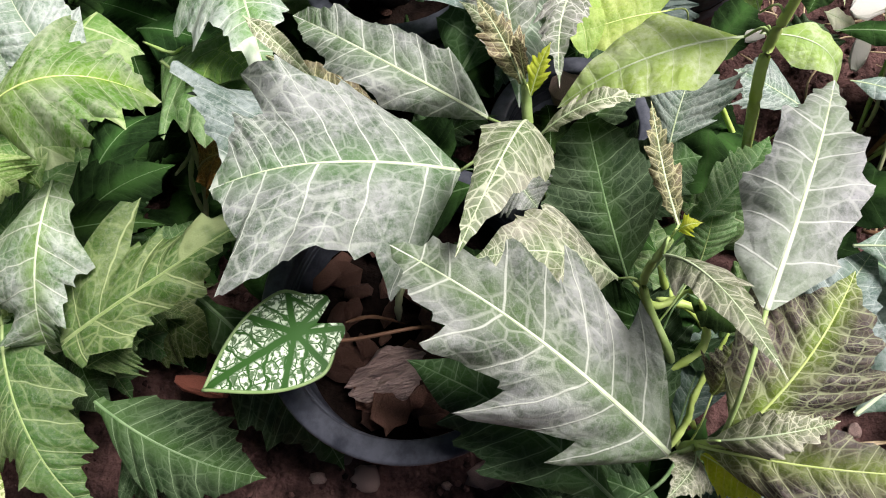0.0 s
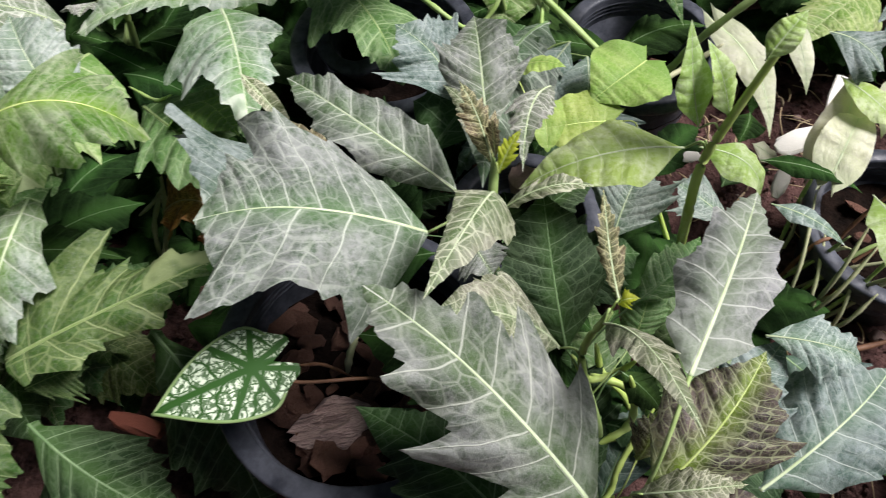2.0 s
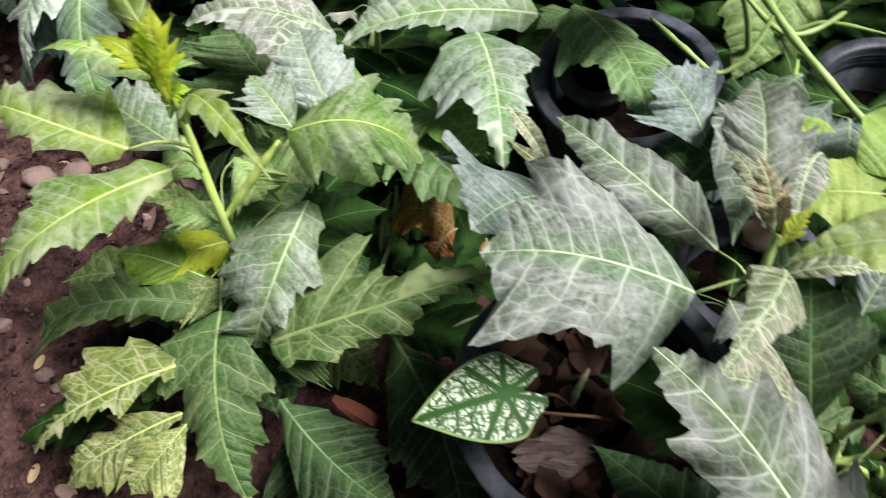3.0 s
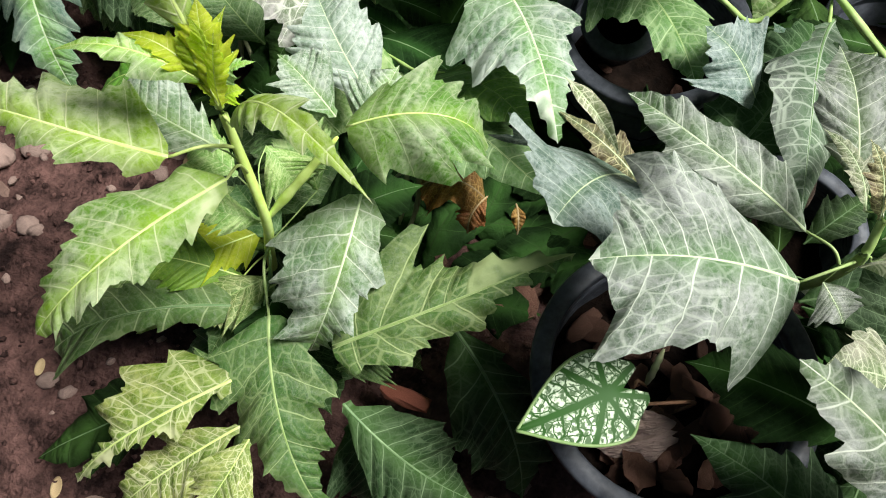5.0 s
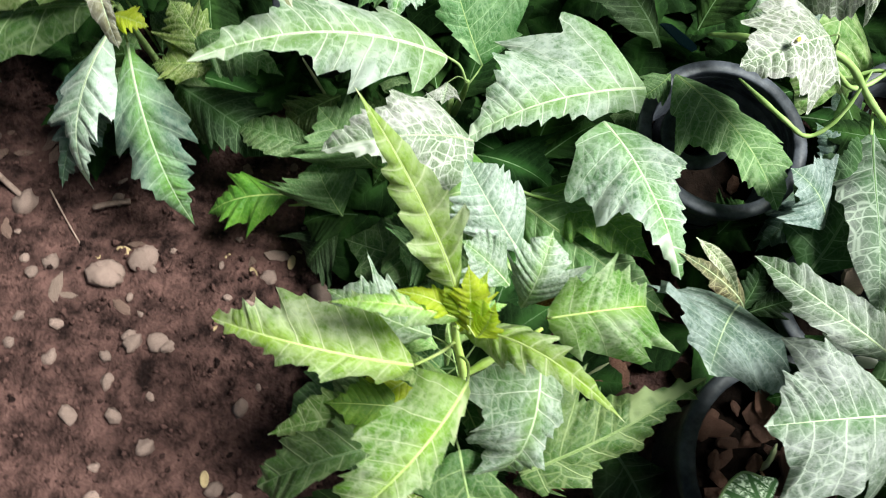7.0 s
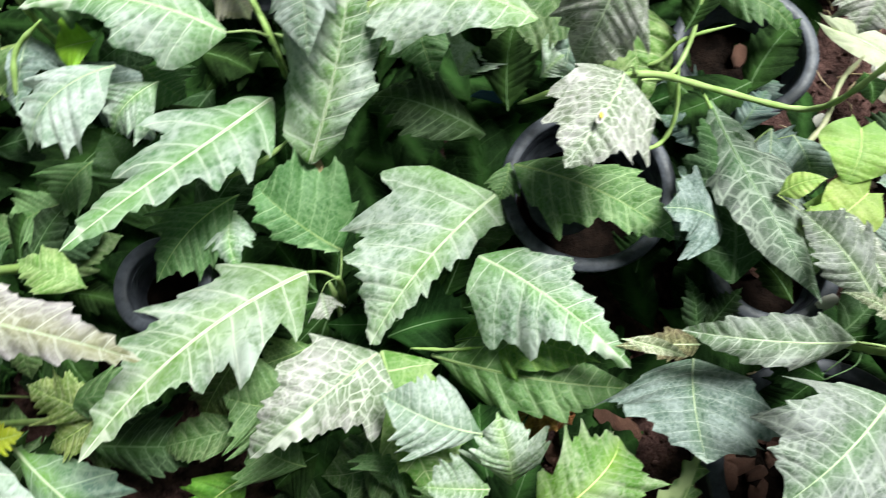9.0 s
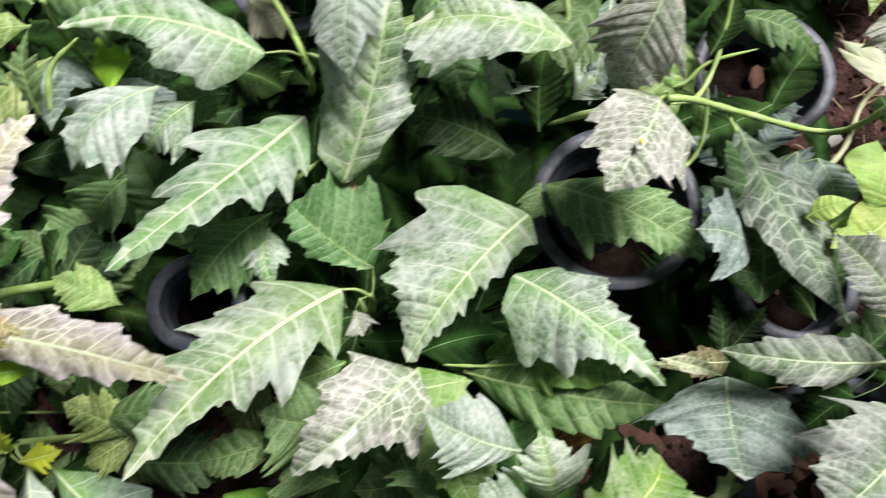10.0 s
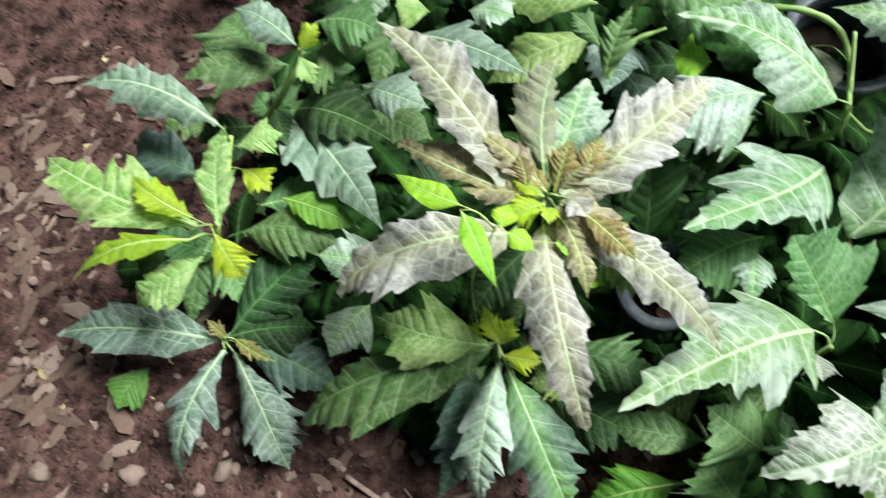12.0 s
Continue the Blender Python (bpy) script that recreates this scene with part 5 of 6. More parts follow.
p = plant("leaning stem with drooping grey-green leaves along the bed", [(-1.185, 1.013, 0.050), (-1.098, 0.991, 0.200), (-1.059, 1.014, 0.260)], 0.0060)
leaf(p, (-1.064, 1.015, 0.270), (-1.160, 1.084, 0.270), 0.048, "blue_frost", arch=0.1, shape='lance')
leaf(p, (-1.097, 1.034, 0.200), (-1.247, 1.001, 0.220), 0.074, "green_dark_vein", arch=0.1, shape='broad')
leaf(p, (-1.124, 0.997, 0.120), (-0.946, 0.766, 0.225), 0.100, "blue_frost", arch=0.1, fold=0.05, shape='lance')
leaf(p, (-1.117, 1.002, 0.120), (-0.935, 0.886, 0.240), 0.106, "dark_vein", arch=0.1, shape='broad')
leaf(p, (-0.894, 0.973, 0.340), (-0.759, 0.878, 0.390), 0.049, "blue_frost", arch=0.1, shape='lance')
leaf(p, (-1.090, 0.826, 0.190), (-0.983, 0.785, 0.180), 0.048, "lime_dark", arch=0.1, shape='lance')
leaf(p, (-1.131, 1.040, 0.200), (-1.209, 1.124, 0.200), 0.110, "green_dark_vein", arch=0.1, shape='broad')
leaf(p, (-1.057, 1.056, 0.200), (-1.000, 1.021, 0.220), 0.122, "green_dark_vein", arch=0.1, shape='broad')
leaf(p, (-0.987, 0.996, 0.200), (-0.887, 0.944, 0.220), 0.071, "blue_frost", arch=0.1, shape='broad')
leaf(p, (-0.985, 0.950, 0.200), (-0.882, 0.895, 0.220), 0.070, "green_dark_vein", arch=0.1, shape='lance')
leaf(p, (-1.056, 1.000, 0.280), (-1.030, 1.029, 0.300), 0.038, "lime", arch=0.1, fold=0.2, shape='curl')
leaf(p, (-1.059, 0.998, 0.270), (-1.035, 0.959, 0.260), 0.034, "green_pale", arch=0.1, fold=0.2, shape='curl')
leaf(p, (-1.045, 1.068, 0.250), (-0.945, 1.029, 0.270), 0.078, "green", arch=0.1, shape='broad')
leaf(p, (-0.881, 1.039, 0.300), (-0.923, 1.034, 0.320), 0.081, "green_pale", arch=0.1, shape='broad')
leaf(p, (-0.829, 1.037, 0.300), (-0.771, 1.010, 0.320), 0.058, "green_frost", arch=0.1, shape='lance')
leaf(p, (-0.988, 0.892, 0.120), (-1.061, 0.880, 0.130), 0.109, "dark", arch=0.1, shape='broad')
leaf(p, (-0.860, 0.856, 0.150), (-0.924, 0.858, 0.150), 0.104, "dark_vein", arch=0.1, shape='broad')
leaf(p, (-0.732, 1.066, 0.280), (-0.700, 1.111, 0.280), 0.083, "green_frost", arch=0.1, shape='broad')
leaf(p, (-0.662, 0.991, 0.280), (-0.698, 1.030, 0.300), 0.036, "green", arch=0.1, fold=0.2, shape='curl')
leaf(p, (-0.653, 0.960, 0.250), (-0.619, 1.035, 0.300), 0.044, "green", arch=0.1, fold=0.2, shape='curl')
leaf(p, (-0.523, 0.960, 0.280), (-0.571, 0.970, 0.280), 0.061, "lime_flat", arch=0.1, shape='entire')
leaf(p, (-0.456, 0.898, 0.150), (-0.537, 0.886, 0.160), 0.063, "dark", arch=0.1, shape='broad')
leaf(p, (-0.471, 0.745, 0.180), (-0.488, 0.664, 0.200), 0.050, "green_frost", arch=0.2, shape='curl')
leaf(p, (-0.519, 0.761, 0.180), (-0.526, 0.700, 0.180), 0.058, "green", arch=0.1, shape='curl')
leaf(p, (-0.450, 0.479, 0.050), (-0.521, 0.501, 0.050), 0.114, "dark", arch=0.1, shape='broad')
fill(p, 12, ('green_dark_vein','dark_vein','green'), 0.05, 0.18)

vine([(-0.110, 0.713, 0.200), (-0.054, 0.688, 0.240), (0.006, 0.653, 0.280), (0.081, 0.634, 0.220), (0.181, 0.581, 0.170), (0.206, 0.556, 0.200), (0.232, 0.553, 0.260), (0.280, 0.565, 0.320)], 0.0042, "stem")
vine([(0.008, 0.655, 0.260), (0.069, 0.669, 0.200), (0.116, 0.704, 0.200), (0.159, 0.764, 0.240)], 0.0030, "stem")
vine([(0.084, 0.635, 0.210), (0.086, 0.581, 0.200), (0.081, 0.522, 0.220)], 0.0025, "stem")
vine([(-0.025, 0.848, 0.240), (-0.035, 0.816, 0.220), (-0.055, 0.788, 0.200)], 0.0040, "stem")
vine([(-0.057, 0.785, 0.200), (-0.019, 0.790, 0.200), (0.024, 0.779, 0.240)], 0.0035, "stem")
vine([(-0.466, 0.792, 0.170), (-0.416, 0.784, 0.190), (-0.375, 0.791, 0.200)], 0.0035, "stem")
vine([(-0.406, 0.629, 0.130), (-0.410, 0.603, 0.100), (-0.428, 0.572, 0.050)], 0.0040, "stem")
vine([(-0.345, 0.508, 0.160), (-0.303, 0.486, 0.170), (-0.269, 0.471, 0.200)], 0.0020, "stem")
vine([(-0.550, 0.562, 0.120), (-0.558, 0.537, 0.030)], 0.0040, "stem_pale")
vine([(-0.284, 0.416, 0.140), (-0.277, 0.371, 0.100), (-0.291, 0.328, 0.050)], 0.0030, "stem_pale")
vine([(0.162, 0.187, 0.190), (0.184, 0.202, 0.200), (0.185, 0.217, 0.220), (0.174, 0.220, 0.260)], 0.0032, "stem_lime")
vine([(0.150, 0.203, 0.160), (0.173, 0.202, 0.170), (0.197, 0.199, 0.180)], 0.0032, "stem_lime")
vine([(0.152, 0.232, 0.220), (0.178, 0.226, 0.220), (0.211, 0.215, 0.200)], 0.0034, "stem_lime")
vine([(0.183, 0.142, 0.100), (0.175, 0.168, 0.100), (0.169, 0.206, 0.120)], 0.0040, "stem_lime")
vine([(0.195, 0.161, 0.100), (0.180, 0.183, 0.120), (0.171, 0.202, 0.140)], 0.0040, "stem_lime")
vine([(0.152, 0.249, 0.240), (0.164, 0.242, 0.200), (0.185, 0.232, 0.180), (0.194, 0.220, 0.160), (0.187, 0.207, 0.120)], 0.0026, "stem_lime")
vine([(0.133, 0.230, 0.260), (0.149, 0.221, 0.240), (0.169, 0.230, 0.240), (0.176, 0.228, 0.270)], 0.0026, "stem_lime")
vine([(0.159, 0.131, 0.200), (0.170, 0.150, 0.220), (0.172, 0.163, 0.240), (0.188, 0.196, 0.270)], 0.0024, "stem_lime")
vine([(0.018, 0.736, 0.150), (0.068, 0.700, 0.170), (0.107, 0.705, 0.190), (0.165, 0.692, 0.200)], 0.0028, "stem")
vine([(-0.357, 0.252, 0.275), (-0.323, 0.276, 0.320), (-0.296, 0.296, 0.355)], 0.0038, "stem_lime")
vine([(-0.300, 0.417, 0.100), (-0.292, 0.375, 0.100), (-0.301, 0.360, 0.040)], 0.0028, "stem_pale")
vine([(-0.313, 0.385, 0.100), (-0.303, 0.405, 0.100), (-0.295, 0.416, 0.110)], 0.0022, "stem_pale")
vine([(-0.283, 0.417, 0.140), (-0.245, 0.404, 0.160), (-0.200, 0.384, 0.200)], 0.0020, "stem")
vine([(-0.034, 0.214, 0.200), (-0.032, 0.225, 0.215), (-0.028, 0.241, 0.220)], 0.0030, "stem_pale")
vine([(-0.054, 0.194, 0.265), (-0.046, 0.208, 0.230), (-0.030, 0.214, 0.190)], 0.0014, "stem_red")
vine([(-0.186, 0.303, 0.050), (-0.162, 0.321, 0.060)], 0.0020, "stem_pale")
vine([(-0.070, 0.659, 0.200), (-0.026, 0.603, 0.220), (0.013, 0.597, 0.200), (0.038, 0.615, 0.220), (0.053, 0.655, 0.260)], 0.0028, "stem")
vine([(-0.485, 1.040, 0.280), (-0.411, 1.018, 0.300), (-0.359, 0.995, 0.280), (-0.345, 0.939, 0.250), (-0.346, 0.890, 0.200)], 0.0042, "stem")
vine([(-0.647, 0.966, 0.240), (-0.622, 1.004, 0.260), (-0.574, 1.014, 0.280)], 0.0035, "stem")
vine([(-0.339, 0.916, 0.220), (-0.305, 0.897, 0.200), (-0.261, 0.904, 0.200)], 0.0030, "stem")
vine([(-0.597, 0.627, 0.150), (-0.570, 0.607, 0.100), (-0.551, 0.594, 0.060)], 0.0020, "stem_pale")
vine([(-0.544, 0.544, 0.100), (-0.510, 0.501, 0.050), (-0.488, 0.455, 0.020)], 0.0030, "stem_pale")
vine([(-0.591, 0.456, 0.080), (-0.550, 0.463, 0.090), (-0.519, 0.480, 0.100)], 0.0020, "stem")
vine([(0.370, 0.375, 0.020), (0.393, 0.385, 0.105), (0.419, 0.420, 0.150)], 0.0022, "stem_pale")
vine([(0.379, 0.380, 0.020), (0.388, 0.393, 0.119), (0.406, 0.434, 0.170)], 0.0022, "stem_pale")
vine([(0.387, 0.371, 0.020), (0.390, 0.408, 0.077), (0.395, 0.467, 0.110)], 0.0022, "stem_pale")
vine([(0.371, 0.389, 0.020), (0.376, 0.430, 0.084), (0.383, 0.496, 0.120)], 0.0022, "stem_pale")
vine([(0.393, 0.372, 0.020), (0.410, 0.368, 0.084), (0.428, 0.386, 0.120)], 0.0022, "stem_pale")
vine([(0.371, 0.464, 0.020), (0.375, 0.472, 0.070), (0.377, 0.502, 0.100)], 0.0022, "stem_pale")
vine([(0.411, 0.373, 0.020), (0.415, 0.384, 0.070), (0.420, 0.414, 0.100)], 0.0022, "stem_pale")
vine([(0.366, 0.365, 0.030), (0.413, 0.352, 0.050), (0.494, 0.384, 0.040)], 0.0035, "stem_red")
vine([(0.150, 0.521, 0.200), (0.192, 0.539, 0.200), (0.236, 0.575, 0.200), (0.263, 0.587, 0.220)], 0.0032, "stem_pale")

stalks = random.Random(12)
for q in range(12):
    fx, fy = stalks.uniform(0.36, 0.42), stalks.uniform(0.36, 0.47)
    tx, ty = fx + stalks.uniform(0.03, 0.13), fy + stalks.uniform(-0.02, 0.12)
    vine([(fx, fy, 0.02), ((fx + tx) / 2 + stalks.uniform(-0.01, 0.01), (fy + ty) / 2, stalks.uniform(0.07, 0.11)), (tx, ty, stalks.uniform(0.10, 0.17))], 0.0022, ("stem_pale", "stem_red", "stem")[q % 3])


# ---- ground ----
def soil_height(x, y):
    v = Vector((x * 9, y * 9, 0.3))
    f = min(1.0, max(0.0, (0.5 - y) / 0.3))
    return 0.05 * f * f * (3 - 2 * f) + 0.010 * noise.noise(v) + 0.009 * noise.noise(v * 4.1) + 0.007 * noise.noise(v * 11.0)


def ground():
    xs = np.concatenate(([-60, -12, -4], np.linspace(-2.0, 1.4, 240), [4, 12, 60]))
    ys = np.concatenate(([-60, -12, -3], np.linspace(-0.7, 2.2, 205), [5, 14, 60]))
    verts = [(x, y, soil_height(x, y) - 0.006 if abs(x) < 2.5 and abs(y) < 2.5 else -0.01) for y in ys for x in xs]
    nx = len(xs)
    faces = [(j * nx + i, j * nx + i + 1, (j + 1) * nx + i + 1, (j + 1) * nx + i) for j in range(len(ys) - 1) for i in range(nx - 1)]
    return tagged(mesh_object("ground", verts, faces, SOIL), "dark brown crumbly garden soil", "soil", kind="structure")


ground()


# ---- pots ----
def lathe(profile, sides=56):
    verts, faces = [], []
    for r, z in profile:
        for k in range(sides):
            a = 2 * math.pi * k / sides
            verts.append((r * math.cos(a), r * math.sin(a), z))
    for i in range(len(profile) - 1):
        for k in range(sides):
            k2 = (k + 1) % sides
            faces.append((i * sides + k, i * sides + k2, (i + 1) * sides + k2, (i + 1) * sides + k))
    return verts, faces


def lump(rng, size, flat=0.5, rings=6, sides=8):
    """Irregular stone or chip."""
    verts, faces = [], []
    seed = Vector((rng.uniform(0, 99), rng.uniform(0, 99), rng.uniform(0, 99)))
    sx, sy = rng.uniform(0.75, 1.25), rng.uniform(0.6, 1.0)
    for i in range(rings + 1):
        th = math.pi * i / rings
        for k in range(sides):
            ph = 2 * math.pi * k / sides
            d = Vector((math.sin(th) * math.cos(ph), math.sin(th) * math.sin(ph), math.cos(th)))
            r = 1 + 0.45 * noise.noise(d * 1.3 + seed) + 0.15 * noise.noise(d * 4 + seed)
            verts.append((d.x * r * size * sx, d.y * r * size * sy, d.z * r * size * flat))
    for i in range(rings):
        for k in range(sides):
            k2 = (k + 1) % sides
            faces.append((i * sides + k, (i + 1) * sides + k, (i + 1) * sides + k2, i * sides + k2))
    return verts, faces


RNG = random.Random(5)
CHIPS = []
for q in range(7):
    v, f = lump(RNG, 1.0, 0.32, 5, 7)
    me = bpy.data.meshes.new("bark_chip")
    me.from_pydata(v, [], f)
    me.materials.append(BARK)
    CHIPS.append(me)


def pot(x, y, top, r, label, fill=0.045, tilt=(0, 0), chips=0.12):
    ob = tagged(new("plant_pot"), label, "pot", "pots in the bed")
    z0 = soil_height(x, y) - 0.008
    rim = top - z0
    ob.matrix_world = pose(x, y, z0, tilt[0], tilt[1], RNG.uniform(0, 360))
    h = rim
    w = r - 0.011
    b = r * 0.70
    v, f = lathe([(0.001, 0.002), (b - 0.004, 0.0), (b, 0.004), (w - 0.003, h - 0.032), (w + 0.002, h - 0.031), (r - 0.003, h - 0.028),
                  (r - 0.001, h - 0.022), (r + 0.0025, h - 0.003), (r + 0.002, h - 0.0008), (r, h + 0.0004), (w - 0.0015, h + 0.0004), (w - 0.003, h - 0.0008), (w - 0.0034, h - 0.003),
                  (w - 0.003, h - 0.030), (w - 0.007, h - fill - 0.02)])
    body = mesh_object("pot_body", v, f, POT, ob)
    for z in (0.012, 0.018, 0.024):
        rr = w - 0.0032
        v, f = lathe([(rr, h - z - 0.0012), (rr - 0.0012, h - z), (rr, h - z + 0.0012)])
        mesh_object("inner_ridge", v, f, POT, body)
    # potting mix
    n = 26
    verts, faces = [(0, 0, h - fill)], []
    for i in range(1, 9):
        for k in range(n):
            a = 2 * math.pi * k / n
            q = (w - 0.004) * i / 8
            px, py = q * math.cos(a), q * math.sin(a)
            verts.append((px, py, h - fill + 0.012 * noise.noise(Vector((px * 40 + x * 9, py * 40, 0)))))
    for k in range(n):
        faces.append((0, 1 + k, 1 + (k + 1) % n))
    for i in range(7):
        for k in range(n):
            faces.append((1 + i * n + k, 1 + (i + 1) * n + k, 1 + (i + 1) * n + (k + 1) % n, 1 + i * n + (k + 1) % n))
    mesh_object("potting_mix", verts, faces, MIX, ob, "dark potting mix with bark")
    for q in range(int(34 * chips * (r / 0.108) ** 2)):
        c = new("bark_chip", RNG.choice(CHIPS))
        c.parent = ob
        a, d = RNG.uniform(0, 6.28), (w - 0.018) * math.sqrt(RNG.random())
        s = RNG.uniform(0.006, 0.017)
        c.matrix_basis = pose(d * math.cos(a), d * math.sin(a), h - fill + 0.006 + RNG.uniform(0, 0.006), RNG.uniform(-35, 35), RNG.uniform(-35, 35), RNG.uniform(0, 360)) @ Matrix.Diagonal((s * RNG.uniform(1, 1.9), s, s, 1))
    return ob


pot(-0.020, 0.218, 0.235, 0.109, "round dark grey plastic pot filled with bark chips, holding a caladium", chips=1.7)
pot(-0.078, 0.591, 0.180, 0.100, "dark plastic pot half hidden under green leaves", 0.09)
pot(-0.585, 0.700, 0.170, 0.058, "small black plastic pot below frosted leaves", 0.05)
pot(0.091, 0.422, 0.130, 0.075, "dark plastic pot in the shade of grey leaves", 0.06)
pot(0.475, 0.480, 0.100, 0.095, "low dark plastic pot beside pale stalks", 0.04)
pot(-0.310, 1.040, 0.210, 0.085, "dark plastic pot with a worn pale rim", 0.06)
pot(-0.110, 0.668, 0.200, 0.042, "small glossy blue-black nursery pot", 0.05, (18, -14))
pot(0.205, 0.685, 0.120, 0.092, "black plastic pot behind the vines", 0.07)


# ---- caladium leaf ----
def caladium_material():
    m, t, b, node, put = nodes_of("caladium")
    uv = node("UVMap").outputs[0]
    sep = node("SeparateXYZ", uv)
    x, y = sep.outputs[0], node("Math", sep.outputs[1], 0.5, op="SUBTRACT").outputs[0]
    wn_ = node("TexNoise", uv)
    wn_.inputs["Scale"].default_value, wn_.inputs["Detail"].default_value = 8.0, 3.0
    wob = node("Math", fac(wn_), 0.5, op="SUBTRACT").outputs[0]
    jx = node("Math", x, 0.30, op="SUBTRACT").outputs[0]
    ang = node("Math", y, jx, op="ARCTAN2").outputs[0]
    rad = node("Math", node("Math", node("Math", jx, jx, op="MULTIPLY").outputs[0], node("Math", y, y, op="MULTIPLY").outputs[0], op="ADD").outputs[0], op="SQRT").outputs[0]
    ray = node("Math", node("Math", node("Math", ang, node("Math", wob, 0.25, op="MULTIPLY").outputs[0], op="ADD").outputs[0], 1.60, op="MULTIPLY").outputs[0], op="COSINE").outputs[0]
    ph = node("Math", node("Math", ang, 1.1, op="MULTIPLY").outputs[0], 0.5, op="ADD").outputs[0]
    ph = node("Math", node("Math", node("Math", ph, op="FRACT").outputs[0], 0.5, op="SUBTRACT").outputs[0], op="ABSOLUTE").outputs[0]
    arc = node("Math", node("Math", ph, rad, op="MULTIPLY").outputs[0], node("Math", wob, 0.02, op="MULTIPLY").outputs[0], op="ADD").outputs[0]
    star = node("MapRange", arc, 0.018, 0.036, 1.0, 0.0, interp="SMOOTHSTEP")
    mid = node("MapRange", node("Math", node("Math", y, node("Math", wob, 0.03, op="MULTIPLY").outputs[0], op="ADD").outputs[0], op="ABSOLUTE").outputs[0], 0.022, 0.05, 1.0, 0.0)
    core = node("MapRange", rad, 0.05, 0.13, 1.0, 0.0)
    s = node("Math", node("Math", x, node("Math", node("Math", y, op="ABSOLUTE").outputs[0], 0.6, op="MULTIPLY").outputs[0], op="SUBTRACT").outputs[0], 7.0, op="MULTIPLY").outputs[0]
    s = node("Math", s, node("Math", wob, 1.2, op="MULTIPLY").outputs[0], op="ADD").outputs[0]
    sl = node("Math", node("Math", node("Math", s, op="FRACT").outputs[0], 0.5, op="SUBTRACT").outputs[0], op="ABSOLUTE").outputs[0]
    slat = node("MapRange", sl, 0.07, 0.16, 1.0, 0.0)
    vo = node("TexVoronoi", node("VectorMath", uv, node("VectorMath", wn_.outputs["Color"], (0.06, 0.06, 0.0), op="MULTIPLY").outputs[0], op="ADD").outputs[0], dims="2D", feature="DISTANCE_TO_EDGE")
    vo.inputs["Scale"].default_value = 13.0
    net = node("MapRange", vo.outputs["Distance"], 0.03, 0.085, 1.0, 0.0)
    blot = node("TexNoise", uv)
    blot.inputs["Scale"].default_value, blot.inputs["Detail"].default_value = 26.0, 4.0
    spots = node("MapRange", fac(blot), 0.46, 0.55, 0.0, 0.9)
    g = node("Math", star.outputs[0], mid.outputs[0], op="MAXIMUM").outputs[0]
    for q in (core, slat, net, spots):
        g = node("Math", g, q.outputs[0], op="MAXIMUM").outputs[0]
    c = node("Mix", g, None, None, None, None, None, (.60, .70, .53), (.024, .078, .013), blend="MIX").outputs[2]
    put(b, "Base Color", c)
    b.inputs["Roughness"].default_value = 0.6
    b.inputs["Specular IOR Level"].default_value = 0.2
    bp = node("Bump")
    bp.inputs["Strength"].default_value, bp.inputs["Distance"].default_value = 0.4, 0.0015
    put(bp, "Height", node("Math", g, -1.0, op="MULTIPLY").outputs[0])
    put(b, "Normal", bp.outputs[0])
    return m


CALADIUM = caladium_material()
CAL_EDGE = plain("caladium_edge", (.16, .26, .09), (.26, .36, .16), 0.45, 50, 0.2)


def caladium(junction, tip, foot):
    """Heart-shaped leaf with the stalk joined inside the blade."""
    ob = tagged(new("caladium"), "caladium with one heart-shaped white leaf netted in dark green", "plant")
    ob.location = foot
    length, axes = leaf_axes(junction, tip)
    total = length / 0.70
    start = np.asarray(junction) - axes[:, 0] * total * 0.30
    n, cols = 30, (-1, -0.96, -0.88, -0.76, -0.62, -0.45, -0.25, -0.08, 0, 0.08, 0.25, 0.45, 0.62, 0.76, 0.88, 0.96, 1)
    verts, uvs, edge = [], [], []
    for i in range(n + 1):
        u = i / n
        w = (0.62 + 0.38 * math.sin(0.5 * math.pi * u / 0.30) if u < 0.30 else math.cos(0.5 * math.pi * ((u - 0.30) / 0.70)) ** 1.05) if u < 1 else 0.0
        for v in cols:
            y = v * w * total * 0.34
            x = u * total
            if u < 0.3:
                x += total * (1 - u / 0.3) ** 1.2 * (0.15 * max(0.0, 1 - abs(v) / 0.45) + 0.13 * max(0.0, (abs(v) - 0.62) / 0.38) ** 2)
            z = 0.10 * total * 4 * u * (1 - u) * 0.5 - 0.30 * y * y / total + 0.008 * total * math.sin(9 * u + 5 * v)
            verts.append((x, y, z))
            uvs.append((x / total, y / total + 0.5))
    nc = len(cols)
    faces = [(i * nc + j, i * nc + nc + j, i * nc + nc + j + 1, i * nc + j + 1) for i in range(n) for j in range(nc - 1)]
    verts = np.array(verts)
    shift = start - np.asarray(foot)
    blade = mesh_object("leaf_blade", verts @ axes.T, faces, CALADIUM, ob, uvs=uvs)
    blade.location = shift
    for side, nm in ((0, "leaf_edge"), (nc - 1, "leaf_edge")):
        line = verts[side::nc] @ axes.T
        tube(nm, line, [0.0013] * len(line), CAL_EDGE, blade, 5)
    j = np.asarray(junction) - np.asarray(foot) - axes[:, 2] * 0.001
    pts = spline([(0, 0, 0), (0.012, 0.006, 0.05), j * 0.75 + np.array((0.008, 0.0, 0.0)), j], 6)
    tube("leaf_stalk", pts, [0.0014] * len(pts), STEM["stem_red"], ob, 7)


caladium((-0.077, 0.178, 0.290), (-0.131, 0.139, 0.294), (-0.015, 0.195, 0.185))


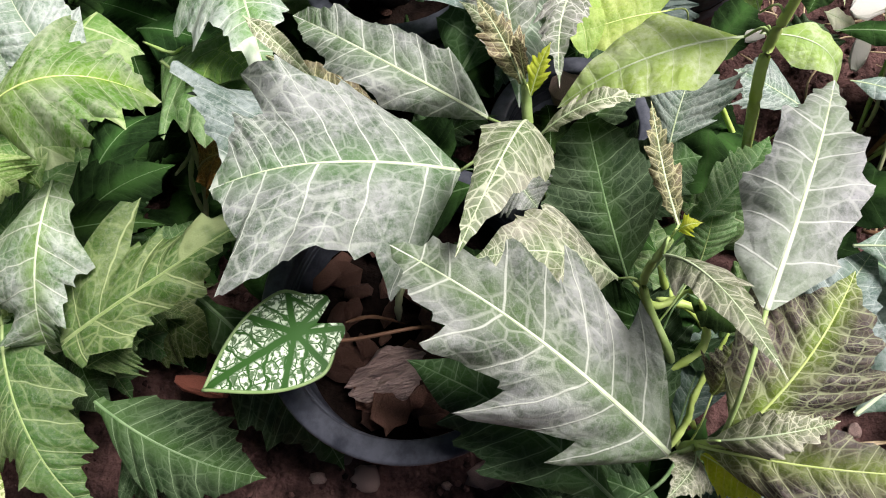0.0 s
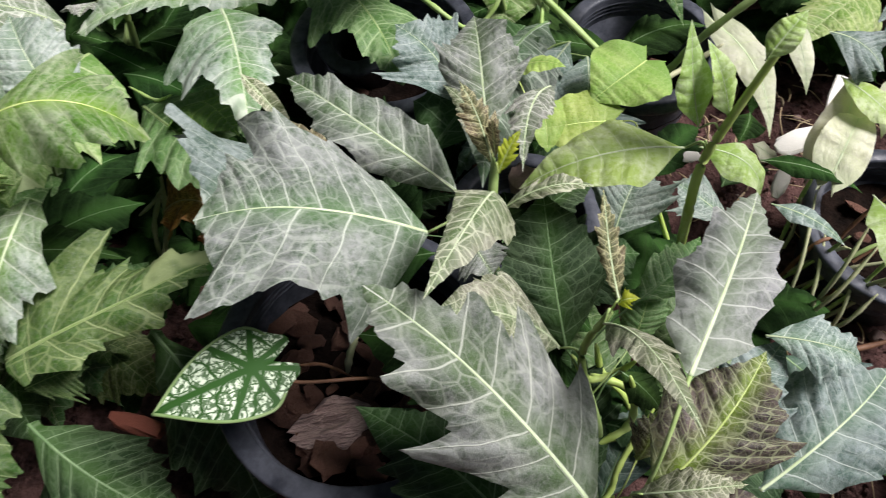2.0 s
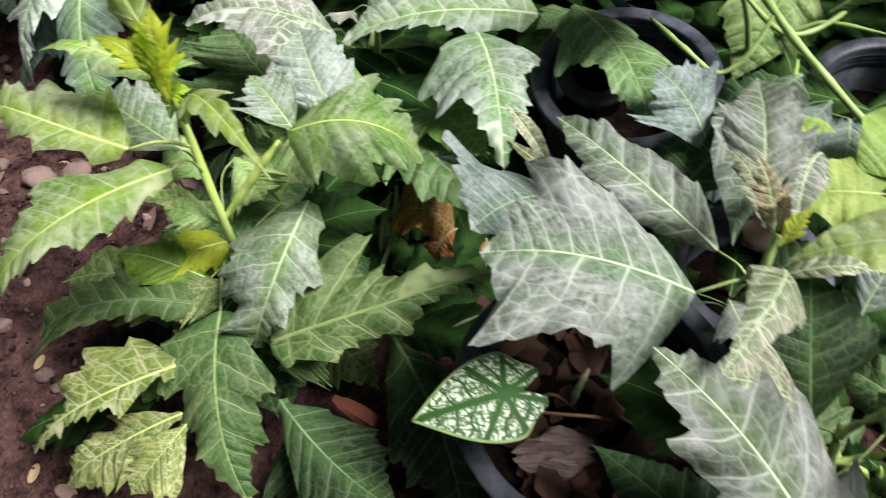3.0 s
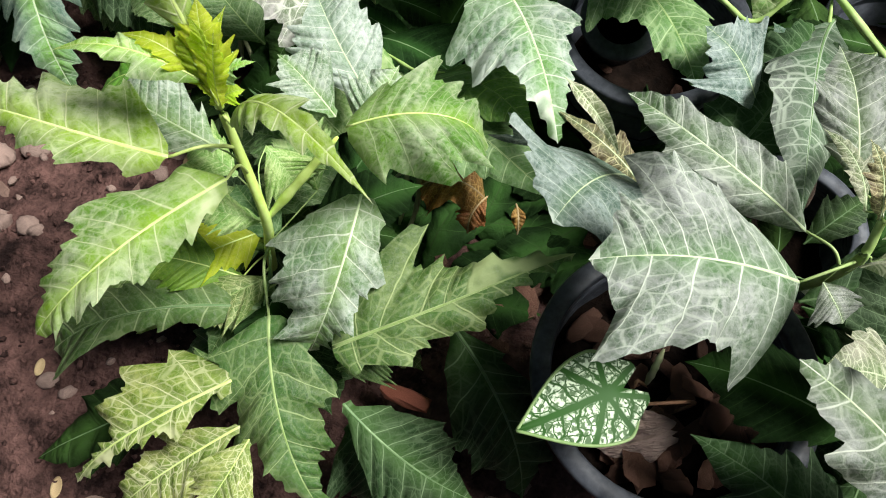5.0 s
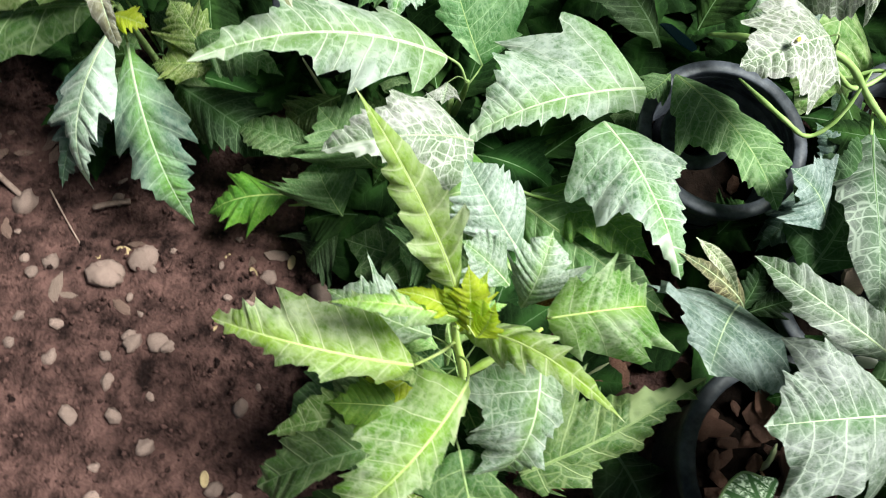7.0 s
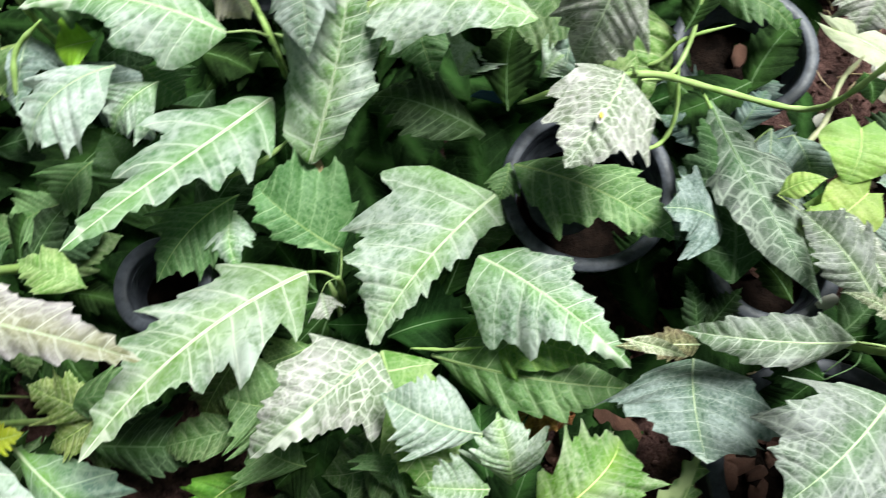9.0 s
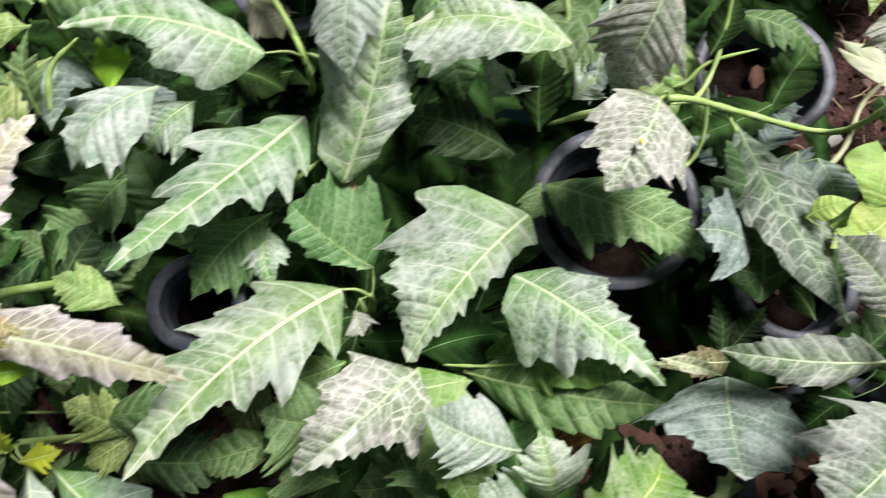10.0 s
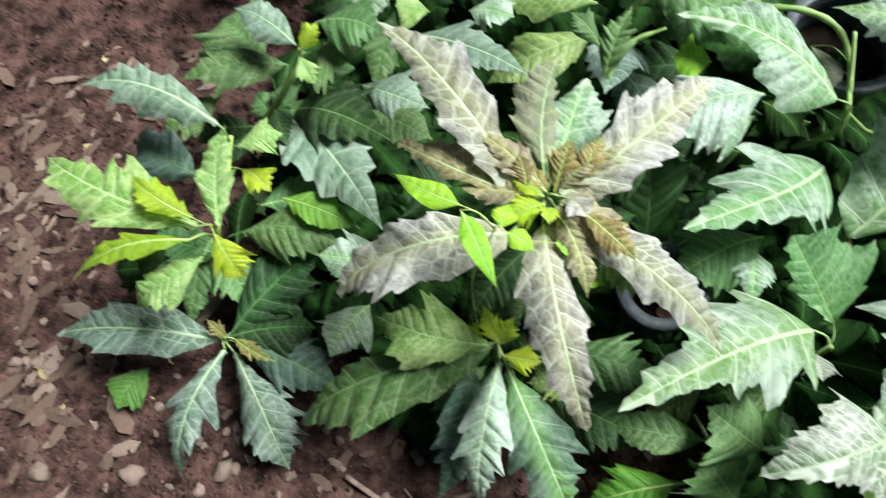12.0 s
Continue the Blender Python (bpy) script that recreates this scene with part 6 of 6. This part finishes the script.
# ---- undergrowth between the plants ----
def undergrowth():
    rng = random.Random(11)
    kinds = []
    for q in range(7):
        sh = ("broad", "lance", "broad", "lance", "oval", "broad", "curl")[q]
        kinds.append(leaf_data(1.0, rng.uniform(0.42, 0.62), sh, rng.uniform(0.06, 0.16), 0.05, 0.45, 3, 900 + q))
    # added filler leaves; their dark colours stand in for shade between the plants
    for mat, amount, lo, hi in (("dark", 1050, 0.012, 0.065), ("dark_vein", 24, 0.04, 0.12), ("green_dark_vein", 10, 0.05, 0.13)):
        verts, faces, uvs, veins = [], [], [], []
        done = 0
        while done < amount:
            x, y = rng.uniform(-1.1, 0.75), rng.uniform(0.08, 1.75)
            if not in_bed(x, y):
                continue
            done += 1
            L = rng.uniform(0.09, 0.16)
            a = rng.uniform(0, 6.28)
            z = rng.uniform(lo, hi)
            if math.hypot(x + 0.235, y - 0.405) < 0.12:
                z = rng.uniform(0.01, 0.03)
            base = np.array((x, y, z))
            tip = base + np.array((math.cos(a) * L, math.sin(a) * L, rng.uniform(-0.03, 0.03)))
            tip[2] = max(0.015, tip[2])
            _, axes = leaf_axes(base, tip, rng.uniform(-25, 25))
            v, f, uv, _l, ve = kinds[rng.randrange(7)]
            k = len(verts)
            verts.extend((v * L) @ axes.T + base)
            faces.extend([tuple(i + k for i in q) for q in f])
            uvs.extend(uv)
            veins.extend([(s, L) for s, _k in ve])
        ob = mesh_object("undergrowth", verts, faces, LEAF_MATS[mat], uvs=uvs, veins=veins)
        tagged(ob, "dense low leaves, darkened to stand in for shade in the bed", "undergrowth", kind="stuff")


def in_bed(x, y):
    if y > 1.50 + 0.22 * noise.noise(Vector((x * 4, 0, 0))) - 0.35 * max(0.0, x) or x > 0.55 + 0.15 * noise.noise(Vector((0, y * 5, 0))):
        return False
    for px, py, pr in ((-0.02, 0.218, 0.12), (-0.093, 0.576, 0.10), (0.091, 0.422, 0.09), (0.205, 0.685, 0.10)):
        if (x - px) ** 2 + (y - py) ** 2 < (pr + 0.01) ** 2:
            return False
    if x < -0.50:
        return y > 0.60 + 0.25 * max(0, -x - 0.9)
    if x < -0.25:
        return y > 0.22
    if x < 0.08:
        return y > 0.34
    if x > 0.30 and y < 0.8:
        return False
    return y > 0.16


undergrowth()


# ---- far rows of the bed ----
def far_plant(x, y, h, seed):
    rng = random.Random(seed)
    p = plant("leafy plant in the far row of the bed", [(x, y, 0), (x + rng.uniform(-.03, .03), y, h * 0.5), (x + rng.uniform(-.04, .04), y + rng.uniform(-.04, .04), h)], 0.005)
    for q in range(9):
        a = q * 2.4 + rng.uniform(-0.4, 0.4)
        k = rng.uniform(0.35, 1.0)
        L = rng.uniform(0.12, 0.19)
        b = (x + 0.03 * math.cos(a), y + 0.03 * math.sin(a), h * k)
        t = (x + (0.03 + L) * math.cos(a), y + (0.03 + L) * math.sin(a), max(0.03, h * k + rng.uniform(-0.06, 0.05)))
        leaf(p, b, t, L * rng.uniform(0.42, 0.62), rng.choice(("green", "green_frost", "blue", "green_dark_vein", "dark_vein", "green_pale")), shape=rng.choice(("broad", "lance")), arch=0.12, stalk=False)


for q, (x, y, h) in enumerate(((-0.62, 1.10, .30), (-0.15, 0.98, .30), (0.06, 0.86, .26), (-0.95, 1.22, .26), (-0.45, 1.28, .32), (0.30, 1.02, .28), (-0.02, 1.22, .3), (-1.2, 1.45, .28), (-0.75, 1.48, .3), (0.52, 0.86, .22), (0.6, 0.2, .22), (0.5, -0.05, .25), (-0.25, 1.55, .3))):
    far_plant(x, y, h, 40 + q)


# ---- dead leaf, stones, chips, fallen leaflets ----
def dead_leaf(base, tip, width, label, shape="broad", lobes=None, fold=0.25):
    length, axes = leaf_axes(base, tip)
    v, f, uv, rib, ve = leaf_data(length, width, shape, 0.3, fold, 0.5, None, 77, 2.6, 1.0, lobes)
    ob = mesh_object("dead_leaf", v @ axes.T, f, LEAF_MATS["withered"], uvs=uv, veins=ve)
    ob.location = base
    tagged(ob, label, "leaf")
    tube("midrib", rib @ axes.T, [0.0012] * len(rib), TAN, ob, 5)


dead_leaf((-0.207, 0.385, 0.118), (-0.276, 0.382, 0.125), 0.066, "withered orange-brown leaf with pale veins, curled in the shade",
          lobes=(((0.12, 0.7, 0.2), (0.36, 1.0, 0.4), (0.60, 0.9, 0.4), (0.82, 0.6, 0.3)), ((0.10, 0.6, 0.2), (0.34, 0.9, 0.3), (0.60, 1.0, 0.4), (0.84, 0.6, 0.3))))
dead_leaf((-0.205, 0.388, 0.118), (-0.218, 0.351, 0.100), 0.030, "small withered brown leaf hanging by the larger one", "oval", fold=0.4)
dead_leaf((-0.175, 0.395, 0.100), (-0.167, 0.366, 0.090), 0.014, "narrow withered pinkish leaf scrap", "entire", fold=0.5)


def lay(name, mesh, x, y, size, flat, label, category, group, rng, rise=0.3, stretch=1.0):
    ob = new(name, mesh)
    ob.matrix_world = pose(x, y, soil_height(x, y) - 0.006 + size * flat * rise, rng.uniform(-14, 14), rng.uniform(-14, 14), rng.uniform(0, 360)) @ Matrix.Diagonal((size * stretch, size, size, 1))
    return tagged(ob, label, category, group)


def oval_mesh(name, mat):
    """Thin cupped oval leaflet."""
    verts, faces = [], []
    for i in range(5):
        r = i / 4
        for k in range(14):
            a = 2 * math.pi * k / 14
            verts.append((r * math.cos(a), 0.55 * r * math.sin(a), 0.16 * r * r))
    top = len(verts)
    verts += [(x * 0.97, y * 0.97, z - 0.07) for x, y, z in verts]
    for i in range(4):
        for k in range(14):
            k2 = (k + 1) % 14
            faces.append((i * 14 + k, (i + 1) * 14 + k, (i + 1) * 14 + k2, i * 14 + k2))
            faces.append((top + i * 14 + k, top + i * 14 + k2, top + (i + 1) * 14 + k2, top + (i + 1) * 14 + k))
    for k in range(14):
        k2 = (k + 1) % 14
        faces.append((56 + k, top + 56 + k, top + 56 + k2, 56 + k2))
    me = bpy.data.meshes.new(name)
    me.from_pydata(verts, [], faces)
    me.polygons.foreach_set("use_smooth", [True] * len(me.polygons))
    me.materials.append(mat)
    return me


def mesh_of(name, vf, mat, smooth=True):
    me = bpy.data.meshes.new(name)
    me.from_pydata(vf[0], [], vf[1])
    me.polygons.foreach_set("use_smooth", [smooth] * len(me.polygons))
    me.materials.append(mat)
    return me


OLD = plain("old_flake", (.075, .045, .036), (.21, .135, .11), 0.8, 60, 0.6, 0.002)
LEAFLET = oval_mesh("fallen_leaflet", TAN)
LEAFLET_PALE = oval_mesh("fallen_leaflet", CHIP)
ROCKS = [mesh_of("stone", lump(RNG, 1.0, 0.62, 8, 11), STONE) for q in range(6)]
FLAKES = [mesh_of("wood_flake", lump(RNG, 1.0, 0.14, 5, 6), (CHIP, OLD, OLD)[q % 3], False) for q in range(8)]


def soil_litter():
    rng = random.Random(21)

    def bare(x, y):
        return (x < -0.48 and y < 0.56) or (x < -1.12 and y < 1.3) or (-0.2 < x < 0.35 and y < 0.13) or (x > 0.3 and y < 0.75)

    for x, y, s in (
    (-0.665, 0.294, 0.0074), (-0.627, 0.114, 0.0099), (-0.676, 0.396, 0.0069), (-0.633, 0.377, 0.0077), (-0.580, 0.415, 0.0070), (-0.584, 0.415, 0.0064),
    (-1.514, 0.620, 0.0112), (-1.494, 0.568, 0.0090), (-1.330, 0.580, 0.0069), (-1.513, 1.203, 0.0108), (-1.628, 1.210, 0.0072), (-0.810, 0.381, 0.0101),
    (-0.843, 0.369, 0.0059),
    ):
        lay("fallen_leaflet", LEAFLET, x, y, s, 0.16, "small oval tan leaflet fallen on the soil", "leaflet", "fallen leaflets on soil", rng, 0.6)
    for q, (x, y, s) in enumerate((
    (-0.604, 0.201, 0.0086), (-0.774, 0.209, 0.0094), (-0.817, 0.348, 0.0143), (-0.777, 0.377, 0.0111), (-0.809, 0.162, 0.0093), (-0.858, 0.270, 0.0065),
    (-0.785, 0.239, 0.0064), (-0.754, 0.259, 0.0112), (-0.850, 0.227, 0.0079), (-0.752, 0.071, 0.0083), (-0.590, 0.097, 0.0068), (-0.753, 0.170, 0.0078),
    (-0.712, 0.261, 0.0072), (-0.759, 0.109, 0.0061), (-0.708, 0.139, 0.0085), (-0.611, 0.372, 0.0075), (-0.820, 0.339, 0.0163), (-0.535, 0.358, 0.0133),
    (-0.543, 0.313, 0.0146), (-0.980, 0.346, 0.0106),
    (-0.962, 0.428, 0.0128), (-0.782, 0.368, 0.0108), (-1.202, 0.474, 0.0123), (-1.491, 0.472, 0.0145), (-1.342, 0.469, 0.0144), (-1.564, 0.638, 0.0102),
    (-0.101, 0.119, 0.0100), (-0.084, 0.104, 0.0130), (0.027, 0.118, 0.0200), (0.145, 0.117, 0.0160), (-0.234, 0.086, 0.0091), (-0.011, 0.104, 0.0058),
    (-0.615, 0.104, 0.0076), (-0.726, 0.265, 0.0092), (-0.762, 0.268, 0.0062),
    )):
        lay("stone", ROCKS[q % 6], x, y, s * (1.45 if x < -0.5 else 1.0), 0.62, "rough pinkish grey stone lying on soil", "stone", "stones on soil", rng)
    n = 0
    while n < 24:
        x, y = rng.uniform(-1.75, 0.5), rng.uniform(-0.05, 1.1)
        if not bare(x, y):
            continue
        n += 1
        lay("fallen_leaflet", LEAFLET if rng.random() < 0.7 else LEAFLET_PALE, x, y, rng.uniform(0.009, 0.014), 0.16, "small oval tan leaflet fallen on the soil", "leaflet", "fallen leaflets on soil", rng, 0.6)
    n = 0
    while n < 150:
        x, y = rng.uniform(-1.75, 0.5), rng.uniform(-0.05, 1.1)
        if not bare(x, y):
            continue
        n += 1
        lay("stone", rng.choice(ROCKS), x, y, rng.uniform(0.0025, 0.009), 0.62, "small rough pinkish grey stone lying on soil", "stone", "stones on soil", rng)
    n = 0
    while n < 290:
        cx, cy, sx, sy = rng.choice(((-1.59, 0.93, 0.09, 0.10), (-1.55, 0.80, 0.10, 0.08), (-1.53, 0.55, 0.08, 0.08), (-1.38, 1.14, 0.12, 0.09), (-1.40, 0.80, 0.25, 0.28)))
        x, y = rng.gauss(cx, sx), rng.gauss(cy, sy)
        if not bare(x, y):
            continue
        n += 1
        lay("wood_flake", rng.choice(FLAKES), x, y, rng.uniform(0.004, 0.014) * rng.uniform(0.7, 1.3), 0.14, "weathered flat wood flake on soil", "wood chip", "wood flakes on soil", rng, 0.9, rng.uniform(1.0, 3.4))
    for q in range(70):
        x, y = rng.uniform(-1.30, -0.58), rng.uniform(0.30, 0.54)
        if rng.random() < 0.6:
            lay("stone", rng.choice(ROCKS), x, y, rng.uniform(0.004, 0.011), 0.62, "small rough pinkish grey stone lying on soil", "stone", "stones on soil", rng)
        else:
            lay("wood_flake", rng.choice(FLAKES), x, y, rng.uniform(0.005, 0.012), 0.14, "weathered flat wood flake on soil", "wood chip", "wood flakes on soil", rng, 0.9, rng.uniform(1.0, 2.2))
    # brown bark and leaf scraps under the plants by the withered leaf
    for q in range(46):
        x, y = rng.gauss(-0.165, 0.06), rng.gauss(0.375, 0.05)
        lay("bark_chip", rng.choice(CHIPS), x, y, rng.uniform(0.008, 0.018), 0.32, "reddish brown bark scrap lying on shaded soil", "bark", "bark scraps on soil", rng, 0.8, rng.uniform(1.0, 1.8))
    # crumbs of soil and grit, too many to count
    verts, faces = [], []
    shapes = [lump(rng, 1.0, 0.6, 3, 5) for q in range(8)]
    for q in range(16000):
        x, y = rng.uniform(-1.8, 0.6), rng.uniform(-0.1, 1.35)
        if not bare(x, y) and rng.random() < 0.6:
            continue
        v, f = shapes[q % 8]
        s = rng.uniform(0.0012, 0.0055)
        a = rng.uniform(0, 6.28)
        ca, sa = math.cos(a) * s, math.sin(a) * s
        z = soil_height(x, y) - 0.006 + s * 0.3
        k = len(verts)
        verts.extend([(x + ca * p[0] - sa * p[1], y + sa * p[0] + ca * p[1], z + s * p[2]) for p in v])
        faces.extend([tuple(i + k for i in q2) for q2 in f])
    tagged(mesh_object("soil_crumbs", verts, faces, SOIL), "loose dark soil crumbs", "soil", kind="stuff")


soil_litter()


# ---- bark slabs, brick, straw, stick, blue scrap ----
def slab(name, mat, place, size, turn, label, category, seed):
    rng = random.Random(seed)
    v, f = lump(rng, 1.0, 1.0, 6, 9)
    v = [(max(-0.9, min(0.9, x)), max(-0.85, min(0.85, y)), max(-0.6, min(0.6, z))) for x, y, z in v]
    ob = mesh_object(name, v, f, mat, smooth=False)
    ob.matrix_world = pose(*place, *turn) @ Matrix.Diagonal((*size, 1))
    return tagged(ob, label, category)


def bark_plate(place, size, turn, label, seed):
    """A flat torn piece of bark with lengthwise ridges and ragged ends."""
    rng = random.Random(seed)
    nx, ny = 18, 12
    ridge = [rng.uniform(-1, 1) for _ in range(ny)]
    ends = [(rng.uniform(0.72, 1.0), rng.uniform(0.72, 1.0)) for _ in range(ny)]
    verts, faces = [], []
    for side in (1, -1):
        for j in range(ny):
            v = 2 * j / (ny - 1) - 1
            for i in range(nx):
                u = 2 * i / (nx - 1) - 1
                x = u * (ends[j][0] if u < 0 else ends[j][1]) * (1 - 0.35 * v * v)
                y = v * (0.8 + 0.2 * math.sin(3.1 * u + 1.0)) + 0.03 * rng.uniform(-1, 1)
                z = 0.5 * ridge[j] + 0.35 * math.sin(5 * u + 2 * ridge[j]) + 0.6 * (0.8 - u * u) + (0.35 if side > 0 else -0.35)
                verts.append((x * size[0], y * size[1], z * size[2]))
    n = nx * ny
    for j in range(ny - 1):
        for i in range(nx - 1):
            q = (j * nx + i, j * nx + i + 1, (j + 1) * nx + i + 1, (j + 1) * nx + i)
            faces.append(q)
            faces.append(tuple(n + k for k in reversed(q)))
    edge = [i for i in range(nx)] + [j * nx + nx - 1 for j in range(1, ny)] + [(ny - 1) * nx + i for i in range(nx - 2, -1, -1)] + [j * nx for j in range(ny - 2, 0, -1)]
    for k, e in enumerate(edge):
        g = edge[(k + 1) % len(edge)]
        faces.append((g, e, e + n, g + n))
    ob = mesh_object("bark_slab", verts, faces, CHIP_DARK, smooth=False)
    ob.matrix_world = pose(*place, *turn)
    return tagged(ob, label, "bark")


bark_plate((-0.036, 0.170, 0.207), (0.036, 0.021, 0.0030), (8, -8, 22), "broad flat pinkish brown bark slab in the pot", 3)
slab("bark_slab", BARK, (-0.082, 0.216, 0.200), (0.016, 0.010, 0.006), (10, 20, 80), "reddish brown bark piece in the pot", "bark", 4)
slab("bark_slab", BARK, (-0.092, 0.250, 0.201), (0.022, 0.009, 0.005), (5, 10, 60), "reddish brown bark piece in the pot", "bark", 5)
slab("bark_slab", BARK, (-0.070, 0.236, 0.199), (0.014, 0.011, 0.006), (15, -10, 10), "reddish brown bark piece in the pot", "bark", 6)
slab("bark_slab", CHIP_DARK, (-0.030, 0.150, 0.198), (0.016, 0.007, 0.004), (5, 5, 15), "splintered bark piece in the pot", "bark", 7)
slab("brick_piece", BRICK, (-0.235, 0.172, 0.100), (0.028, 0.015, 0.012), (5, 6, -8), "broken red brick piece half buried", "brick", 8)
slab("stone", STONE, (0.237, 0.697, 0.03), (0.035, 0.024, 0.02), (0, 0, 20), "rounded brown stone among the vines", "stone", 9)
slab("stone", STONE, (0.085, 0.440, 0.165), (0.022, 0.016, 0.012), (0, 0, 70), "rough brown stone in a pot", "stone", 10)
slab("plastic_scrap", BLUE, (-0.110, 0.780, 0.090), (0.035, 0.010, 0.003), (10, 5, -30), "blue plastic scrap below the stems", "scrap", 11)
for x, y, r, L in ((-1.02, 0.468, -32, 0.075), (-0.935, 0.452, -48, 0.13), (-1.40, 0.62, 80, 0.09), (-0.87, 0.435, 20, 0.05)):
    a = radians(r)
    pts = spline([(0, 0, 0.004), (L * 0.5 * math.cos(a), L * 0.5 * math.sin(a), 0.008), (L * math.cos(a), L * math.sin(a), 0.003)], 5)
    ob = tube("twig", pts, [0.0042 if L < 0.08 else 0.0012] * len(pts), CHIP, None, 6, flat=0.5)
    ob.location = (x, y, soil_height(x, y))
    tagged(ob, "dry pale stick lying on the soil", "stick")


def straw_litter():
    rng = random.Random(31)
    verts, faces = [], []
    for q in range(420):
        if q < 300:
            x, y = rng.uniform(0.26, 0.66), rng.uniform(0.05, 0.85)
        else:
            x, y = rng.gauss(0.075, 0.03), rng.gauss(0.34, 0.04)
        a, L = rng.uniform(0, 6.28), rng.uniform(0.012, 0.05)
        z = soil_height(x, y) + rng.uniform(0.0, 0.008)
        pts = spline([(x, y, z), (x + L * 0.5 * math.cos(a), y + L * 0.5 * math.sin(a), z + rng.uniform(0, 0.006)), (x + L * math.cos(a + 0.2), y + L * math.sin(a + 0.2), z)], 2)
        v, f = tube_data(pts, [rng.uniform(0.0006, 0.0016)] * len(pts), 4)
        k = len(verts)
        verts.extend(v)
        faces.extend([tuple(i + k for i in g) for g in f])
    tagged(mesh_object("straw_litter", verts, faces, STRAW), "dry straw and stalk bits on the soil", "straw", kind="stuff")
    for q in range(60):
        x, y = rng.uniform(0.26, 0.66), rng.uniform(0.05, 0.85)
        lay("stone", rng.choice(ROCKS), x, y, rng.uniform(0.003, 0.009), 0.62, "small pale gravel stone", "stone", "gravel stones", rng)


straw_litter()


# ---- small fallen bits ----
def fleck(place, size, mat, turn, label, category, seed):
    """Thin curled flake."""
    rng = random.Random(seed)
    me = oval_mesh("fallen_leaflet", mat)
    ob = new("fallen_leaflet", me)
    ob.matrix_world = pose(*place, *turn) @ Matrix.Diagonal((size, size * rng.uniform(0.8, 1.1), size * 1.3, 1))
    return tagged(ob, label, category)


YELLOW = plain("yellow_petal", (.50, .44, .05), (.66, .58, .12), 0.6, 60, 0.3)
fleck((-0.087, 0.602, 0.367), 0.0085, PAPER, (6, -8, 40), "small pale dropping on a frosted leaf", "fleck", 1)
fleck((-0.087, 0.602, 0.3695), 0.0034, YELLOW, (10, 5, 70), "tiny yellow fleck on a leaf", "fleck", 5)
fleck((-0.360, 0.745, 0.192), 0.0125, TAN, (20, 10, 60), "tan oval leaflet caught between the leaves", "leaflet", 2)
fleck((-0.345, 0.765, 0.208), 0.0125, BARK, (15, -10, 20), "brown oval leaflet caught between the leaves", "leaflet", 3)
for q, (x, y, z, sx, sy, r) in enumerate(((0.392, 0.602, 0.07, 0.030, 0.018, 30), (0.373, 0.546, 0.065, 0.026, 0.012, 70), (0.273, 0.570, 0.06, 0.015, 0.010, 10), (0.119, 0.356, 0.13, 0.018, 0.012, 5), (0.44, 0.66, 0.07, 0.05, 0.016, 75))):
    slab("pale_scrap", PAPER, (x, y, z), (sx, sy, 0.003), (8, -6, r), "crumpled white scrap lying among straw", "scrap", 60 + q)
